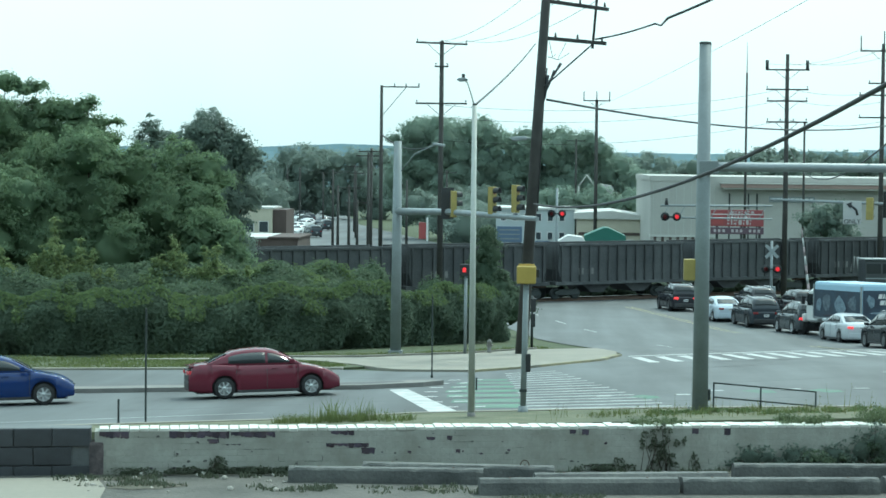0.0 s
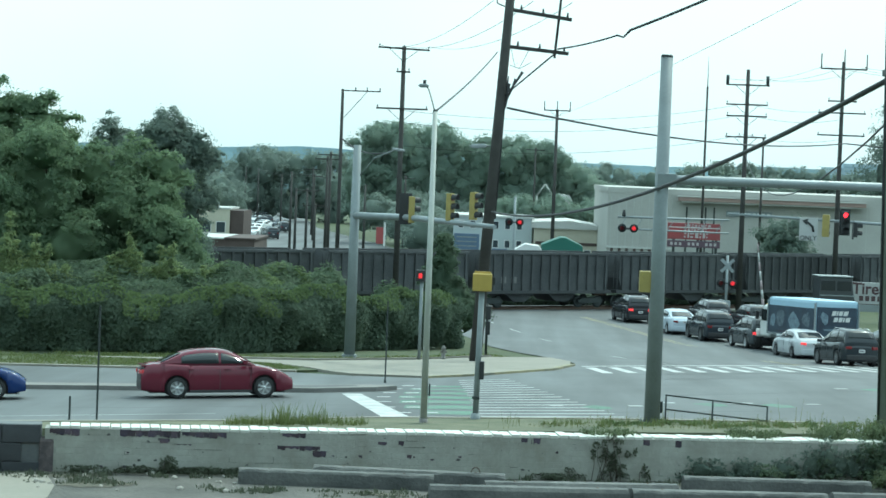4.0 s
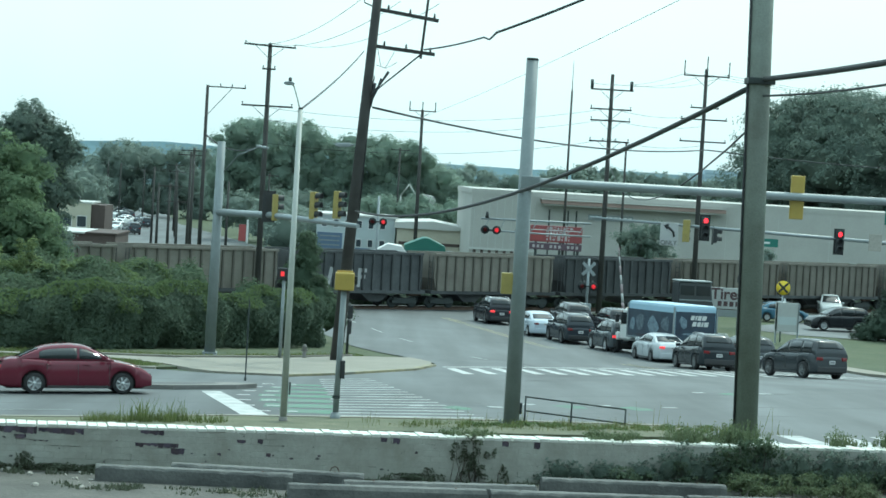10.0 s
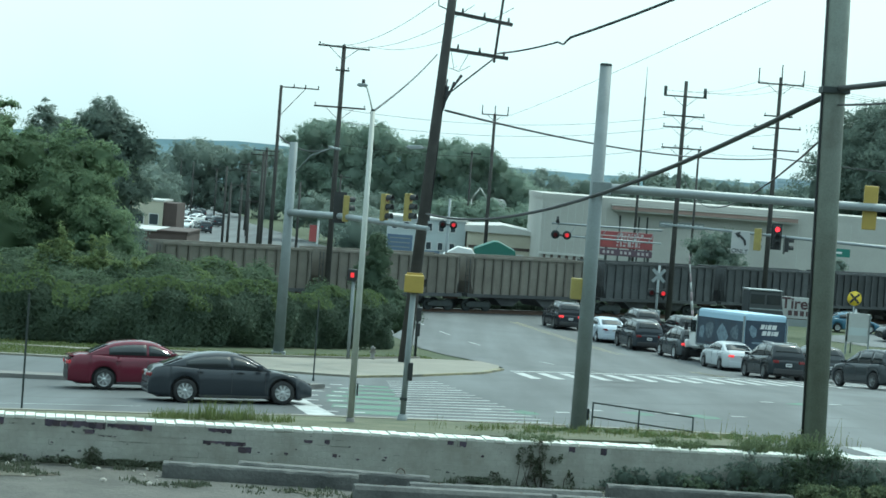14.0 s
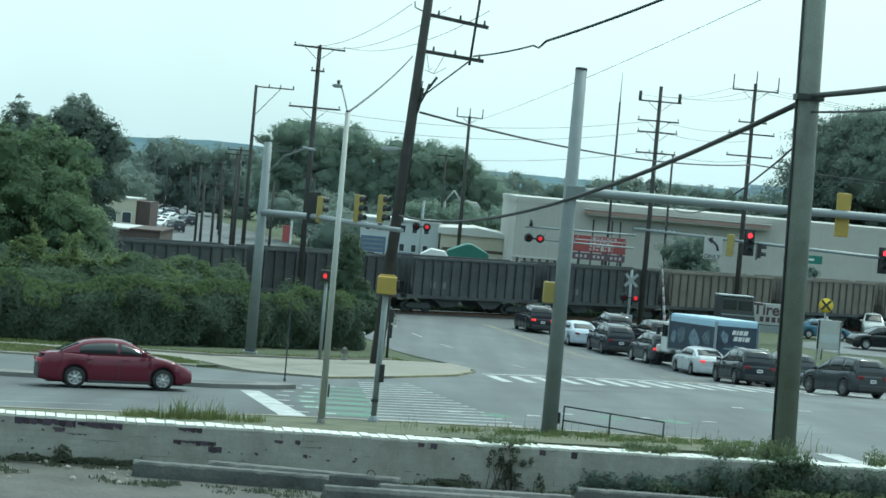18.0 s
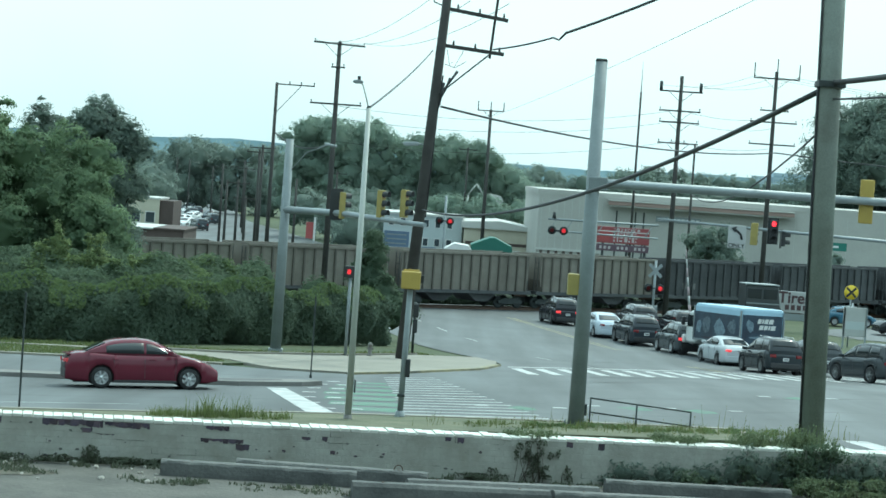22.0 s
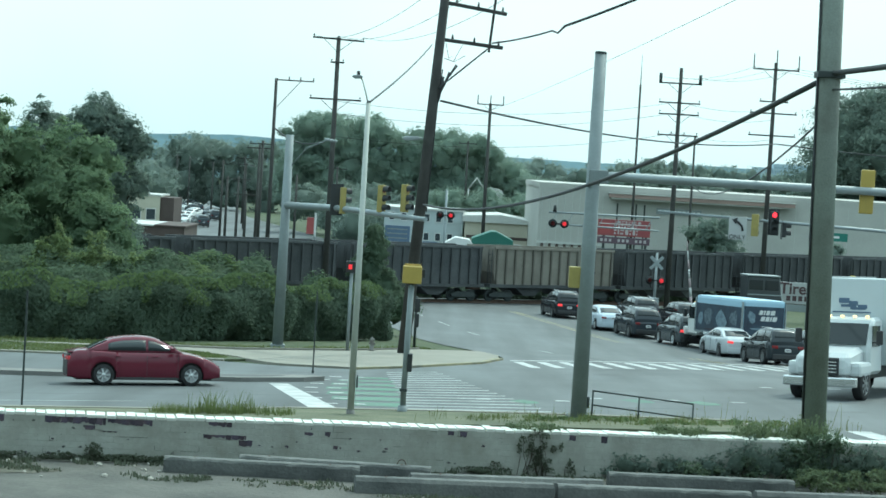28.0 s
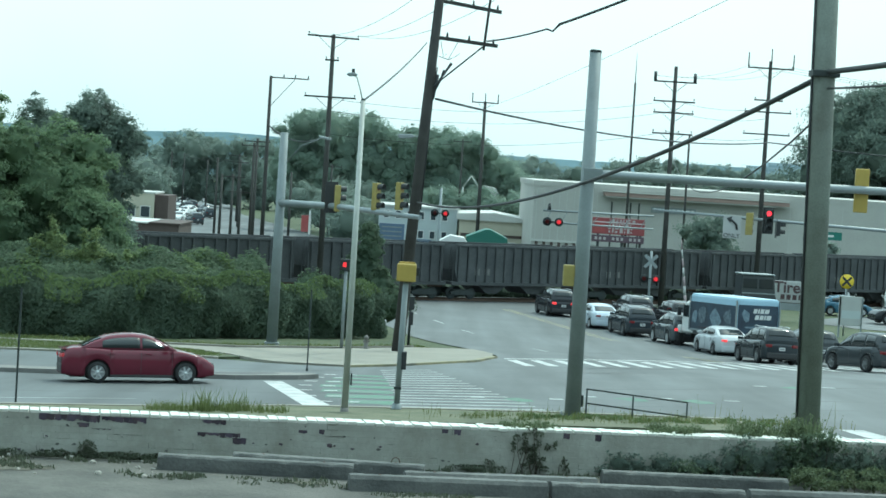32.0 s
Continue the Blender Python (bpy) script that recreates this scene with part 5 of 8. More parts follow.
def make_hopper(paint, label, m):
    """An open coal hopper on two bogies; x runs along the track, z from the railhead."""
    h = thing("hopper_wagon", m, label, "railway wagon", "hopper wagons of the train")
    a, w, top, sill = 5.65, 1.52, 3.85, 1.15
    bm = bmesh.new()
    outline = [(-a, 2.1), (-a + 0.06, top), (a - 0.06, top), (a, 2.1), (a - 0.25, sill + 0.1), (a - 1.4, sill), (-a + 1.4, sill), (-a + 0.25, sill + 0.1)]
    for sy in (-1, 1):
        side = [bm.verts.new((x, sy * w, z)) for x, z in outline]
        bm.faces.new(side if sy < 0 else side[::-1])
    bm.verts.ensure_lookup_table()
    k = len(outline)
    for i in range(k):
        if i != 1:
            j = (i + 1) % k
            bm.faces.new((bm.verts[j], bm.verts[i], bm.verts[k + i], bm.verts[k + j]))
    bmesh.ops.recalc_face_normals(bm, faces=bm.faces)
    bmesh.ops.solidify(bm, geom=list(bm.faces), thickness=0.03)
    part("body", bm, paint, h)
    part("load", box(-a + 0.2, a - 0.2, -w + 0.1, w - 0.1, 3.2, 3.6, 0.15), M["coal"], h, "dark coal load")
    rib = None
    for sy in (-1, 1):
        part("top_chord", box(-a - 0.02, a + 0.02, -0.07, 0.07, -0.12, 0.06, 0.02), paint, h, m=pose(0, sy * (w + 0.03), top))
        part("side_sill", box(-a - 0.3, a + 0.3, -0.06, 0.06, -0.12, 0.12, 0.02), M["hopper_black"], h, m=pose(0, sy * (w + 0.03), sill))
        for i in range(14):
            x = -a + 0.25 + (2 * a - 0.5) * i / 13
            if rib is None:
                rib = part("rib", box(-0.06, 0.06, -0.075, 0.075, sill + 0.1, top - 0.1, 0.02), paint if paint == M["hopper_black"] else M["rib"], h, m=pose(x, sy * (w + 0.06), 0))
            else:
                again(rib, pose(x, sy * (w + 0.06), 0))
    for sx in (-1, 1):
        part("end_sill", box(-0.2, 0.2, -w, w, sill - 0.1, sill + 0.12), M["hopper_black"], h, m=pose(sx * (a + 0.1), 0, 0))
        part("coupler", box(-0.35, 0.35, -0.12, 0.12, 0.78, 1.0, 0.03), M["rust"], h, m=pose(sx * (a + 0.3), 0, 0))
        ladder = bmesh.new()
        for z in range(6):
            add_box(ladder, -0.02, 0.02, -0.2, 0.2, 1.3 + 0.4 * z, 1.33 + 0.4 * z)
        for y in (-0.2, 0.2):
            add_box(ladder, -0.02, 0.02, y - 0.02, y + 0.02, 1.1, 3.7)
        part("ladder", ladder, M["hopper_black"], h, m=pose(sx * (a + 0.08), -1.2, 0))
    for x in (-1.9, 1.9):
        part("hopper_chute", prism([(x - 1.5, sill), (x + 1.5, sill), (x + 0.5, 0.45), (x - 0.5, 0.45)], -1.1, 1.1), M["hopper_black"], h)
    frame_first = wheel_first = None
    for bx in (-a + 1.15, a - 1.15):
        for sy in (-1, 1):
            m2 = pose(bx, sy * 1.05, 0)
            if frame_first is None:
                frame_first = part("bogie_frame", prism([(-1.15, 0.52), (-0.7, 0.72), (0.7, 0.72), (1.15, 0.52), (1.05, 0.36), (0.5, 0.3), (-0.5, 0.3), (-1.05, 0.36)], -0.08, 0.08, 0.02), M["dark_steel"], h, m=m2)
            else:
                again(frame_first, m2)
            for wx in (-0.87, 0.87):
                m3 = pose(bx + wx, sy * 0.8, 0.42)
                if wheel_first is None:
                    wheel_first = part("wheel", lathe([(0.001, -0.05), (0.3, -0.06), (0.42, -0.06), (0.42, 0.06), (0.001, 0.05)], 18), M["dark_steel"], h, m=m3)
                else:
                    again(wheel_first, m3)
    return h


# shade on the tan wagons' ribs is put into this darker paint
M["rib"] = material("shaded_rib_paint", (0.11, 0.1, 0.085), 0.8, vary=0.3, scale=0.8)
TAN = "dusty tan-grey ribbed coal hopper wagon rolling past"
BLACK = "dull black ribbed coal hopper wagon rolling past"
tan = make_hopper(M["hopper_tan"], TAN, Matrix())
black = make_hopper(M["hopper_black"], BLACK, Matrix())
# T tan, b black, from the head of the train backwards
ORDER = "b" * 14 + "TTbTbTTTbbbbbTTTTbbbbbT" + "b" * 10
wagons = []
used = {"T": False, "b": False}
for i, c in enumerate(ORDER):
    src = tan if c == "T" else black
    wagons.append(src if not used[c] else copy_thing(src, Matrix()))
    used[c] = True

# pale stencils on the black wagons, spray-painted shapes on two of them
for i, wagon in enumerate(wagons):
    if ORDER[i] == "b":
        for x in (-3.9, -3.0):
            if (i * 7) % 5 < 3:
                part("stencil", box(x, x + 0.45, -1.545, -1.535, 1.75, 2.2), M["spray_dim"], wagon)
for i, shapes in ((16, ((-2.4, 1.6, 0.3, 1.4, 12), (-1.9, 1.6, 0.26, 1.4, -24), (-1.4, 1.6, 0.3, 1.4, 10), (-0.7, 2.05, 0.6, 0.26, 8), (-0.85, 1.75, 0.26, 0.6, -10), (-0.6, 1.5, 0.26, 0.6, 10), (-0.7, 1.15, 0.6, 0.26, 8), (0.1, 1.6, 0.28, 1.3, 4), (0.45, 2.1, 0.6, 0.26, 0), (0.4, 1.65, 0.45, 0.24, 0))), (8, ((-2, 1.5, 0.3, 1.2, 8), (-1.4, 1.5, 0.3, 1.1, -12), (-0.8, 1.5, 0.4, 0.8, 5)))):
    for x, z, w, h, turn in shapes:
        part("painted_shape", box(-w / 2, w / 2, -0.004, 0.004, -h / 2, h / 2, 0.003), M["spray_white"], wagons[i], "white sprayed lettering shape", m=pose(x, -1.545, z + 0.5, 0, turn, 0))

bed = thing("railway_track", TRACK @ pose(0, 0, 0), "railway track of two rusty rails on pale ballast", "railway", kind="structure")
part("ballast_bed", prism([(-2.4, -0.35), (2.4, -0.35), (1.7, RAIL - 0.2), (-1.7, RAIL - 0.2)], -260, 260), M["ballast"], bed, m=pose(0, 0, 0, 0, 0, 90))
for y in (-0.75, 0.75):
    part("rail", box(-260, 260, y - 0.035, y + 0.035, RAIL - 0.2, RAIL), M["rust"], bed)

# ---- poles, signals, signs ----
def at_ground(x, y, rz=0):
    return pose(x, y, land(x, y) + 0.1, 0, 0, rz)


def signal_head(parent, m, face="signal_yellow", lamps=3, lit=None, name="signal_head"):
    """Three lamps in a housing; the lamps face -y of m."""
    h = part(name, box(-0.17, 0.17, -0.1, 0.12, -0.18 * lamps, 0.18 * lamps, 0.03), M[face], parent, m=m)
    if face == "signal_black":
        part("back_plate", box(-0.26, 0.26, 0.1, 0.115, -0.18 * lamps - 0.1, 0.18 * lamps + 0.1), M["signal_black"], h)
    for k in range(lamps):
        z = 0.18 * lamps - 0.18 - 0.36 * k
        mat = M["lens_red"] if lit == k else (M["lens_red_dim"] if k == 0 else M["signal_black"])
        part("lens", lathe([(0.001, -0.13), (0.1, -0.125), (0.125, -0.1)], 16), mat, h, m=pose(0, 0, z))
        visor = lathe([(0.14, -0.1), (0.14, -0.34), (0.15, -0.34), (0.15, -0.1)], 16)
        bmesh.ops.bisect_plane(visor, geom=list(visor.verts) + list(visor.edges) + list(visor.faces), plane_co=(0, 0, -0.07), plane_no=(0, 0, -1), clear_outer=True)
        part("visor", visor, M["signal_black"], h, m=pose(0, 0, z))
    return h


def cobra_lamp(name, base, height, r0, r1, head_at, label, mat="galvanised"):
    x, y, z = base
    p = thing(name, pose(x, y, z), label, "street lamp")
    part("pole", tube([(0, 0, 0), (0, 0, height)], [r0, r1], 16), M[mat], p)
    part("pole_base", tube([(0, 0, 0), (0, 0, 0.25)], [r0 * 1.3, r0 * 1.2], 16), M["kerb"], p)
    hx, hz = head_at
    part("arm", tube([(0, 0, height - 0.05), (hx * 0.3, 0, height + (hz - height) * 0.45), (hx * 0.6, 0, hz - 0.06), (hx * 0.8, 0, hz - 0.01)], 0.017, 8), M[mat], p)
    part("pole_cap", tube([(0, 0, height), (0, 0, height + 0.05)], [r1 * 1.05, r1 * 0.6], 16), M["dark_steel"], p)
    head = part("lamp_head", prism([(-0.14, 0.0), (-0.1, 0.05), (0.06, 0.06), (0.13, 0.03), (0.12, -0.02), (-0.06, -0.04)], -0.08, 0.08, 0.015), M["galvanised"], p, m=pose(hx, 0, hz, 0, 0, 0))
    part("photocell", tube([(0.02, 0, 0.06), (0.02, 0, 0.15)], 0.04, 8), M["signal_black"], head)
    return p


# the big signal pole by the kerb, with its long arm
sig = thing("traffic_signal_pole", at_ground(3.67, 52.64), "tall grey steel signal pole with a long mast arm", "traffic signal")
part("pole", tube([(0, 0, -0.2), (0, 0, 9.0)], [0.2, 0.145], 20), M["grey_paint"], sig)
part("pole_cap", tube([(0, 0, 9.0), (0, 0, 9.05)], [0.155, 0.13], 20), M["dark_steel"], sig)
part("base_plate", box(-0.32, 0.32, -0.32, 0.32, -0.05, 0.05, 0.01), M["dark_steel"], sig)
for bx in (-0.25, 0.25):
    for by in (-0.25, 0.25):
        part("bolt", tube([(bx, by, 0.0), (bx, by, 0.14)], 0.025, 6), M["galvanised"], sig)
ARM_Z = 9.93 - (land(3.67, 52.64) + 0.1)
part("arm", tube([(0.0, 0, ARM_Z), (0.6, 0, ARM_Z + 0.02), (12, 0, ARM_Z + 0.05)], [0.125, 0.12, 0.085], 14), M["galvanised"], sig)
part("arm_clamp", box(-0.2, 0.27, -0.2, 0.2, -0.17, 0.17, 0.03), M["grey_paint"], sig, m=pose(0.08, 0, ARM_Z))
signal_head(sig, pose(6.75, 0.18, ARM_Z + 0.02, 0, 0, 172), lamps=3)
street_sign = part("street_sign", box(-0.55, 0.55, -0.015, 0.015, -0.2, 0.2, 0.01), M["sign_green"], sig, "green street name sign", m=pose(9.45, -0.1, ARM_Z - 0.33))
part("sign_bar", box(-0.4, 0.1, -0.022, -0.014, -0.05, 0.05), M["sign_white"], street_sign)
part("side_box", box(0.19, 0.25, -0.06, 0.06, 0.3, 0.58, 0.01), M["dark_steel"], sig)
walk_head = part("walk_signal", box(-0.24, 0.2, -0.16, 0.16, -0.26, 0.26, 0.03), M["yellow_dull"], sig, "yellow walk signal housing", m=pose(-0.2, 0.1, 7.43 - land(3.67, 52.64) - 0.1))
part("bracket", box(0.15, 0.4, -0.03, 0.03, 0.1, 0.16), M["signal_black"], walk_head)

# the street lamp and the push-button pole
lamp = cobra_lamp("street_lamp", (-1.91, 52.11, land(-1.91, 52.11)), 7.72, 0.085, 0.058, (-0.3, 8.32), "slender galvanised street lamp with a cobra head", "lamp_steel")
part("hand_hole", box(0.1, 0.14, -0.06, 0.06, 0.8, 1.1), M["dark_steel"], lamp)
ped = thing("walk_signal_post", at_ground(-0.67, 53.38, 0), "grey post with a yellow walk signal housing", "pedestrian signal")
part("post", tube([(0, 0, -0.1), (0.05, 0, 3.4)], 0.075, 14), M["grey_paint"], ped)
part("footing", tube([(0, 0, -0.1), (0, 0, 0.2)], [0.15, 0.11], 12), M["grey_paint"], ped)
hd = part("housing", box(-0.24, 0.24, -0.17, 0.17, -0.22, 0.22, 0.035), M["signal_yellow"], ped, "boxy yellow housing seen from behind", m=pose(0.05, 0, 3.47))
part("hinge", box(0.24, 0.32, -0.05, 0.05, -0.06, 0.14, 0.01), M["signal_black"], hd)
part("top_bracket", box(-0.2, 0.2, -0.03, 0.03, 0.22, 0.27), M["signal_yellow"], hd)
part("push_button", box(0.06, 0.18, -0.09, 0.09, 1.05, 1.5, 0.02), M["signal_black"], ped)
part("sleeve", box(-0.09, 0.09, -0.1, 0.1, 0.55, 0.62), M["dark_steel"], ped)

# the pipe railing
fence = thing("railing", pose(4.03, 53.06, land(4.03, 53.06) + 0.02, 0, 0, -13.8), "low dark pipe railing beside the kerb", "railing")
for x in (0.0, 1.16, 2.5):
    part("post", tube([(x, 0, -0.1), (x, 0, 0.8 - 0.05 * x)], 0.023, 8), M["dark_steel"], fence)
for z in (0.43, 0.78):
    part("rail", tube([(0, 0, z), (2.5, 0, z - 0.12)], 0.02, 8), M["dark_steel"], fence)
part("rail", tube([(0, 0, 0.15), (1.16, 0, 0.05)], 0.017, 8), M["dark_steel"], fence)

for x, y, h in ((-10.0, 52.6, 2.9), (-10.7, 52.7, 0.65), (-4.02, 72.75, 2.75)):
    post = thing("sign_post", pose(x, y, land(x, y) + 0.05), "thin rusty steel sign post seen edge-on", "sign post", "thin posts by the road")
    part("post", box(-0.024, 0.024, -0.02, 0.02, -0.1, h, 0.008), M["dark_steel"], post)
    part("foot", box(-0.04, 0.04, -0.04, 0.04, -0.1, 0.08, 0.01), M["dark_steel"], post)

# the mast arm beyond the pavement with its heads
mast = thing("traffic_signal_pole", at_ground(-6.67, 92.1), "grey steel signal pole with a tapering arm of yellow heads", "traffic signal")
MZ = land(-6.67, 92.1) + 0.1
part("pole", tube([(0, 0, -0.1), (0.02, 0, 10.88 - MZ)], [0.24, 0.17], 18), M["grey_paint"], mast)
part("base_plate", box(-0.3, 0.3, -0.3, 0.3, -0.1, 0.04), M["galvanised"], mast)
part("arm", tube([(0, 0, 7.85 - MZ), (2.5, -4.0, 7.95 - MZ), (6.1, -10.0, 7.86 - MZ)], [0.16, 0.13, 0.09], 12), M["galvanised"], mast)
for x, y, z, turn in ((2.35, -3.7, 8.3, 190), (2.65, -4.3, 8.28, 100), (4.3, -7.0, 8.5, 60), (5.25, -8.6, 8.6, 65)):
    signal_head(mast, pose(x, y, z - MZ, 0, 0, turn), "yellow_dull" if turn != 190 else "signal_black")
mast_lamp = part("lamp_arm", tube([(0.1, 0, 9.5 - MZ), (0.8, -0.5, 10.35 - MZ), (1.7, -1.2, 10.72 - MZ)], 0.022, 8), M["galvanised"], mast)
part("lamp_head", box(-0.26, 0.26, -0.12, 0.12, -0.04, 0.06, 0.03), M["galvanised"], mast_lamp, m=pose(1.85, -1.3, 10.72 - MZ, 0, 8, -20))
small_ped = thing("walk_signal_post", at_ground(-3.59, 90.1), "thin post with a lit red walk signal", "pedestrian signal")
part("post", tube([(0, 0, -0.1), (0, 0, 3.3)], 0.07, 10), M["grey_paint"], small_ped)
hd = part("housing", box(-0.2, 0.22, -0.14, 0.14, -0.24, 0.24, 0.03), M["signal_black"], small_ped, m=pose(-0.06, 0, 3.52))
part("lens", box(-0.075, 0.075, -0.155, -0.14, -0.1, 0.1, 0.03), M["lens_red_low"], hd)
crew = thing("walk_signal_post", at_ground(-0.85, 97.0), "dark post with walk signal boxes by the verge", "pedestrian signal")
part("post", tube([(0, 0, -0.1), (0, 0, 2.3)], 0.06, 10), M["dark_steel"], crew)
for z, w in ((1.9, 0.12), (1.2, 0.1)):
    part("box", box(-w, w, -0.14, 0.14, -0.3, 0.3, 0.03), M["signal_black"], crew, m=pose(0.05, 0, z))

hyd = thing("fire_hydrant", at_ground(-2.59, 91.0) @ Matrix.Diagonal((0.72, 0.72, 0.72, 1)), "small grey fire hydrant on the pavement edge", "hydrant")
part("barrel", lathe([(0.001, 0.0), (0.17, 0.0), (0.17, 0.05), (0.12, 0.06), (0.12, 0.55), (0.15, 0.58), (0.14, 0.66), (0.06, 0.76), (0.001, 0.8)], 14), M["kerb"], hyd, m=pose(0, 0, 0, 90, 0, 0) @ pose(0, 0, 0))
for sy in (-1, 1):
    part("outlet", tube([(0, 0, 0.42), (sy * 0.2, 0, 0.42)], 0.06, 10), M["kerb"], hyd)


# ---- utility poles and their wires ----
def crossarm(parent, z, half, tilt=0.0, pins=3, up=0.16, x=0.0, size=0.055, brace=True, turn=0):
    arm = part("crossarm", box(-half, half, -size, size, -size, size, 0.01), M["wood_pole"], parent, m=pose(x, -0.12, z, 0, tilt, turn))
    for k in range(pins):
        px = -half + 0.08 + (2 * half - 0.16) * k / max(1, pins - 1)
        part("insulator", lathe([(0.02, 0.0), (0.02, up * 0.5), (0.06, up * 0.55), (0.045, up * 0.8), (0.06, up * 0.85), (0.001, up * 1.1)], 8), M["dark_steel"], arm, m=pose(px, 0, size, 90, 0, 0))
    if brace:
        for sx in (-1, 1):
            part("brace", tube([(sx * half * 0.55, 0, -size), (0, 0, -half * 0.5)], 0.02, 5), M["dark_steel"], arm)
    return arm


def utility_pole(x, y, top, r0, r1, label, lean=0.0, lean_y=0.0, mat="wood_pole", base=None, name="utility_pole"):
    z0 = land(x, y) - 0.3 if base is None else base
    p = thing(name, pose(x, y, z0), label, "utility pole", "utility poles")
    part("shaft", tube([(0, 0, 0), (lean, lean_y, top - z0)], [r0, r1], 14), M[mat], p)
    return p, z0


p, z0 = utility_pole(-7.3, 140, 17.85, 0.21, 0.13, "tall dark wooden utility pole with two crossarms")
crossarm(p, 17.7 - z0, 1.68, 2, 3)
crossarm(p, 13.8 - z0, 1.68, 0, 3)
crossarm(p, 16.2 - z0, 0.45, 0, 2, brace=False)
p, z0 = utility_pole(-12.0, 150, 15.3, 0.17, 0.1, "thin dark pole with a one-sided bracket arm")
part("bracket_arm", tube([(0, 0, 15.2 - z0), (2.65, 0, 15.2 - z0)], 0.05, 6), M["wood_pole"], p)
part("bracket_brace", tube([(0.05, 0, 13.2 - z0), (1.7, 0, 15.15 - z0)], 0.025, 6), M["dark_steel"], p)
for k in (0.9, 1.7, 2.6):
    part("insulator", tube([(k, 0, 15.2 - z0), (k, 0, 15.45 - z0)], 0.04, 6), M["dark_steel"], p)
p, z0 = utility_pole(17.2, 160, 18.2, 0.22, 0.13, "tall dark utility pole with four crossarms")
for z, half, pins in ((17.05, 1.6, 2), (15.6, 1.55, 3), (14.75, 1.5, 3), (13.2, 1.5, 4)):
    crossarm(p, z - z0, half, 0, pins, up=0.2)
for dx in (-1.5, 1.45):
    part("arrester", tube([(dx, -0.12, 17.1 - z0), (dx, -0.12, 17.75 - z0)], 0.12, 8), M["dark_steel"], p)
p, z0 = utility_pole(24.95, 165, 19.3, 0.22, 0.13, "tall dark utility pole topped by a fork of lightning rods")
crossarm(p, 18.75 - z0, 1.75, 0, 2)
for dx in (-1.7, 0.05, 1.75):
    part("rod", tube([(dx, -0.1, 18.7 - z0), (dx, -0.1, 19.9 - z0 + (0.35 if dx == 0.05 else 0))], 0.045, 6), M["dark_steel"], p)
for z, half in ((16.3, 1.1), (15.4, 1.8), (13.7, 1.8)):
    crossarm(p, z - z0, half, 0, 3, brace=False)
p, z0 = utility_pole(4.2, 210, 16.2, 0.2, 0.14, "distant utility pole with a forked crossarm")
crossarm(p, 16.1 - z0, 1.3, 0, 2)
for dx in (-1.25, 0, 1.25):
    part("rod", tube([(dx, -0.1, 16.1 - z0), (dx, -0.1, 17.0 - z0)], 0.05, 6), M["dark_steel"], p)
p, z0 = utility_pole(17.8, 200, 18.5, 0.14, 0.09, "slim antenna mast rising over the roofs")
part("rod", tube([(0, 0, 18.5 - z0), (0, 0, 21.3 - z0)], [0.05, 0.02], 6), M["galvanised"], p)
p, z0 = utility_pole(22.0, 190, 13.8, 0.12, 0.09, "slim pole behind the wires")
# the leaning pole at the hedge's end
lp, lz = utility_pole(-1.25, 90.0, 20.4, 0.26, 0.165, "leaning dark wooden utility pole with offset crossarms", lean=1.11, lean_y=-2.22)
k = lambda z: 1.0 * (z - lz) / (18.6 - lz)
for zz, reach, tl in ((18.15, 2.6, 7.0), (16.62, 2.6, 7.5), (15.12, 2.6, 4.7)):
    part("crossarm", box(-0.15, reach, -0.07, 0.07, -0.075, 0.075, 0.015), M["wood_pole"], lp, m=pose(k(zz) + 0.0, -2.0 * k(zz), zz - lz, 0, tl, 0))
    for d in (0.5, 1.4, 2.4):
        part("insulator", tube([(k(zz) + d, -2.0 * k(zz), zz - lz - d * math.sin(radians(tl)) + 0.08), (k(zz) + d, -2.0 * k(zz), zz - lz - d * math.sin(radians(tl)) + 0.26)], [0.05, 0.03], 8), M["dark_steel"], lp)
part("arm_rod", tube([(k(16.9) + 2.2, -1.75, 18.6 - lz), (k(15.4) + 2.0, -1.6, 14.7 - lz)], 0.055, 8), M["wood_pole"], lp)
for d, zz in ((0.3, 13.6), (0.55, 13.8), (0.8, 14.1)):
    part("cable_head", tube([(k(zz) + d, -1.5, zz - lz), (k(zz) + d * 0.5 + 0.1, -1.5, zz - 0.5 - lz), (k(zz) + 0.2, -1.4, zz - 0.9 - lz), (k(zz) + 0.05, -1.35, zz - 1.3 - lz)], [0.07, 0.04, 0.03, 0.03], 6), M["cable"], lp)
for x0, z1, x1, z2 in ((0.25, 15.0, 0.55, 14.45), (0.95, 14.95, 0.25, 14.35), (0.25, 14.35, 1.1, 14.5)):
    part("jumper_wire", tube([(k(z1) + x0, -1.6, z1 - lz), (k(z1) + (x0 + x1) / 2, -1.62, min(z1, z2) - 0.12 - lz), (k(z2) + x1, -1.6, z2 - lz)], 0.012, 5), M["cable"], lp)
lamp_on_pole = part("lamp_arm", tube([(k(11.0) + 0.1, -1.1, 11.0 - lz), (-0.3, -1.2, 11.05 - lz)], 0.03, 6), M["galvanised"], lp)
part("lamp_head", prism([(-0.42, 0.0), (-0.36, 0.1), (0.2, 0.13), (0.3, 0.08), (0.28, -0.03), (-0.3, -0.08)], -0.16, 0.16, 0.03), M["galvanised"], lamp_on_pole, "pale lamp head on a short arm", m=pose(-0.1, -1.2, 10.97 - lz))
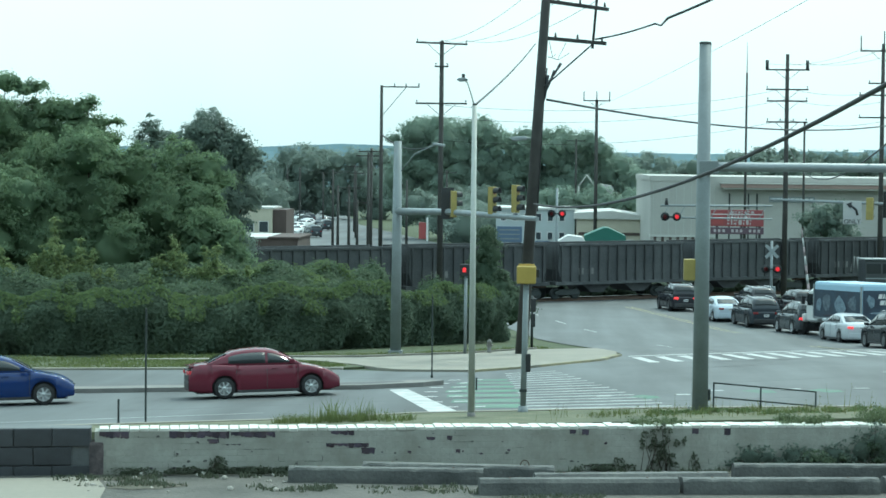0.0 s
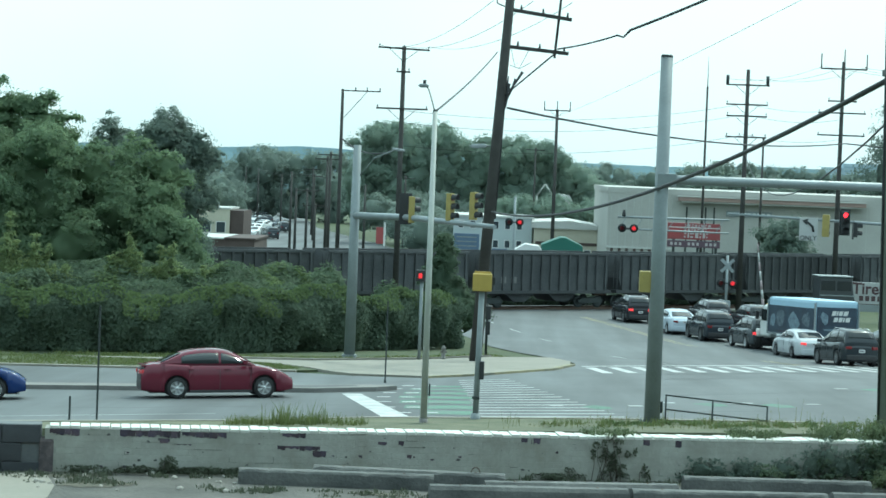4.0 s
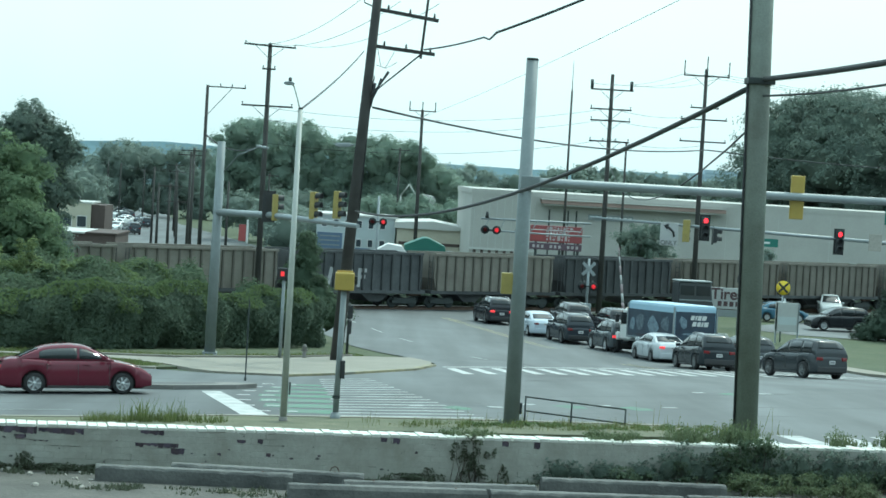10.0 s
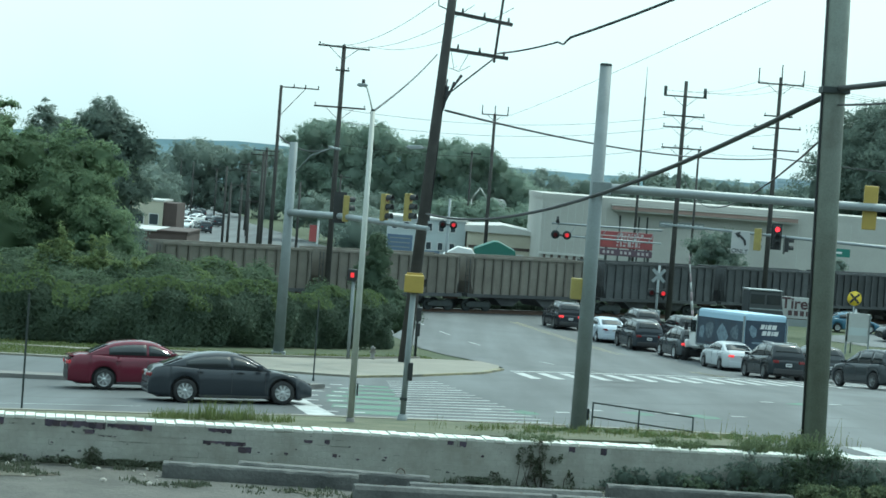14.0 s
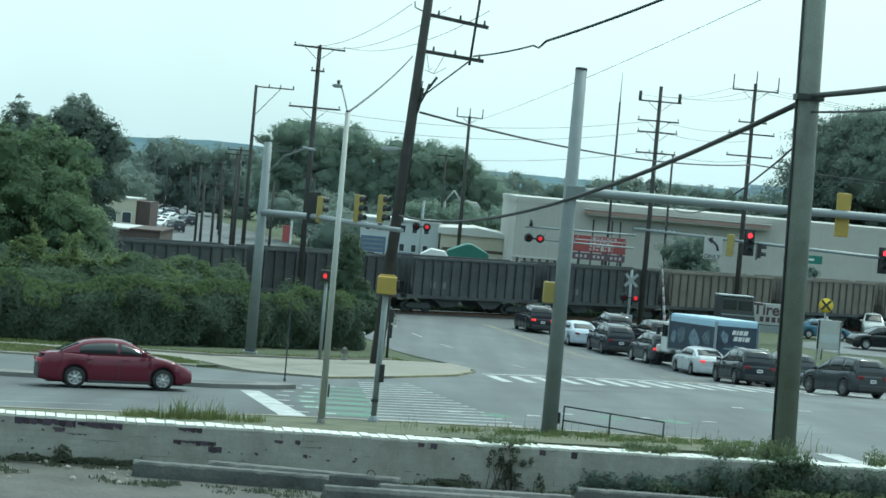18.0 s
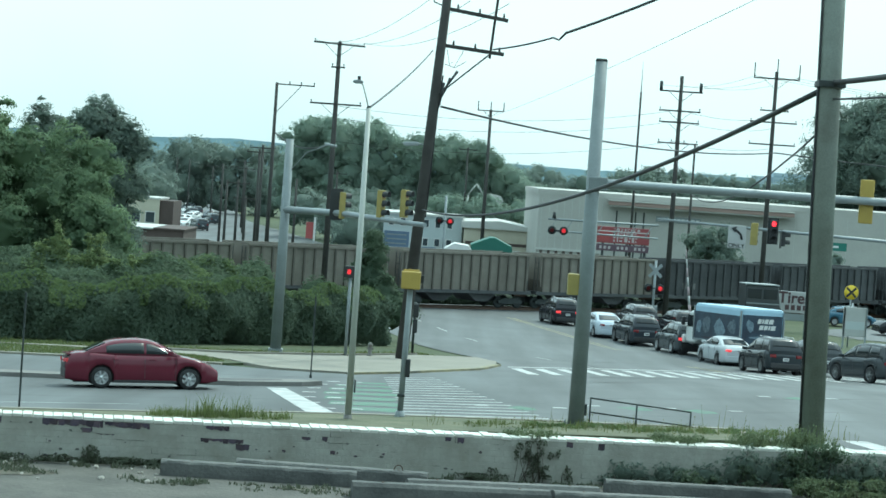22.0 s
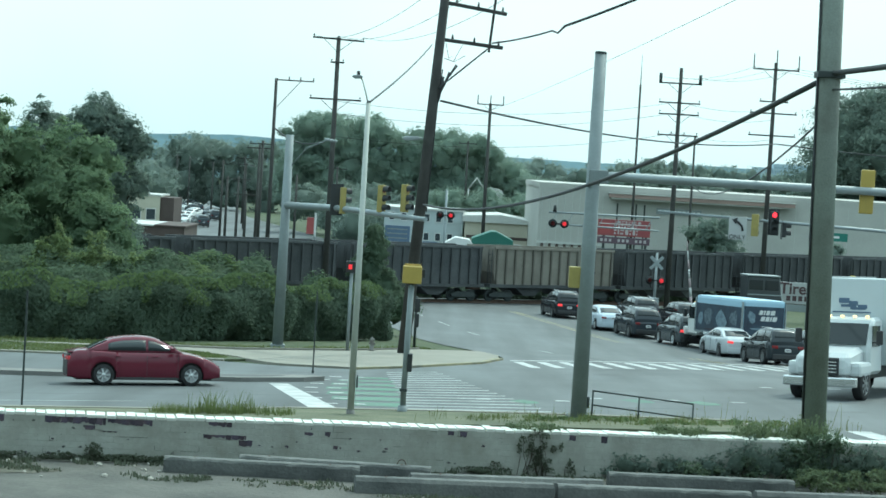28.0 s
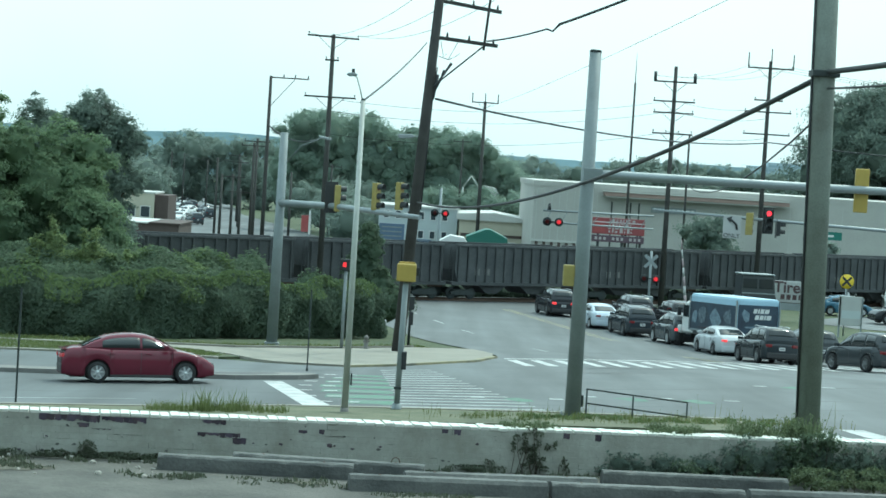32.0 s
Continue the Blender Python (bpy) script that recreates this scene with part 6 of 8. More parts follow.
part("riser_cable", tube([(k(13.9) + 0.24, -1.42, 13.9 - lz), (k(12.6) + 0.2, -1.3, 12.6 - lz), (k(8) + 0.26, -0.85, 8.0 - lz)], 0.03, 6), M["cable"], lp)
part("side_pin", tube([(k(16.7) - 0.1, -1.75, 16.7 - lz), (k(16.7) - 0.5, -1.75, 16.85 - lz), (k(16.7) - 0.52, -1.75, 17.1 - lz)], 0.03, 6), M["dark_steel"], lp)
# the near pole behind the wall
bp, bz = utility_pole(5.98, 33.0, 17.0, 0.185, 0.165, "thick greenish wooden utility pole behind the wall", lean=-0.29, mat="green_pole", base=4.4)
part("conduit", tube([(-0.19, -0.05, 0), (-0.46, -0.05, 12.0)], 0.02, 6), M["cable"], bp)
part("pole_clamp", box(-0.2, 0.22, -0.2, 0.2, -0.05, 0.05, 0.01), M["dark_steel"], bp, m=pose(-0.17, 0, 11.72 - bz))

# poles that line the far street
rng = random.Random(12)
for x, y, top in ((-30.5, 330, 9.4), (-25.6, 250, 9.0), (-22.0, 220, 7.5), (-20.4, 215, 7.6), (-19.1, 210, 6.2), (-17.6, 205, 10.8), (-16.9, 200, 11.2), (-38.5, 360, 8.0), (-46, 390, 8.8), (-15.6, 230, 8.0), (-27.5, 300, 8.6), (-52, 420, 9.0), (-12.8, 260, 9.0), (3.0, 280, 13.2), (0.0, 330, 12.0)):
    fp, fz = utility_pole(x, y, top, 0.16, 0.11, "dark utility pole along the distant street")
    if rng.random() < 0.6:
        crossarm(fp, top - fz - 0.3, 1.2, 0, 2, brace=False)

# overhead wires
cable((5.85, 33, 11.72), (-0.75, 88.9, 8.3), 0.9, 0.045, "thick black cable slung between two poles")
cable((5.85, 33, 11.75), (6.84, 21.00, 11.83), 0.05, 0.045, "thick black cable slung from the near pole")
cable((5.85, 33, 11.5), (6.87, 21.00, 11.66), 0.12, 0.018, "thin black wire from the near pole")
cable((6.0, 33, 11.3), (17.2, 160, 12.0), 2.2, 0.02, "thin black wire running to the far poles")
cable((1.68, 88.20, 15.07), (3.90, 84.00, 15.45), 0.06, 0.035, "black cable leading to a splice")
splice = part("cable", tube([(3.90, 84.00, 15.45), (4.11, 83.60, 15.35), (4.34, 83.00, 15.60)], [0.04, 0.035, 0.05], 6), M["cable"])
tagged(splice, "drooping loop of a cable splice", "cable", "overhead cables")
cable((4.34, 83.00, 15.60), (12.10, 58.80, 18.71), 0.25, 0.05, "thick black cable rising from a splice")
cable((4.24, 209.80, 15.55), (9.82, 53.50, 16.13), 0.3, 0.01, "hair-thin pale wire across the sky")
cable((1.54, 88.20, 14.85), (-0.42, 88.40, 13.10), 0.0, 0.035, "stay wire under the crossarm")
cable((-0.27, 88.5, 12.6), (25.3, 164.85, 13.09), 0.72, 0.05, "long sagging telephone cable")
cable((25.3, 164.85, 13.09), (75, 190, 14.0), 0.9, 0.05, "telephone cable running on to the next pole")
cable((-0.78, 88.30, 14.86), (-1.96, 52.20, 11.34), 0.12, 0.025, "drop wire to the street lamp")
cable((-12, 150, 11.9), (-7.2, 140, 11.4), 0.8, 0.05, "sagging cable between two poles")
for dx in (-1.6, 0, 1.6):
    cable((-7.3 + dx, 140, 17.9), (0.6 + dx, 88.5, 17.0), 0.8, 0.012, "fine wire between the pole tops")
    cable((17.2 + dx, 160, 17.5), (24.9 + dx, 165, 18.9), 0.5, 0.012, "fine wire between the pole tops")
    cable((24.9 + dx, 165, 18.9), (70 + dx, 185, 18.5), 1.0, 0.012, "fine wire between the pole tops")
for z in (15.7, 14.9, 13.4):
    cable((17.2, 160, z), (24.9, 165, z), 0.4, 0.014, "fine wire between the pole tops")
    cable((-7.3, 140, z - 2), (17.2, 160, z), 0.9, 0.014, "fine wire between the pole tops")
for x0, y0, x1, y1, z in ((-16.9, 200, -30.5, 330, 9.0), (-30.5, 330, -46, 390, 8.6), (-12, 150, -16.9, 200, 10.0)):
    cable((x0, y0, z), (x1, y1, z), 0.6, 0.03, "wire along the distant street")

# ---- the level crossing ----
def crossing_signal(x, y, label, lamps_z, lit, arm=None, base=None):
    s = thing("crossing_signal", pose(x, y, land(x, y)), label, "crossing signal", "level crossing signals")
    part("mast", tube([(0, 0, -0.1), (0, 0, lamps_z + 1.9)], 0.09, 10), M["galvanised"], s)
    part("footing", box(-0.3, 0.3, -0.3, 0.3, -0.1, 0.4, 0.03), M["galvanised"], s)
    lamps(s, 0, -0.1, lamps_z, lit)
    for a in (45, -45) if lamps_z < 4 else ():
        part("crossbuck", box(-0.6, 0.6, -0.012, 0.012, -0.11, 0.11, 0.01), M["galvanised"], s, m=pose(0, -0.12 - 0.01 * (a > 0), lamps_z + 1.2, 0, a, 0))
    return s


def lamps(parent, x, y, z, lit):
    bar = part("lamp_bar", tube([(x - 0.4, y, z), (x + 0.4, y, z)], 0.04, 8), M["signal_black"], parent)
    for k, sx in enumerate((-1, 1)):
        part("target", lathe([(0.001, -0.02), (0.3, -0.02), (0.3, 0.02), (0.001, 0.02)], 18), M["signal_black"], bar, m=pose(x + sx * 0.4, y, z))
        part("hood", lathe([(0.17, -0.02), (0.17, -0.26), (0.18, -0.26), (0.18, -0.02)], 14), M["signal_black"], bar, m=pose(x + sx * 0.4, y, z))
        part("lens", lathe([(0.001, -0.06), (0.13, -0.05), (0.15, -0.02)], 14), M["lens_red_low"] if k == lit else M["lens_red_dim"], bar, m=pose(x + sx * 0.4, y - 0.01, z))


cs = crossing_signal(15.0, 147.5, "level crossing mast with crossbuck and flashing red lamps", 2.5, 1)
cant = part("cantilever", tube([(0, 0, 6.8), (-7.6, 0, 6.75)], 0.07, 8), M["galvanised"], cs)
part("cantilever_truss", tube([(0, 0, 5.9), (-7.6, 0, 5.95)], 0.06, 8), M["galvanised"], cs)
for kx in range(7):
    part("strut", tube([(-0.4 - kx * 1.1, 0, 6.8), (-0.9 - kx * 1.1, 0, 5.9)], 0.03, 6), M["galvanised"], cs)
lamps(cs, -6.9, -0.15, 6.0, 1)
part("bell", tube([(-7.2, 0, 6.8), (-7.2, 0, 7.25)], [0.14, 0.08], 8), M["signal_black"], cs)
part("counterweight", box(-0.3, 0.3, -0.15, 0.15, 0.5, 1.3, 0.04), M["galvanised"], cs)
crossing_signal(0.35, 161.5, "far level crossing mast with a lit red lamp", 5.9, 1)
gate = thing("crossing_gate", pose(16.0, 145.0, land(16, 145)), "raised red and white striped crossing gate arm", "crossing gate")
part("gate_post", box(-0.25, 0.25, -0.25, 0.25, 0, 1.1, 0.04), M["galvanised"], gate)
for kk in range(7):
    a, b = 1.0 + kk * 0.62, 1.0 + (kk + 1) * 0.62
    part("gate_band", tube([(1.4 - 0.13 * a, 0, a), (1.4 - 0.13 * b, 0, b)], [0.1 - 0.009 * kk, 0.091 - 0.009 * kk], 8), M["board_grey" if kk % 2 else "gate_pink"], gate)

# ---- buildings and signs beyond the railway ----
def windows(parent, spots, y, w, h, frame="sign_white"):
    """Windows in a wall that faces -y: (x, z) each; panes sit back in a frame."""
    for x, z in spots:
        f = part("window", box(x - w / 2 - 0.08, x + w / 2 + 0.08, y - 0.06, y + 0.02, z - h / 2 - 0.08, z + h / 2 + 0.08), M[frame], parent)
        part("pane", box(x - w / 2, x + w / 2, y - 0.075, y - 0.062, z - h / 2, z + h / 2), M["window_dark"], f)


store = thing("storage_building", pose(9.3, 205, land(0, 205)), "long white metal storage building with a faded brown canopy", "building")
SZ = land(0, 205)
part("wall", box(0, 60, 0, 34, -0.5, 8.4 - SZ), M["store_wall"], store)
roof = part("roof", prism([(-0.1, 8.4 - SZ), (60.1, 8.4 - SZ), (60.1, 8.8 - SZ), (30, 8.85 - SZ), (-0.1, 8.9 - SZ)], -0.04, 34.2), M["store_wall"], store)
rib = None
for k in range(9):
    m = pose(0.3 + k * 0.72, -0.03, 0)
    if rib is None:
        rib = part("siding_seam", box(-0.035, 0.035, -0.04, 0.04, 0.2, 8.0 - SZ), M["seam"], store, m=m)
    else:
        again(rib, m)
for k in range(8):
    part("bay", box(0.25 + k * 0.72, 0.62 + k * 0.72, -0.05, 0.02, 1.9 - SZ, 3.1 - SZ), M["brown_brick"], store)
part("ledge", box(-0.1, 6.4, -0.12, 0.05, 3.1 - SZ, 3.3 - SZ), M["white_wall"], store)
canopy = part("canopy", box(6.6, 24.2, -1.3, 0, 7.85 - SZ, 8.2 - SZ, 0.03), M["fascia"], store, "faded brown canopy")
part("canopy_cap", box(6.5, 24.3, -1.4, 0, 8.2 - SZ, 8.3 - SZ, 0.02), M["store_wall"], canopy)
part("soffit", box(6.8, 24.0, -1.2, 0, 7.7 - SZ, 7.85 - SZ), M["store_wall"], canopy)
for k in range(7):
    part("wall_joint", box(24.5 + k * 5, 24.56 + k * 5, -0.02, 0.02, 0, 8 - SZ), M["seam"], store)
board = part("wall_sign", box(11.2, 15.5, -0.12, -0.02, 6.5 - SZ, 7.05 - SZ), M["galvanised"], store)
for k in range(9):
    part("letter_bar", box(11.45 + k * 0.45, 11.75 + k * 0.45, -0.14, -0.12, 6.65 - SZ, 6.9 - SZ), M["sign_white"], board)
for x in (7.4, 9.2, 10.0):
    part("downpipe", box(x, x + 0.14, -0.1, 0.0, 1 - SZ, 7.3 - SZ), M["dark_steel"], store)

sign = thing("roadside_sign", pose(15.2, 178, land(0, 178)), "faded red roadside sign board with pale lettering on posts", "sign")
GZ = land(0, 178)
for x in (-1.6, 0.4, 1.9):
    part("post", tube([(x, 0.2, -0.2), (x, 0.2, 6.2 - GZ)], 0.12, 8), M["dark_steel"], sign)
red = part("red_panel", box(-2.15, 2.2, -0.1, 0.1, 4.95 - GZ, 6.3 - GZ, 0.03), M["sign_red"], sign)
part("mark", box(-2.0, -1.1, -0.115, -0.1, 5.1 - GZ, 6.1 - GZ), M["sign_red_bright"], red)
part("rule", box(-2.1, 2.15, -0.116, -0.1, 5.9 - GZ, 5.97 - GZ), M["sign_white"], red)
for row, (z, h, n, x0) in enumerate(((6.1, 0.2, 8, -0.75), (5.72, 0.26, 7, -0.8), (5.3, 0.42, 7, -0.8))):
    x = x0
    for k in range(n):
        w = (0.1, 0.2, 0.16, 0.24, 0.13)[(k * 3 + row) % 5] * (0.9 + h)
        for bar, (dz, hh) in enumerate(((0, h),) if k % 2 else ((h * 0.34, h * 0.3), (-h * 0.3, h * 0.36))):
            part("letter_bar", box(x, x + w * (0.75 if bar else 1), -0.118, -0.1, z + dz - hh / 2 - GZ, z + dz + hh / 2 - GZ), M["letter_pale"], red)
        x += w + 0.09
low = part("lower_panel", box(-2.15, 2.2, -0.1, 0.1, 4.3 - GZ, 4.85 - GZ, 0.03), M["sign_maroon"], sign)
for k in range(11):
    if k not in (3, 7):
        part("letter_bar", box(-1.9 + k * 0.36, -1.7 + k * 0.36, -0.118, -0.1, 4.46 - GZ, 4.7 - GZ), M["letter_pale"], low)

shop = thing("office_building", pose(-6, 230, land(0, 230)), "low pale blue office building with small square windows", "building")
OZ = land(0, 230)
part("wall", box(0, 8.4, 0, 12, -0.5, 5.0 - OZ), M["blue_wall"], shop)
part("roof", box(-0.2, 8.6, -0.2, 12.2, 5.0 - OZ, 5.2 - OZ), M["white_wall"], shop)
windows(shop, [(0.8 + 1.25 * k, 4.2 - OZ) for k in range(6)], 0, 0.5, 0.75)
windows(shop, [(0.8 + 1.25 * k, 2.2 - OZ) for k in range(6)], 0, 0.5, 0.75)
hall = thing("warehouse", pose(2.6, 228, land(0, 228)), "cream warehouse with a pale sloping metal roof", "building")
part("wall", box(0, 7.6, 0, 14, -0.5, 4.1 - OZ), M["cream_wall"], hall)
part("roof", prism([(-0.3, 4.1 - OZ), (7.9, 4.1 - OZ), (7.9, 4.35 - OZ), (3.8, 5.0 - OZ), (-0.3, 4.75 - OZ)], -0.3, 14.3), M["white_wall"], hall)
part("dock_band", box(0.2, 7.4, -0.06, 0.02, 2.4 - OZ, 2.7 - OZ), M["brown_brick"], hall)
windows(hall, [(1.2 + 1.5 * k, 1.5 - OZ) for k in range(4)], 0, 0.6, 0.8)
grow = thing("green_canopy", pose(4.6, 190, land(0, 190)), "dark green fabric canopy with a hipped top", "canopy")
CZ = land(0, 190)
part("fabric", prism([(-1.75, 3.2 - CZ), (1.9, 3.2 - CZ), (1.85, 3.7 - CZ), (0.35, 4.4 - CZ), (-0.1, 4.4 - CZ), (-1.75, 3.7 - CZ)], -2, 2, 0.04), M["green_roof"], grow)
for x in (-1.6, 1.6):
    for y in (-1.9, 1.9):
        part("leg", tube([(x, y, -0.1), (x, y, 3.3 - CZ)], 0.06, 6), M["galvanised"], grow)
van = thing("white_tent", pose(1.6, 188, land(0, 188)), "small white peaked tent beside a green canopy", "tent")
part("top", prism([(-1.5, 3.0 - CZ), (1.5, 3.0 - CZ), (1.0, 3.6 - CZ), (-0.2, 3.75 - CZ)], -1.5, 1.5, 0.03), M["sign_white"], van)
for x in (-1.4, 1.4):
    part("leg", tube([(x, -1.3, -0.1), (x, -1.3, 3.05 - CZ)], 0.05, 6), M["galvanised"], van)
tan_house = thing("tan_building", pose(-36.3, 250, land(0, 250)), "square cream and brown block of shops", "building")
TZ = land(0, 250)
part("wall", box(0, 3.6, 0, 8, -0.5, 4.3 - TZ), M["cream_wall"], tan_house)
part("brown_wing", box(3.6, 5.2, 0.3, 8, -0.5, 4.2 - TZ), M["brown_brick"], tan_house)
part("parapet", box(-0.1, 3.7, -0.1, 8.1, 4.3 - TZ, 4.5 - TZ), M["white_wall"], tan_house)
part("roof_unit", box(0.4, 1.8, 2, 4, 4.5 - TZ, 5.0 - TZ, 0.04), M["galvanised"], tan_house)
windows(tan_house, [(0.9, 2.2 - TZ), (2.6, 2.2 - TZ)], 0, 1.0, 1.2)
shed = thing("brick_shed", pose(-26, 170, land(0, 170)), "low brown brick shed with a bright flat roof edge", "building")
BZ = land(0, 170)
part("wall", box(0, 5.8, 0, 9, -0.5, 3.75 - BZ), M["brown_brick"], shed)
part("roof", box(-0.2, 3.4, -0.2, 9.2, 3.75 - BZ, 3.88 - BZ, 0.03), M["white_wall"], shed)
part("parapet", box(3.4, 5.9, -0.1, 9.1, 3.75 - BZ, 3.9 - BZ, 0.03), M["brown_brick"], shed)
windows(shed, [(1.5 + 2.0 * k, 2.4 - BZ) for k in range(3)], 0, 0.9, 0.7)
for x, w, z, h in ((-3.2, 1.9, 4.6, 1.2), (-0.7, 1.1, 3.9, 0.5)):
    b = thing("notice_board", pose(x, 162, land(0, 162)), "dark framed notice board standing by the railway", "sign")
    bz0 = land(0, 162)
    for sx in (-1, 1):
        part("post", tube([(sx * w * 0.45, 0, -0.1), (sx * w * 0.45, 0, z + h / 2 - bz0)], 0.06, 6), M["dark_steel"], b)
    pn = part("panel", box(-w / 2, w / 2, -0.06, 0.06, z - h / 2 - bz0, z + h / 2 - bz0, 0.02), M["sign_blue"], b)
    for k in range(3):
        part("letter_bar", box(-w * 0.4, w * 0.4, -0.075, -0.06, z - h * 0.32 + k * h * 0.28 - bz0, z - h * 0.24 + k * h * 0.28 - bz0), M["grey_paint"], pn)
far_house = thing("white_house", pose(5.4, 284, land(0, 284)), "small white house half hidden among the trees", "house")
HZ = land(0, 284)
part("wall", box(0.4, 2.6, 0, 5, 5.2 - HZ, 6.5 - HZ), M["white_wall"], far_house)
part("roof", prism([(0.2, 6.4 - HZ), (2.8, 6.4 - HZ), (2.4, 7.1 - HZ), (0.9, 7.3 - HZ)], -0.2, 5.2), M["white_wall"], far_house)
part("footing", box(0.4, 2.6, 0, 5, -0.5, 5.2 - HZ), M["cream_wall"], far_house)
gable = thing("gable_frame", pose(4.5, 284, land(0, 284)), "open white gable frame standing among the trees", "frame")
for sx in (-1, 1):
    part("rafter", tube([(sx * 1.05, 0, 7.0 - HZ), (0, 0, 8.5 - HZ)], 0.09, 6), M["white_wall"], gable)
    part("leg", tube([(sx * 1.05, 0, -0.3), (sx * 1.05, 0, 7.0 - HZ)], 0.09, 6), M["white_wall"], gable)
tower = thing("tower_block", pose(403, 2500, -4), "far tower block on the horizon, coloured pale with haze", "building")
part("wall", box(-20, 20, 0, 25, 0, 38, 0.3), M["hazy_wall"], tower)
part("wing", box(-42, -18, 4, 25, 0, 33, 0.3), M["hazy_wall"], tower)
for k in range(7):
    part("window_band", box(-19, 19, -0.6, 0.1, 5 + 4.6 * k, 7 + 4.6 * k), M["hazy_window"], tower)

# ---- the right-hand verge: signs, cars, the far signal arm ----
tires = thing("shop_sign", pose(25.35, 150, land(0, 150) - 0.15), "white roadside board with dark lettering on two posts", "sign")
KZ = land(0, 150)
brd = part("board", box(-1.5, 1.5, -0.08, 0.08, 1.5, 3.0, 0.03), M["board_grey"], tires)
part("frame", box(-1.55, 1.55, -0.04, 0.04, 0.95, 1.45, 0.02), M["galvanised"], tires)
for x in (-1.45, 1.45):
    part("post", box(x - 0.06, x + 0.06, -0.06, 0.06, -0.2, 3.1), M["galvanised"], tires)
letters = bpy.data.curves.new("word", "FONT")
letters.body, letters.size, letters.extrude, letters.align_x = "Tires", 1.1, 0.01, "LEFT"
letters.offset = 0.025
word = new("word", letters)
letters.materials.append(M["word_dark"])
word.parent = brd
word.matrix_basis = pose(-1.42, -0.1, 2.2, 90, 0, 0)
for k in range(5):
    part("letter_bar", box(-0.9 + k * 0.42, -0.62 + k * 0.42, -0.1, -0.08, 1.7, 2.05), M["word_dark"], brd)
warn = thing("railway_warning_sign", pose(26.5, 137, land(26.5, 137)), "round yellow railway warning sign with a black cross", "sign")
part("post", tube([(0, 0, -0.1), (0, 0, 3.9)], 0.05, 8), M["galvanised"], warn)
disc = part("disc", lathe([(0.001, -0.015), (0.46, -0.015), (0.46, 0.015), (0.001, 0.015)], 28), M["warn_yellow"], warn, m=pose(0, -0.07, 3.48))
for a in (45, -45):
    part("cross_bar", box(-0.42, 0.42, -0.006, 0.006, -0.07, 0.07), M["signal_black"], disc, m=pose(0, -0.02 - 0.002 * (a > 0), 0, 0, a, 0))
cab = thing("notice_board", pose(26.6, 135.5, land(26.6, 135.5)), "white notice board on posts at the grass verge", "sign")
part("panel", box(-0.78, 0.72, -0.05, 0.05, 0.75, 2.6, 0.03), M["board_grey"], cab)
for x in (-0.7, 0.7):
    part("post", box(x - 0.05, x + 0.05, -0.05, 0.05, -0.1, 2.55), M["galvanised"], cab)
part("leaflet", box(-0.6, 0.6, -0.06, -0.05, 1.2, 1.7), M["blue_wall"], cab)

far_sig = thing("traffic_signal_pole", pose(29.0, 105, land(29, 105)), "far mast arm carrying red signals and a turn sign", "traffic signal")
FZ = land(29, 105)
part("pole", tube([(0, 0, -0.1), (0, 0, 8.6)], [0.2, 0.15], 14), M["grey_paint"], far_sig)
part("arm", tube([(0, 0, 7.8 - FZ), (-18.4, 0, 8.35 - FZ)], [0.11, 0.06], 10), M["galvanised"], far_sig)
signal_head(far_sig, pose(-6.1, -0.18, 7.85 - FZ), "signal_black", lit=0)
signal_head(far_sig, pose(-12.75, -0.18, 8.15 - FZ), "signal_black", lit=0)
signal_head(far_sig, pose(-12.2, 0.1, 7.8 - FZ, 0, 0, 90), "signal_black", 2)
signal_head(far_sig, pose(-13.65, -0.1, 7.95 - FZ, 0, 0, 160), "yellow_dull")
turn = part("turn_sign", box(-0.44, 0.44, -0.02, 0.02, -0.56, 0.56, 0.02), M["board_grey"], far_sig, "white left-turn sign with a black arrow", m=pose(-14.5, -0.16, 7.75 - FZ))
part("arrow_stem", tube([(0.25, 0, -0.12), (0.2, 0, 0.12), (0.0, 0, 0.3), (-0.12, 0, 0.36)], 0.06, 6), M["signal_black"], turn, m=pose(0, -0.03, 0))
part("arrow_head", prism([(-0.3, 0.42), (-0.02, 0.52), (-0.1, 0.2)], -0.02, 0.02), M["signal_black"], turn, m=pose(0, -0.03, 0))
only = bpy.data.curves.new("word", "FONT")
only.body, only.size, only.extrude, only.align_x = "ONLY", 0.3, 0.008, "CENTER"
only.materials.append(M["signal_black"])
word2 = new("word", only)
word2.parent = turn
word2.matrix_basis = pose(0, -0.03, -0.52, 90, 0, 0)
small = part("street_sign", box(-0.6, 0.6, -0.02, 0.02, -0.2, 0.2), M["sign_green"], far_sig, m=pose(-9.7, -0.1, 7.6 - FZ))
part("sign_bar", box(-0.4, 0.2, -0.03, -0.02, -0.05, 0.05), M["sign_white"], small)
part("lane_sign", box(-0.32, 0.32, -0.02, 0.02, -0.42, 0.42, 0.01), M["stone"], far_sig, m=pose(-4.3, -0.1, 7.9 - FZ))
spot = thing("crossing_lamp_post", pose(23.0, 133, land(23, 133)), "galvanised lamp post with boxes beside the crossing", "lamp post")
part("post", tube([(0, 0, -0.1), (0, 0, 6.4)], 0.07, 8), M["galvanised"], spot)
for z in (6.2, 4.0):
    part("box", box(-0.16, 0.16, -0.14, 0.14, -0.22, 0.22, 0.03), M["signal_black"], spot, m=pose(0, -0.1, z))

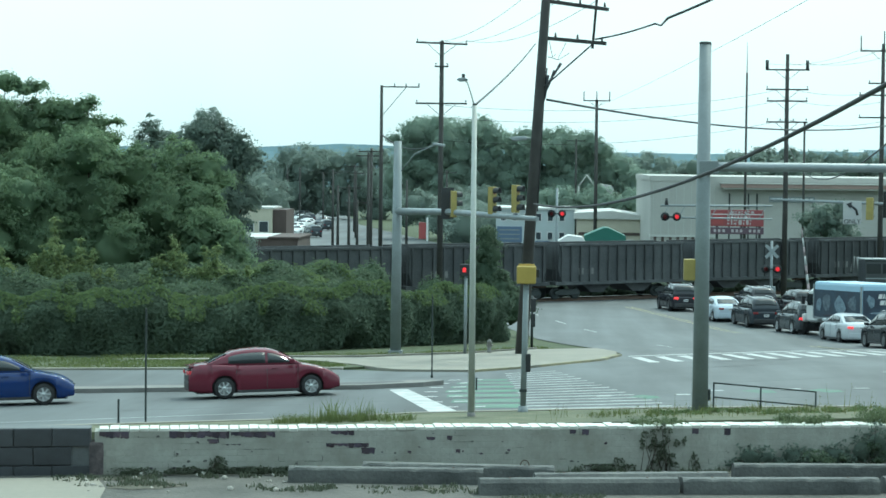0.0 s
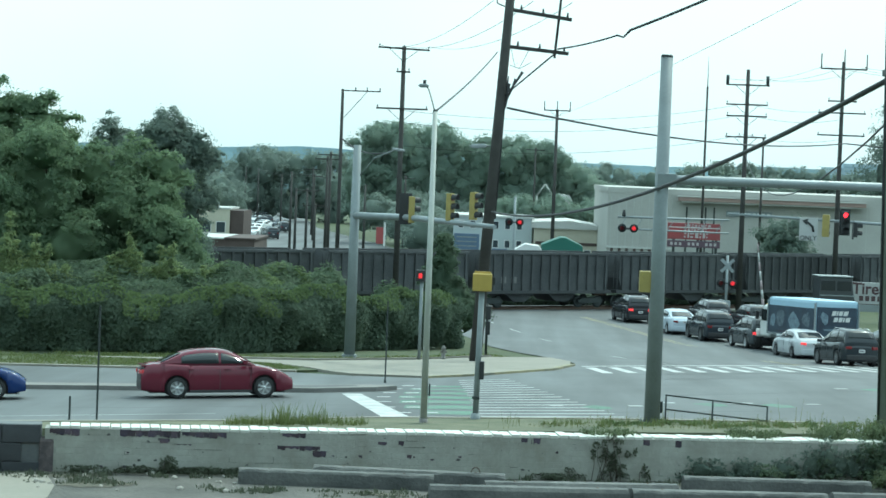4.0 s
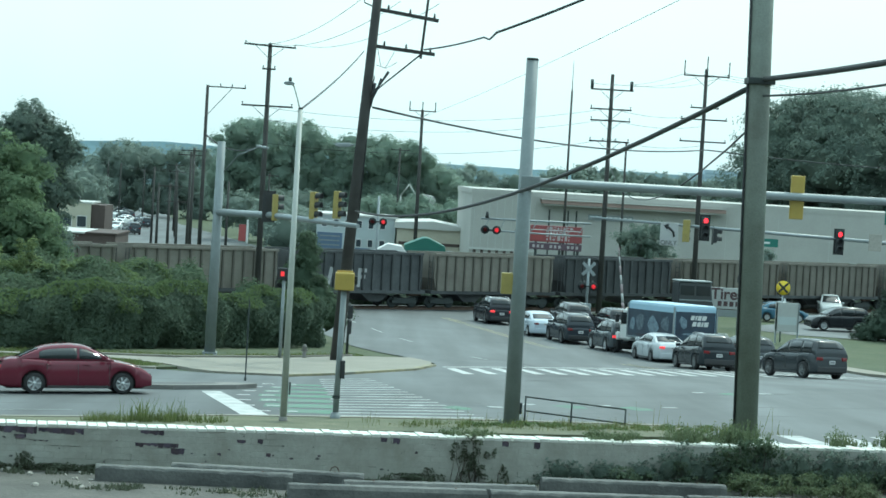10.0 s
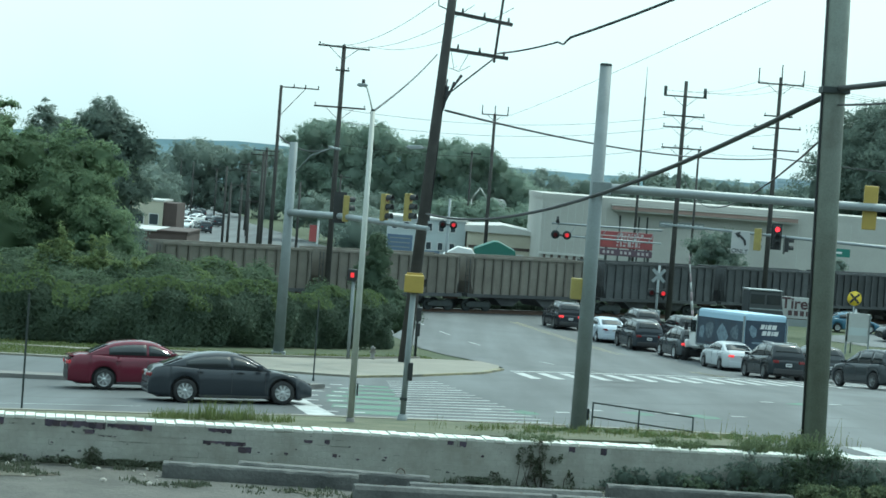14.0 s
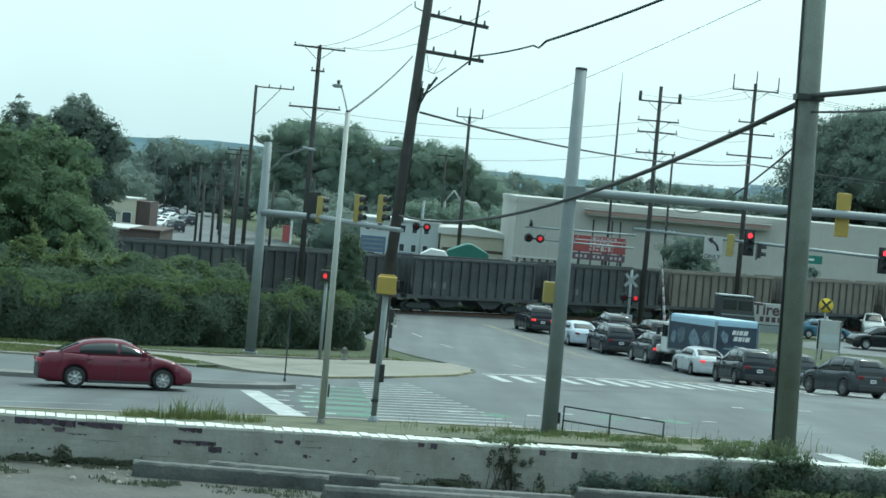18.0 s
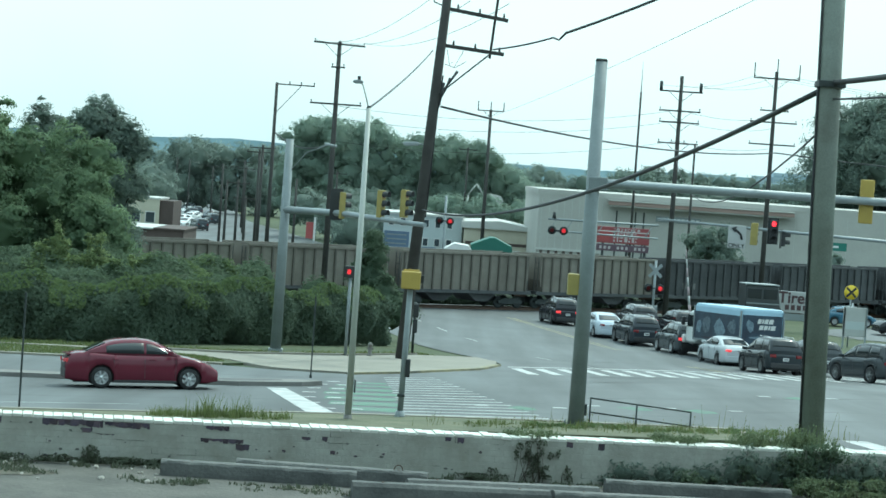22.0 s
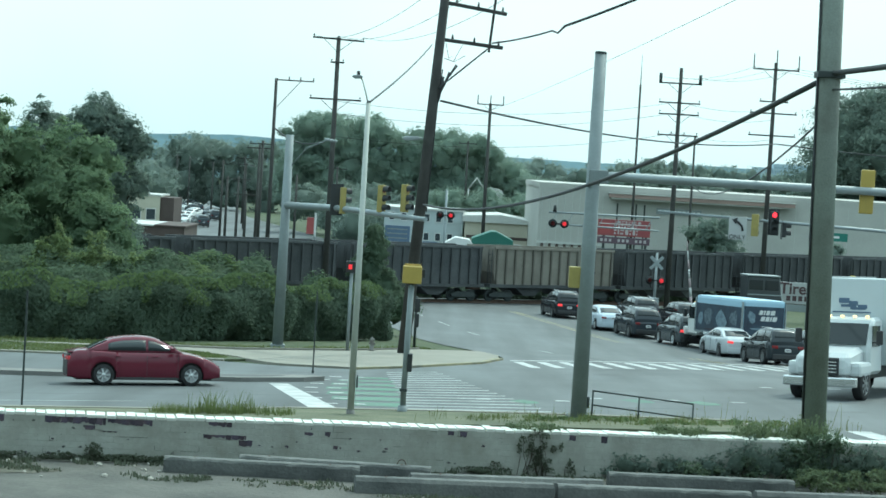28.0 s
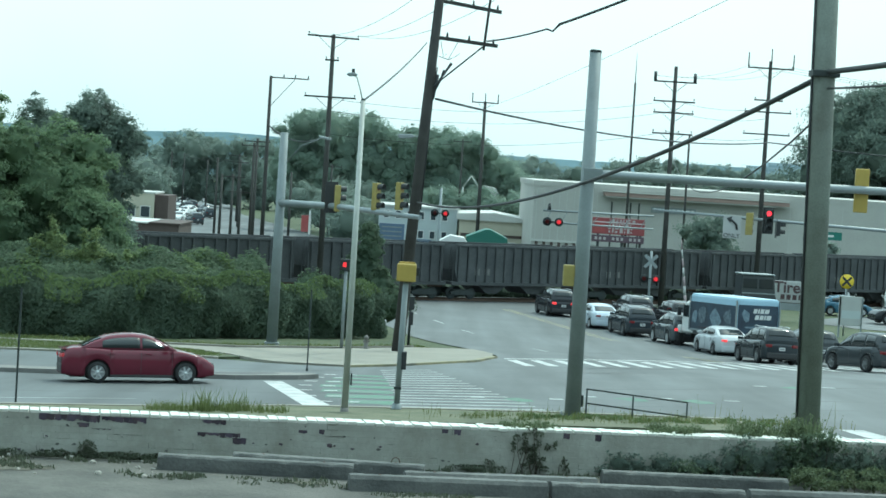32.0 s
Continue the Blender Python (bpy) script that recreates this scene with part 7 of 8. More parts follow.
banner = thing("shop_sign", pose(-12.8, 220, land(0, 220)), "tall red and white sign by the far road", "sign")
part("post", tube([(0, 0, -0.1), (0, 0, 4.3)], 0.06, 6), M["galvanised"], banner)
part("red_panel", box(-0.85, -0.1, -0.06, 0.06, 2.2, 3.9, 0.03), M["sign_red_bright"], banner)
part("white_edge", box(-0.08, 0.12, -0.07, 0.07, 2.0, 4.4, 0.02), M["sign_white"], banner)

PARK = "cars parked on the forecourt"
make_car("suv", (0.02, 0.022, 0.025), lane_pose(33.9, 154.2, 190, 0.06), "black pickup-like car parked by the shrub", "rim", "tail_dim", PARK)
make_car("suv", (0.42, 0.44, 0.44), lane_pose(38.0, 176, 262, 0.06), "white utility car parked on the forecourt", "rim", "tail_dim", PARK)
make_car("suv", (0.06, 0.065, 0.075), lane_pose(37.8, 183.5, 192, 0.06), "dark grey car parked on the forecourt", "rim", "tail_dim", PARK, rails=True)
make_car("saloon", (0.06, 0.13, 0.19), lane_pose(31.2, 162.5, 10, 0.06), "blue car parked beside the notice board", "rim", "tail_dim", PARK)
make_car("suv", (0.05, 0.045, 0.075), lane_pose(47.0, 196, 186, 0.06), "dark purple car glinting at the back of the forecourt", "rim", "tail_dim", PARK)
make_car("saloon", (0.5, 0.52, 0.52), lane_pose(33.6, 175, 70, 0.06), "silver car parked near the railway", "rim", "tail_dim", PARK)
camper = thing("van", lane_pose(22.2, 146, 6, 0.02), "dark parked van with a white roof line", "van", PARK)
dark_van = material("dark_van_paint", (0.04, 0.045, 0.05), 0.3, vary=0.1)
part("body", prism([(-1.35, 0.35), (1.15, 0.35), (1.4, 0.6), (1.35, 1.15), (1.05, 2.0), (0.9, 3.25), (-1.35, 3.25)], -0.95, 0.95, 0.07), dark_van, camper)
part("roof", box(-1.4, 0.95, -1.0, 1.0, 3.25, 3.35, 0.04), M["galvanised"], camper)
part("waist_line", box(-1.3, 1.1, -0.97, -0.94, 1.98, 2.06, 0.01), M["galvanised"], camper)
for sx in (-1, 1):
    part("side_window", box(-0.48, 0.48, -0.975, -0.945, 2.35, 3.0, 0.01), M["glass"], camper, m=pose(sx * 0.55 - 0.2, 0, 0))
hang_wheels(camper, [(x, sy * 0.88) for x in (-0.85, 0.85) for sy in (-1, 1)], 0.34, 0.2, M["rim"], 7)
far_cars = [make_car("saloon", (0.6, 0.62, 0.62), lane_pose(-41.5, 362, 250), "white car on the distant street", "rim", "tail_dim", "cars on the distant street")[0],
            make_car("suv", (0.05, 0.06, 0.07), lane_pose(-44, 380, 110), "dark car on the distant street", "rim", "tail_dim", "cars on the distant street")[0]]
for k, (x, y, h) in enumerate(((-36.5, 310, 250), (-33.5, 300, 110), (-39.5, 330, 250), (-45.5, 400, 110), (-43, 345, 250), (-49, 420, 250), (-40.5, 350, 250), (-39, 365, 250), (-47, 400, 250), (-36, 340, 110), (-52, 430, 250), (-56, 460, 110), (-62, 500, 250), (-70, 560, 250), (-66, 540, 110))):
    copy_thing(far_cars[k % 2], lane_pose(x, y, h))

# ---- hedges, trees, weeds ----
def tree(x, y, blobs, clump, leaf, per, label, mat="leaf_tree", trunk=0.25, seed=1, core=0.8, dense=1.0, name="tree", category="tree"):
    """Blobs are (dx, dy, z, rx, ry, rz) with z over the sea of the plan."""
    z0 = land(x, y) - 0.2
    t = thing(name, pose(x, y, z0), label, category)
    rng = random.Random(seed)
    low = min(b[2] - b[5] * 0.3 for b in blobs) - z0
    bm = bmesh.new()
    add_tube(bm, [(0, 0, 0), (0.1, 0, low * 0.5), (0, 0.1, max(low, 1.0))], [trunk, trunk * 0.8, trunk * 0.65], 10)
    for b in blobs:
        add_tube(bm, [(0, 0.1, max(low, 1.0) * 0.85), (b[0] * 0.5, b[1] * 0.5, (b[2] - z0 + low) / 2), (b[0], b[1], b[2] - z0 + b[5] * 0.4)], [trunk * 0.4, trunk * 0.2, 0.02], 6)
    bmesh.ops.recalc_face_normals(bm, faces=bm.faces)
    part("trunk", bm, M["bark"], t)
    foliage("crown", [(b[0], b[1], b[2] - z0, b[3], b[4], b[5]) for b in blobs], clump, leaf, per, M[mat], t, seed=seed, core=core, dense=dense)
    return t


def lobes(rng, r, h, z, n=9, spread=0.75):
    """Lobes of a crown of radius r and half-height h round z."""
    out = [(0, 0, z, r * 0.66, r * 0.66, h * 0.86)]
    for k in range(n):
        a = 2 * math.pi * k / n + rng.uniform(-0.4, 0.4)
        u = rng.uniform(-0.75, 0.85)
        d = r * spread * math.sqrt(max(0.05, 1 - u * u)) * rng.uniform(0.75, 1.1)
        s = r * rng.uniform(0.24, 0.46)
        out.append((d * math.cos(a), d * math.sin(a), z + u * h * 0.82, s, s, s * rng.uniform(0.75, 1.0)))
    return out


trng = random.Random(21)
# feathery boughs that reach out from the tallest tree
SPRAYS = [(1.1, 0.2, 13.9, 1.0, 0.9, 0.55), (2.2, 0, 13.6, 0.9, 0.8, 0.4), (2.9, 0, 13.75, 0.5, 0.5, 0.22), (3.2, 0.3, 12.5, 1.1, 0.9, 0.6), (4.4, 0, 12.4, 1.1, 0.8, 0.6), (5.2, 0, 12.75, 0.6, 0.5, 0.4), (5.7, 0, 12.95, 0.35, 0.35, 0.2), (5.4, 0, 11.7, 1.1, 0.8, 0.6), (6.3, 0, 11.9, 0.5, 0.5, 0.3), (6.9, 0, 11.95, 0.3, 0.3, 0.15), (4.4, 0.3, 11.0, 1.7, 1.2, 1.1), (2.4, 0.3, 11.6, 1.8, 1.2, 1.3), (6.0, 0.4, 10.8, 1.3, 1.0, 0.9)]
for x, y, top, r, h, mat, label, more in (
        (-29.9, 112, 14.3, 3.2, 5.6, "leaf_tree", "tall feathery dark green tree above the hedge", SPRAYS),
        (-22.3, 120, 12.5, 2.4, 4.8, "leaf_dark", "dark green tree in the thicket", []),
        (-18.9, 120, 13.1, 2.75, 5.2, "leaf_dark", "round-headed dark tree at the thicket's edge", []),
        (-23.4, 108.5, 11.9, 4.2, 5.2, "leaf_tree", "dense spreading green tree behind the hedge", []),
        (-28.8, 106, 10.8, 4.3, 4.6, "leaf_tree", "dense broad tree behind the hedge", []),
        (-18.9, 110, 11.2, 2.9, 5.2, "leaf_tree", "tall bushy green tree over the brick shed", []),
        (-17.3, 107.5, 8.0, 1.8, 3.4, "leaf_tree", "bushy green tree beside the brick shed", []),
        (-26.6, 110.5, 11.6, 3.0, 4.8, "leaf_tree", "leaning green tree in the thicket", []),
        (-37.5, 110, 15.0, 5.0, 6.0, "leaf_tree", "tall dark tree in the thicket", [])):
    far = y > 115
    tree(x, y, lobes(trng, r, h, top - h, 20) + more, 0.36 if far else 0.42, 0.085 if far else 0.08, 60 if far else 68, label, mat, 0.26, trng.randrange(999), core=0.72, dense=1.4 if far else 1.2 if x > -27 else 0.9 if x > -35 else 0.2)


def sapling(x, y, top, r, label, seed, shoots=13):
    """A low bush of slender shoots that stand up out of it, each set with leaves."""
    rng = random.Random(seed)
    z0 = land(x, y) - 0.2
    t = thing("tree", pose(x, y, z0), label, "sapling")
    bm = bmesh.new()
    blobs = [(0, 0, 1.7, r * 0.9, r * 0.7, 1.1), (r * 0.5, 0, 1.3, r * 0.7, r * 0.6, 0.9), (-r * 0.6, 0, 1.4, r * 0.7, r * 0.6, 0.9)]
    for k in range(shoots):
        a, out = rng.uniform(0, 6.3), rng.uniform(0.1, 1.0) * r
        tip = (top - z0) * rng.uniform(0.6, 1.0) * (1 - 0.25 * out / r)
        base, head = Vector((0.2 * math.cos(a), 0.2 * math.sin(a), 0)), Vector((out * math.cos(a), out * math.sin(a) * 0.6, tip))
        add_tube(bm, [base, base.lerp(head, 0.5) + Vector((0, 0, 0.2)), head], [0.035, 0.02, 0.006], 5)
        for f in (0.5, 0.62, 0.73, 0.83, 0.91, 0.98):
            q = base.lerp(head, f)
            w = 0.4 * (1.2 - f)
            blobs.append((q.x, q.y, q.z, w, w, 0.3))
    bmesh.ops.recalc_face_normals(bm, faces=bm.faces)
    part("trunk", bm, M["bark"], t)
    foliage("crown", blobs, 0.2, 0.06, 34, M["leaf_shoot"], t, seed=seed, core=0.4, dense=1.2)
    return t


for x, y, top, r in ((-23.0, 98, 7.2, 1.2), (-21.6, 98, 5.9, 1.1), (-20.6, 98.3, 5.2, 0.9), (-25.5, 97.5, 5.4, 1.2), (-17.3, 98.6, 6.2, 1.1), (-15.9, 99, 6.0, 1.2), (-18.2, 98.6, 5.2, 0.9), (-14.6, 100, 5.1, 1.0)):
    sapling(x, y, top + 0.5, r, "pale green sapling with upright shoots over the hedge", trng.randrange(999))

hedge = thing("hedge", pose(0, 0, 0), "long vine-covered hedge thick with dark leaves", "hedge")
BASE = [(-60, 97), (-40, 92.6), (-20.9, 90.2), (-11.6, 92.9), (-7.1, 98.2), (-1.9, 105.2)]


SPANS = np.cumsum([0.0] + [math.dist(a, b) for a, b in zip(BASE, BASE[1:])])
DENSE = np.linspace(0, SPANS[-1], 240)
BASE_X, BASE_Y = (np.interp(DENSE, SPANS, [p[k] for p in BASE]) for k in (0, 1))
SMOOTH = np.ones(15) / 15
BASE_X, BASE_Y = (np.convolve(np.pad(v, 7, "reflect", reflect_type="odd"), SMOOTH, "valid") for v in (BASE_X, BASE_Y))
OUT_X, OUT_Y = np.gradient(BASE_Y), -np.gradient(BASE_X)
OUT_N = np.hypot(OUT_X, OUT_Y)


def swell(seed, low, high, n=16):
    """A smooth random field over two lengths, about -1 to 1."""
    rng = np.random.default_rng(seed)
    f, a, p = np.exp(rng.uniform(math.log(low), math.log(high), n)), rng.uniform(0, 2 * math.pi, n), rng.uniform(0, 6.3, n)
    w = (low / f) ** 0.5
    w /= math.sqrt((w * w).sum()) * 0.9
    return lambda u, v: (w[:, None] * np.sin(f[:, None] * (np.cos(a)[:, None] * u + np.sin(a)[:, None] * v) + p[:, None])).sum(0)


CREST, FOLDS, MOUNDS = swell(1, 0.5, 4.0), swell(2, 1.2, 7.0), swell(3, 0.55, 3.5)


def vine_front(s, v, out):
    """The hanging face of the hedge: s along its foot, v from foot to crest."""
    x, y, ox, oy = (np.interp(s, DENSE, k) for k in (BASE_X, BASE_Y, OUT_X / OUT_N, OUT_Y / OUT_N))
    z0 = np.array([land(a, b) for a, b in zip(x, y)])
    high = 2.25 + 0.2 * CREST(s, 0 * s)
    d = -0.45 + 0.3 * FOLDS(s, v * 2.3) + 0.3 * np.sin(np.clip(v, 0, 1) * 2.6) - 0.9 * np.clip(v - 0.85, 0, 1) * 3 + out
    return np.stack([x + ox * d, y + oy * d, z0 + v * high + 0.25 * out], 1)


def vine_top(s, back, out):
    """The mounds behind the crest, rising away from the road."""
    x, y, ox, oy = (np.interp(s, DENSE, k) for k in (BASE_X, BASE_Y, OUT_X / OUT_N, OUT_Y / OUT_N))
    z0 = np.array([land(a, b) for a, b in zip(x, y)])
    bump = MOUNDS(s, back)
    rise = 2.1 + 0.085 * np.clip(back, 0, 9) - 0.8 * np.exp(-((back - 1.4) / 0.8) ** 2) + 0.4 * bump * np.clip(back / 2, 0.2, 1) - 0.5 * np.clip(-bump, 0, 1) * np.clip(back / 3, 0, 1)
    return np.stack([x - ox * (back + 0.6), y - oy * (back + 0.6), z0 + rise + out], 1)


def vines(name, surface, patches, size, mat, label, seed, thick=0.3, backed=True):
    """Leaves strewn over patches of a folded surface, (from, to, low, high, count) each; backed: a leafy sheet lies close behind them."""
    rng = np.random.default_rng(seed)
    u = np.concatenate([rng.uniform(p[0], p[1], p[4]) for p in patches])
    v = np.concatenate([rng.uniform(p[2], p[3], p[4]) for p in patches])
    count, us, vs = len(u), patches[0][:2], patches[0][2:4]
    c = surface(u, v, thick * rng.random(count) ** 1.5)
    s = size * rng.uniform(0.5, 1.4, count)[:, None]
    n = (c - surface(u, v, np.full(count, -0.5))) + rng.normal(size=(count, 3)) * 0.28
    n /= np.linalg.norm(n, axis=1)[:, None]
    a = np.cross(n, rng.normal(size=(count, 3)))
    a /= np.linalg.norm(a, axis=1)[:, None]
    b = np.cross(n, a)
    verts = np.stack([c - a * s, c + b * s * 0.6 + n * s * 0.25, c + a * s, c - b * s * 0.6 + n * s * 0.25], 1).reshape(-1, 3)
    k = np.arange(count)[:, None] * 4
    faces = (np.concatenate([k + [0, 1, 2], k + [0, 2, 3]])).tolist()
    nu, nv = int((us[1] - us[0]) / 0.22), 16 if vs[1] < 3 else 40
    gu, gv = np.meshgrid(np.linspace(*us, nu), np.linspace(*vs, nv), indexing="ij")
    sheet = surface(gu.ravel(), gv.ravel(), np.full(gu.size, -0.06)) + rng.normal(size=(gu.size, 3)) * size * 0.4
    at = len(verts) + np.arange(nu * nv).reshape(nu, nv)
    if backed:
        faces += np.stack([at[:-1, :-1], at[1:, :-1], at[1:, 1:], at[:-1, 1:]], -1).reshape(-1, 4).tolist()
    me = bpy.data.meshes.new(name)
    me.from_pydata(np.concatenate([verts, sheet] if backed else [verts]).tolist(), [], faces)
    me.materials.append(M[mat])
    ob = tagged(new(name, me), label, kind="stuff")
    ob.parent = hedge
    return ob


END = float(SPANS[-1])
vines("front_vines", vine_front, [(18.0, END, 0.0, 1.12, 62000)], 0.075, "leaf_curtain", "vine leaves hanging as a curtain, toned for its shaded face", 5)
vines("upper_vines", vine_top, [(20.0, END - 0.5, 0.0, 12.0, 60000)], 0.09, "leaf_hedge", "mounded vines on top", 6, 0.35)
spray = random.Random(12)
# the crest's sunlit edge is put in as a band of paler shoots
trails, crowns = [], []
u = 24.0
while u < END - 1.0:
    w, d = spray.uniform(0.3, 1.1), spray.choice([0.12, 0.14, 0.18, 0.26, 0.45])
    trails.append((u, u + w, 1.1 - d, 1.14, int(900 * w * d) + 170))
    u += w * spray.uniform(0.6, 1.15)
for k in range(26):
    u, back, w = spray.uniform(34.0, END - 2.0), spray.uniform(0.3, 9.0), spray.uniform(0.6, 1.8)
    crowns.append((u, u + w, back, back + w, int(200 * w * w) + 60))
vines("pale_trail", vine_front, trails, 0.075, "leaf_light", "paler shoots trailing over the crest, coloured as its sunlit edge", 7, 0.4, False)
vines("pale_growth", vine_top, crowns, 0.085, "leaf_light", "paler shoots on the mounds", 8, 0.5, False)
tree(-3.3, 110.5, [(0, 0, 5.9, 0.5, 0.5, 0.9), (0.1, 0, 5.2, 0.7, 0.7, 0.9), (-0.2, 0, 4.2, 0.95, 0.9, 1.1), (0.5, 0, 3.4, 0.9, 0.9, 1.0), (1.2, 0, 2.6, 1.1, 0.9, 1.0)], 0.26, 0.07, 45, "stump smothered in pale vine leaves", "leaf_hedge", 0.2, 8, category="vines")

# woods beyond
tree(58, 250, lobes(random.Random(5), 14, 11, 11.5, 26) + [(-13, 0, 10, 4.5, 4.5, 5.5), (-9.5, 0, 14.5, 4.5, 4.5, 5.5), (-15, 0, 6, 3, 3, 4)], 1.0, 0.17, 40, "huge dark tree rising behind the forecourt", "leaf_dark", 0.6, 5, core=0.66, dense=1.7)
tree(80, 255, lobes(random.Random(6), 13, 11, 11.0, 16), 1.3, 0.24, 36, "huge dark tree in the far grove", "leaf_dark", 0.6, 6, core=0.82, dense=0.7)
tree(36.6, 145, [(0, 0, 1.6, 2.2, 1.9, 1.7), (0.2, 0, 3.6, 1.7, 1.6, 2.0), (0.3, 0, 5.6, 1.2, 1.1, 1.8), (0.4, 0, 7.0, 0.6, 0.6, 1.2), (-1.9, -0.3, 1.3, 1.2, 1.1, 1.0), (-2.8, -0.3, 0.9, 0.8, 0.8, 0.6)], 0.3, 0.08, 50, "dark conical evergreen shrub on the verge", "leaf_shrub", 0.15, 7, category="shrub")
tree(39.8, 146, [(0, 0, 1.6, 2.4, 1.8, 1.8), (0.5, 0, 3.6, 1.9, 1.6, 2.2), (1.8, 0, 4.6, 1.6, 1.2, 1.8)], 0.34, 0.085, 40, "dark evergreen shrub on the verge", "leaf_shrub", 0.15, 9, category="shrub")
tree(23.8, 186, lobes(random.Random(8), 2.9, 2.2, 4.5, 16), 0.5, 0.1, 34, "dusty grey-green tree in front of the white building", "leaf_dark", 0.2, 11, core=0.55, dense=0.8)
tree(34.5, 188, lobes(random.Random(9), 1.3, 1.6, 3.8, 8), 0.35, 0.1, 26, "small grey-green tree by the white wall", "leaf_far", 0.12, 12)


def woods(name, spots, clump, leaf, per, mat, label, seed, core=0.85, dense=1.0):
    ob = foliage(name, spots, clump, leaf, per, M[mat], None, label, seed, core, dense, 0.35)
    return tagged(ob, label, "woods", kind="stuff")


wr = random.Random(14)


def thicket(spots, x0, x1, step, y, top, deep, small, big):
    """Crowns of many sizes in a belt: top(x) gives its outline, deep how far down it is filled."""
    x = x0
    while x < x1:
        t = top(x) + wr.uniform(-0.3, 0.12) * big
        r = wr.uniform(small, big)
        spots.append((x, y + wr.uniform(-2, 2) * big, t - r, r, r, r * wr.uniform(0.8, 1.15)))
        z = t - r
        while z > top(x) - deep:
            r = wr.uniform(small, big)
            z -= r * wr.uniform(0.7, 1.1)
            spots.append((x + wr.uniform(-1, 1) * big, y - wr.uniform(0, 2) * big, z, r, r, r * wr.uniform(0.7, 1.2)))
        x += step * wr.uniform(0.6, 1.4)


CROWNS = [(-21, 13.4), (-20.4, 14.8), (-19, 16.6), (-16.7, 16.9), (-14.3, 16.2), (-12.3, 15.2), (-9.9, 17.0), (-8.3, 15.4), (-7, 14.5), (-4, 14.9), (2.3, 15.0), (4.7, 14.9), (6.7, 13.6), (8.4, 12.3), (9.4, 11.0), (13, 9.5)]
mid = []
thicket(mid, -20.5, 12, 0.9, 300, lambda x: along_line(CROWNS, x), 12, 1.0, 2.2)
thicket(mid, -1.5, 11, 0.9, 280, lambda x: 6.9 + 0.5 * math.sin(x * 1.3), 6, 0.8, 1.5)
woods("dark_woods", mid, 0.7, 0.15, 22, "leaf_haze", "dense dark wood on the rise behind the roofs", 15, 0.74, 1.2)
STREET = [(-130, 12.0), (-64, 11.0), (-61, 8.0), (-58, 10.4), (-53, 12.9), (-50, 13.6), (-46, 12.8), (-42, 12.6), (-35, 12.5), (-29, 12.2), (-13, 12.0)]
back = []
for x0, x1 in ((-76, -59), (-53.5, -13)):
    thicket(back, x0, x1, 1.7, 430, lambda x: along_line(STREET, x), 12 if x0 < -60 else 11, 1.6, 3.0)
thicket(back, -150, -95, 4.0, 880, lambda x: 12.0 + 1.2 * math.sin(x * 0.13), 14, 2.5, 5.5)
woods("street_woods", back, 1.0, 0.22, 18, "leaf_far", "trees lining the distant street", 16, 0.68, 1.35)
side = []
for x, y, t in ((-40, 300, 6.5), (-44, 330, 8), (-12, 250, 5.5), (-17, 270, 6.5), (-20, 300, 7.5), (-24, 330, 8), (-9, 235, 5), (-29, 360, 8.5), (-50, 350, 8), (-57, 400, 9), (-11.5, 262, 6.2), (-13, 280, 6.8), (-16, 305, 7.2), (-21, 330, 8), (-25, 350, 8.3), (-8, 245, 5.2), (-10, 290, 7), (-5, 262, 6)):
    side.append((x, y, t - 2.2, 2.4, 2.4, 2.2))
    side.append((x + 1.5, y + 2, t - 3.4, 2.2, 2.2, 2.4))
    side.append((x - 1.2, y + 1, t - 2.9, 1.8, 1.8, 1.7))
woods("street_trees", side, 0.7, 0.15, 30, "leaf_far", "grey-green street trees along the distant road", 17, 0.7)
BELT = [(4, 11.5), (15, 12.7), (22, 13.8), (29, 12.5), (38, 12.9), (49, 15.6), (55, 15.5), (62, 14.4), (72, 14.1), (80, 14.1), (150, 15.5)]
right = []
thicket(right, 4, 150, 2.4, 520, lambda x: along_line(BELT, x) - 0.6, 9, 1.6, 3.6)
for x, t in ((27, 10.6), (29, 11.2), (31, 11.3), (34, 10.8), (36, 10.2), (38, 9.8), (11, 8.6), (13, 9.1), (15, 9.2)):
    right.append((x, 300, t - 2.2, 2.2, 2.2, 2.1))
    right.append((x + 1, 300, t - 5, 2.8, 2.6, 3.2))
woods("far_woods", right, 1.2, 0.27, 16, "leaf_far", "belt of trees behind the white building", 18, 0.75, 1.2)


def hills(spots, seed):
    """Long low ridges with a tufted skyline: (y, base height, swell, phase)."""
    rng = np.random.default_rng(seed)
    bm = bmesh.new()
    for y, high, swing, phase in spots:
        n = 900
        x = np.linspace(-0.62, 0.62, n) * y
        z = high + swing * np.sin(x / y * 22 + phase) + 0.5 * swing * np.sin(x / y * 61 + 2 * phase) + np.convolve(rng.uniform(-1, 1, n + 6), np.ones(7) / 7, "valid") * 0.0005 * y
        foot = [bm.verts.new((a, y, -30)) for a in x]
        crest = [bm.verts.new((a, y + 40, b)) for a, b in zip(x, z)]
        rear = [bm.verts.new((a, y + 200, -30)) for a in x]
        for k in range(n - 1):
            bm.faces.new((foot[k], foot[k + 1], crest[k + 1], crest[k]))
            bm.faces.new((crest[k], crest[k + 1], rear[k + 1], rear[k]))
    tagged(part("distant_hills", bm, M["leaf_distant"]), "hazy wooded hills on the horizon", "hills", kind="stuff")


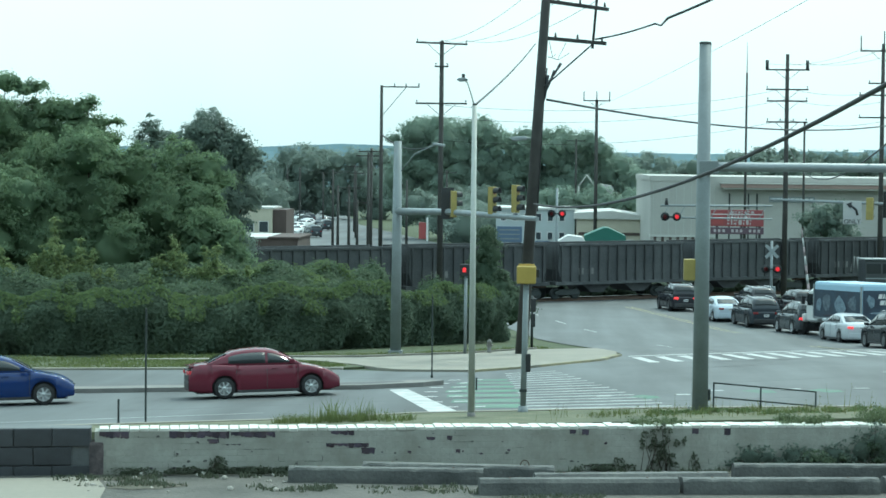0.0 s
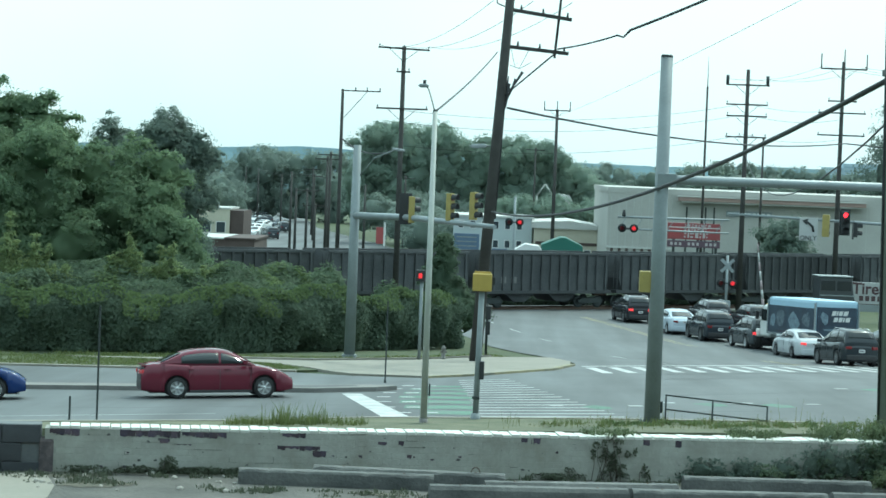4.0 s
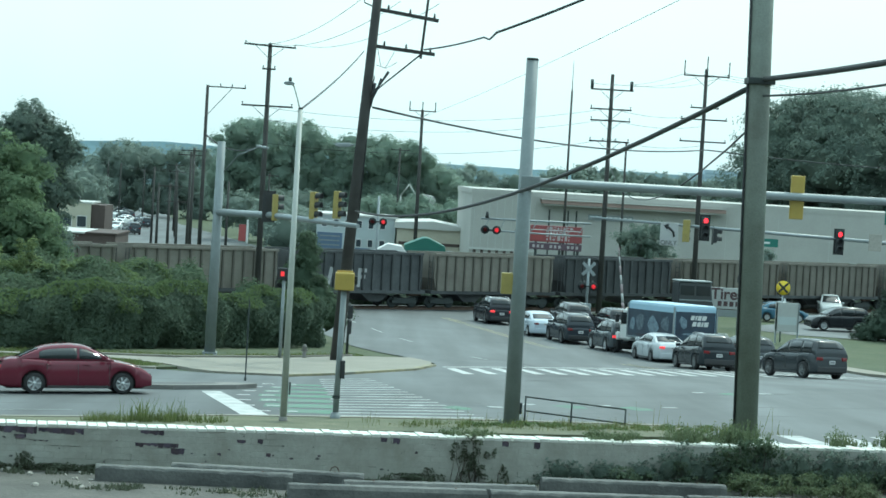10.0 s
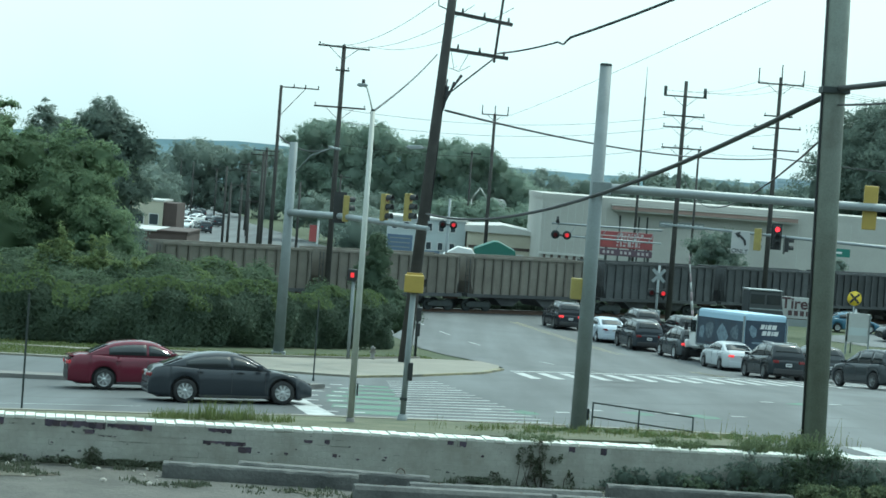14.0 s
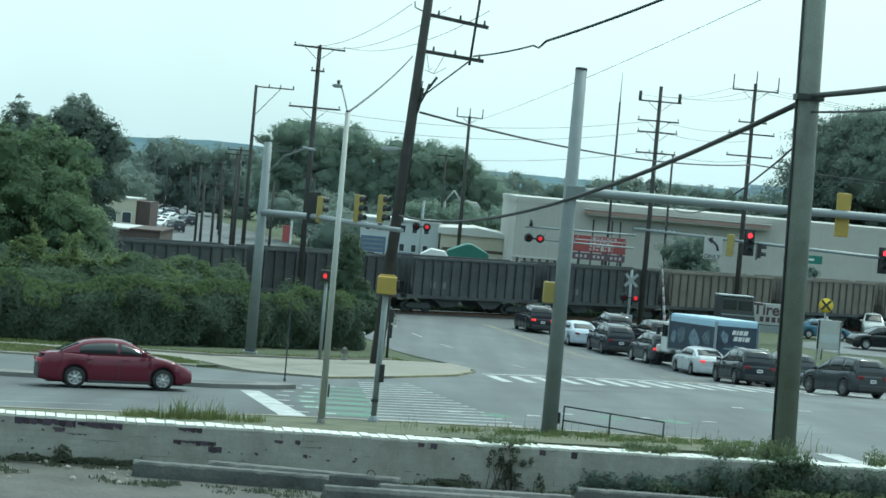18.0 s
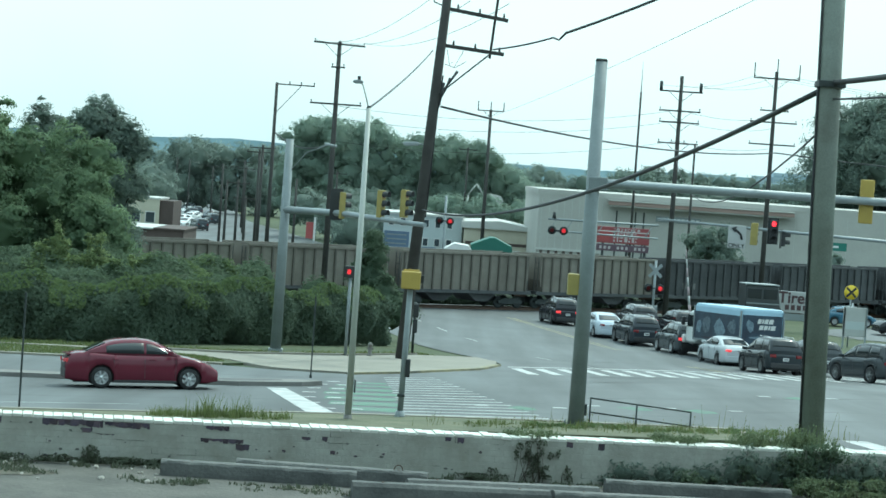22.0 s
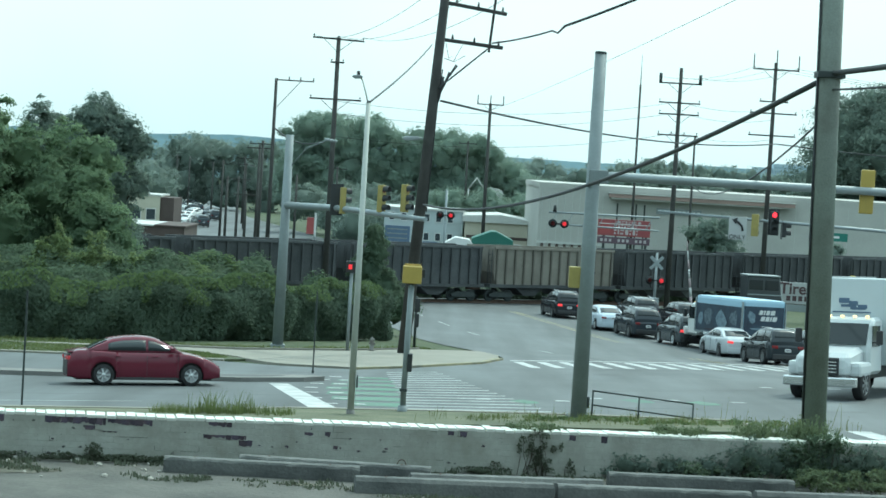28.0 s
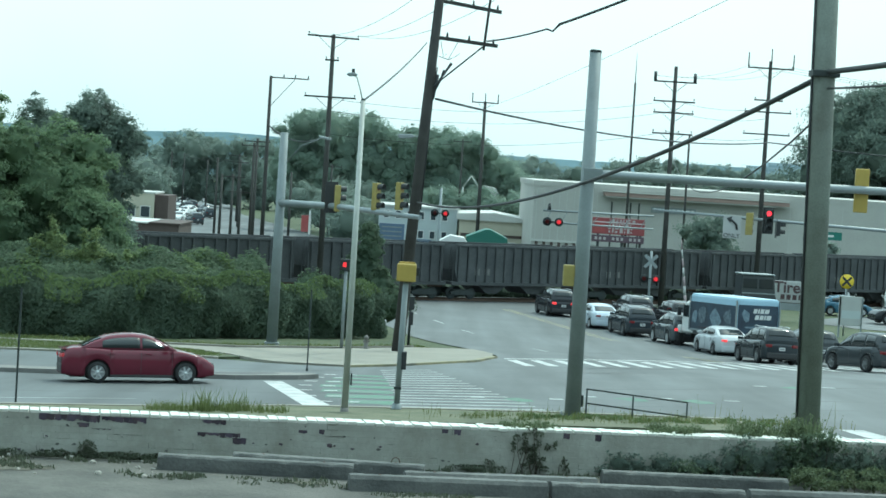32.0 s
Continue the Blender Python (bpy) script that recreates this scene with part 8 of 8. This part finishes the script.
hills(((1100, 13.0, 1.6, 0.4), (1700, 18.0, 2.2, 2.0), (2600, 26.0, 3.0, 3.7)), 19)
# made-up brush that darkens what shows under the wagons
brush = [(x, y, land(x, y) + 0.35, 1.1, 0.9, 0.75) for x, y in ((0.5 + k * 0.79 - 2.6, 150 + k * 0.61 + 3.6) for k in np.arange(-30, 70, 1.3))]
woods("track_brush", brush, 0.4, 0.09, 24, "leaf_shrub", "low dark brush added beyond the track to darken the gaps under the wagons", 20)


# weeds along the wall and the kerb
def weeds(name, spots, mat, label, seed, stalk=True):
    """Upright stalks with small leaves: (x, y, z, radius, height, count)."""
    rng = np.random.default_rng(seed)
    verts, faces = [], []
    for x, y, z, r, h, n in spots:
        for _ in range(n):
            a, d = rng.uniform(0, 6.3), r * math.sqrt(rng.random())
            bx, by, hh = x + d * math.cos(a), y + d * math.sin(a), h * rng.uniform(0.45, 1.15)
            lx, ly = rng.normal(0, 0.16, 2) * hh
            w = 0.003 + 0.004 * rng.random()
            k = len(verts)
            verts += [(bx - w, by, z), (bx + w, by, z), (bx + lx + w * 0.3, by + ly, z + hh), (bx + lx * 0.5 - w, by + ly * 0.5 + w, z + hh * 0.5)]
            faces += [(k, k + 1, k + 2), (k, k + 2, k + 3)]
            for _ in range(5 if stalk else 2):
                f, b = rng.uniform(0.25, 1.0), rng.uniform(0, 6.3)
                px, py, pz = bx + lx * f, by + ly * f, z + hh * f
                s2 = 0.03 * rng.uniform(0.6, 1.6) * max(0.6, h)
                k = len(verts)
                verts += [(px, py, pz), (px + s2 * math.cos(b), py + s2 * math.sin(b), pz + s2 * 0.8), (px + s2 * math.cos(b + 0.7), py + s2 * math.sin(b + 0.7), pz - s2 * 0.1)]
                faces.append((k, k + 1, k + 2))
    me = bpy.data.meshes.new(name)
    me.from_pydata(verts, [], faces)
    me.materials.append(M[mat])
    return tagged(new(name, me), label, "weeds", kind="stuff")


wz = random.Random(31)
KERB, LOW = [], []
for k in range(60):
    x = 0.0 + k * 0.17 + wz.uniform(-0.1, 0.1)
    KERB.append((x, 51.0 + wz.uniform(-0.8, 0.9), land(x, 51) + 0.12, 0.3, wz.choice([0.15, 0.25, 0.4, 0.65]) * wz.uniform(0.7, 1.1), 3))
for k in range(22):
    x = 2.6 + k * 0.31 + wz.uniform(-0.15, 0.15)
    LOW.append((x, 51.6 + wz.uniform(-0.6, 0.6), land(x, 51.6) + 0.15, 0.2, 0.25, wz.uniform(0.03, 0.1)))
mat_of_weeds = leaves("low_weeds", LOW, 4200, 0.028, M["leaf_light"], None, seed=44, lumps=0.5)
tagged(mat_of_weeds, "low green weeds along the pavement's edge", "weeds", kind="stuff")


def grass(name, tufts, mat, label, seed, wide=0.006):
    """Tufts of thin bent blades: (x, y, z, radius, height, count)."""
    rng = np.random.default_rng(seed)
    n = np.array([t[5] for t in tufts])
    x, y, z, r, h = (np.repeat([t[k] for t in tufts], n) for k in range(5))
    m = len(x)
    a, d = rng.uniform(0, 6.3, m), r * np.sqrt(rng.random(m))
    foot = np.stack([x + d * np.cos(a), y + d * np.sin(a), z], 1)
    tall = h * rng.uniform(0.35, 1.15, m)
    lean = rng.normal(0, 0.22, (m, 2)) * tall[:, None]
    w = np.stack([np.cos(a * 3), np.sin(a * 3), 0 * a], 1) * (wide + wide * rng.random(m))[:, None]
    mid = foot + np.stack([lean[:, 0] * 0.35, lean[:, 1] * 0.35, tall * 0.55], 1)
    tip = foot + np.stack([lean[:, 0], lean[:, 1], tall], 1)
    verts = np.stack([foot - w, foot + w, mid + w * 0.7, mid - w * 0.7, tip], 1).reshape(-1, 3)
    k = np.arange(m) * 5
    faces = np.stack([k, k + 1, k + 2, k, k + 2, k + 3, k + 3, k + 2, k + 4], 1).reshape(-1, 3)
    return tagged(new(name, mesh_of(name, verts, faces, M[mat])), label, "grass", kind="stuff")


TUFTS = [(x, 51.3 + wz.uniform(-0.5, 0.5), land(x, 51) + 0.1, 0.22, wz.uniform(0.12, 0.3), 24) for x in (wz.uniform(-6.6, -3.4) for _ in range(70))]
TUFTS += [(x, 51.2 + wz.uniform(-0.4, 0.5), land(x, 51) + 0.1, 0.12, wz.uniform(0.4, 0.62), 16) for x in (wz.choice([wz.gauss(-4.25, 0.25), wz.gauss(-5.2, 0.3)]) for _ in range(16))]
TUFTS += [(x, 51.4 + wz.uniform(-0.8, 0.8), land(x, 51.4) + 0.1, 0.2, wz.uniform(0.08, 0.25), 22) for x in (wz.uniform(1.0, 9.0) for _ in range(110))]
STRIP = []
for _ in range(900):
    x = wz.uniform(-27, -8)
    near = along_line([(-40, 84.9), (-18.9, 82.0), (-14.5, 81.4), (-10, 81.0), (-8, 80.6)], x)
    deep = along_line([(-40, 92.2), (-22, 89.8), (-18, 87.0), (-12.6, 85.8), (-9.6, 84.8), (-8, 82.4)], x)
    y = wz.uniform(near, deep)
    STRIP.append((x, y, land(x, y) + 0.05, 0.4, wz.uniform(0.05, 0.13), 18))
for _ in range(380):
    x = wz.uniform(-19, 0)
    y = along_line([(-19, 88.6), (-12, 89.2), (-7.6, 89.4), (-3.6, 93.0), (0, 97)], x) + wz.uniform(-0.9, 2.2)
    STRIP.append((x, y, land(x, y) - 0.02, 0.4, wz.uniform(0.06, 0.16), 18))
grass("lawn_blades", STRIP, "blade", "short ragged grass on the verge and below the hedge", 47, 0.014)
grass("verge_grass_blades", TUFTS, "blade", "thin green grass growing beyond the wall", 46)
weeds("verge_weeds", KERB, "straw", "dry weeds and grass stalks along the kerb", 41)
ON_WALL = []
for k in range(64):
    x, tall = wz.choice([(wz.uniform(0.9, 1.5), 0.1), (wz.uniform(2.6, 3.2), 0.13), (wz.gauss(3.85, 0.13), 0.27), (wz.gauss(4.5, 0.15), 0.3), (wz.gauss(4.25, 0.12), 0.2), (wz.uniform(5.6, 6.4), 0.24)])
    ON_WALL.append((x, 24.0 + 0.185 * x + wz.uniform(-0.05, 0.3), 7.05, 0.1, tall * wz.uniform(0.4, 1.0), 16))
weeds("wall_weeds", ON_WALL, "weed", "green weeds rooted along the wall top", 42)
LOTW = [(x, 23.78 + 0.185 * x - wz.uniform(0.0, 0.22), 6.572, 0.1, wz.uniform(0.02, 0.07), 26) for x in (wz.uniform(-5.0, 4.0) for _ in range(60))]
LOTW += [(wz.gauss(cx, 0.28), wz.gauss(cy, 0.12), 6.572, 0.12, wz.uniform(0.015, 0.06), 26) for cx, cy in ((-4.7, 22.6), (-4.2, 22.3), (-2.55, 22.15), (0.1, 21.95), (-1.3, 22.3), (4.4, 23.2)) for _ in range(14)]
grass("lot_weeds", LOTW, "vine_dust", "low dusty weeds in the cracks of the lot", 43)


def ivy(name, blobs, count, size, mat, label, seed, core=0.6):
    t = thing(name, pose(0, 0, 0), label, "vines")
    leaves("foliage", blobs, count, size, M[mat], t, seed=seed, core=core, lumps=0.4)
    rng = random.Random(seed)
    bm = bmesh.new()
    for x, y, z, rx, ry, rz in blobs[::2]:
        tip = Vector((x + rng.uniform(-rx, rx), y - ry * 0.6, z + rz * rng.uniform(0.5, 1.2)))
        root = Vector((x + rng.uniform(-0.1, 0.1), y, 6.572))
        bend = root.lerp(tip, 0.5) + Vector((rng.uniform(-0.04, 0.04), -0.015, 0.02))
        add_tube(bm, [root, bend, tip], [0.004, 0.003, 0.0015], 5)
    bmesh.ops.recalc_face_normals(bm, faces=bm.faces)
    part("stems", bm, M["bark"], t)["kind"] = "stuff"


wy = lambda x: 23.85 + 0.185 * x
iv = []
for k in range(30):
    x = 2.1 + k * 0.16
    h = 0.05 + 0.09 * abs(math.sin(k * 1.1)) + (0.1 if x > 3.4 else 0.0)
    iv.append((x, wy(x) - 0.05, 6.58 + h, 0.17, 0.09, h))
ivy("wall_ivy", iv, 6000, 0.02, "leaf_dark", "dark ivy creeping along the wall foot", 51)
bush = []
for k in range(90):
    x = wz.choice([wz.gauss(4.4, 0.22), wz.uniform(2.8, 7.5), wz.uniform(4.0, 7.5), wz.uniform(4.6, 7.5)])
    up = wz.uniform(0.0, 0.5) if abs(x - 4.4) < 0.35 else wz.uniform(0.0, 0.26) * wz.uniform(0.4, 1.0)
    r = wz.uniform(0.06, 0.15)
    bush.append((x, wy(x) - 0.04 - wz.uniform(0.0, 0.7) * max(0.03, 0.36 - up), 6.61 + up, r * 1.2, r, r * 0.8))
ivy("wall_bush", bush, 6500, 0.021, "leaf_hedge", "straggling leafy bush spilling over the white wall", 52, 0.35)
low = []
for k in range(46):
    x, r = wz.uniform(3.95, 5.9), wz.uniform(0.05, 0.11)
    low.append((x, 23.95 + 0.185 * (x - 4.4) + wz.uniform(-0.06, 0.4), 6.6 + wz.random() ** 1.5 * 0.17 * min(1.0, (x - 3.7) * 2), r * 1.3, r, r * 0.7))
ivy("low_bush", low, 3000, 0.02, "weed", "sunlit yellow-green weeds sprawling over the wheel stops", 55, 0.3)
vine = []
for k in range(34):
    x, f = wz.gauss(1.22, 0.1), wz.random()
    vine.append((x + 0.06 * f, wy(x) - 0.025, 7.06 - 0.44 * f ** 0.8, wz.uniform(0.02, 0.05), 0.025, wz.uniform(0.03, 0.07)))
vine += [(1.62, wy(1.62) - 0.02, 6.66, 0.03, 0.03, 0.1), (1.66, wy(1.66) - 0.02, 6.62, 0.04, 0.03, 0.06), (0.78, wy(0.78) - 0.02, 6.64, 0.06, 0.03, 0.07), (0.9, wy(0.9) - 0.02, 6.6, 0.08, 0.03, 0.04)]
ivy("hanging_vine", vine, 1500, 0.014, "vine_dust", "thin half-dry vine hanging down the white wall", 53, None)
ivy("wall_moss", [(-4.1 + 0.11 * k, wy(-4.1 + 0.11 * k) - 0.025, 6.59, 0.12, 0.04, 0.03 + 0.035 * abs(math.sin(k * 2.2))) for k in range(14)] + [(-3.6, wy(-3.6) - 0.03, 6.66, 0.1, 0.05, 0.1), (-3.3, wy(-3.3) - 0.03, 6.6, 0.25, 0.06, 0.05), (-4.5, wy(-4.5) - 0.03, 6.6, 0.3, 0.06, 0.05), (-2.9, wy(-2.9) - 0.03, 6.6, 0.3, 0.05, 0.04), (0.6, wy(0.6) - 0.03, 6.6, 0.3, 0.05, 0.05)], 4200, 0.013, "vine_dust", "dusty weeds at the wall foot", 54, 0.5)


# ---- what moves ----
def train_at(t):
    return 12.6 - 13.13 * (t - 12.6) - 20 * PITCH


def steady(ob):
    keys = ob.animation_data
    for c in keys.action.layers[0].strips[0].channelbag(keys.action_slot).fcurves:
        for key in c.keyframe_points:
            key.interpolation = "LINEAR"


def drive(car, wheels, rows, r):
    """Rows of seconds, x, y, heading; the wheels turn with the way that is covered."""
    walk(car, [(t, lane_pose(x, y, h)) for t, x, y, h in rows])
    for w in wheels:
        base = w.matrix_basis.copy()
        facing = 1 if base.to_3x3()[0][0] > 0 else -1
        turned, out = 0.0, [(0.0, base)]
        for (t0, x0, y0, _), (t1, x1, y1, _) in zip(rows, rows[1:]):
            way = math.hypot(x1 - x0, y1 - y0) / r
            n = max(1, math.ceil(way / 1.4))
            n = min(n, max(1, int((t1 - t0) * FPS)))
            step = min(way / n, 1.45)
            for k in range(1, n + 1):
                turned += step
                out.append((t0 + (t1 - t0) * k / n, base @ Matrix.Rotation(facing * turned, 4, "Y")))
        walk(w, out)


def motions():
    # the train rolls to the left at a steady pace
    for i, wagon in enumerate(wagons):
        walk(wagon, [(t, TRACK @ pose(train_at(t) + PITCH * i, 0, RAIL)) for t in (0.0, 32.0)])
        steady(wagon)
    # two cars cross the junction to the right
    drive(coupe, coupe_wheels, [(0.0, -70, 55.0, 3), (11.0, -66, 55.2, 3), (12.5, -32.0, 56.6, 6), (13.0, -22.5, 57.4, 9), (13.4, -15.1, 58.2, 13), (13.8, -8.62, 59.17, 15), (14.0, -5.7, 59.9, 15), (14.5, 1.25, 62.2, 15), (15.0, 8.6, 64.4, 14), (15.5, 16.5, 66.3, 12), (16.2, 28, 68.6, 9), (18.0, 58, 72, 6), (32.0, 66, 73, 6)], 0.33)
    drive(grey_car, grey_wheels, [(0.0, -84, 54.6, 3), (16.0, -76, 54.8, 3), (17.5, -31, 56.3, 6), (18.5, -16, 57.5, 9), (19.0, -9.75, 58.3, 11), (19.4, -4.85, 59.8, 14), (19.8, 0.15, 61.4, 14), (20.5, 8.8, 65.0, 12), (21.0, 14.65, 67.3, 14), (21.5, 20.95, 69.0, 13), (23.0, 42, 73, 10), (32.0, 58, 76, 8)], 0.305)
    # the white truck turns through the junction towards the near side road
    drive(box_truck, box_wheels, [(0.0, 70, 93, 195), (22.0, 62, 91, 198), (24.5, 44, 85, 202), (26.0, 28.5, 80.5, 212), (27.0, 19.3, 75.3, 223), (27.5, 16.0, 72.6, 232), (28.0, 14.1, 69.0, 241), (28.85, 12.4, 63.2, 256), (29.35, 12.5, 60.9, 264), (29.9, 13.0, 57.8, 281), (30.38, 13.95, 55.6, 299), (30.75, 14.6, 54.5, 306), (31.15, 16.1, 53.1, 313), (31.6, 19.3, 50.8, 322), (32.0, 23.2, 48.3, 330)], 0.48)


motions()
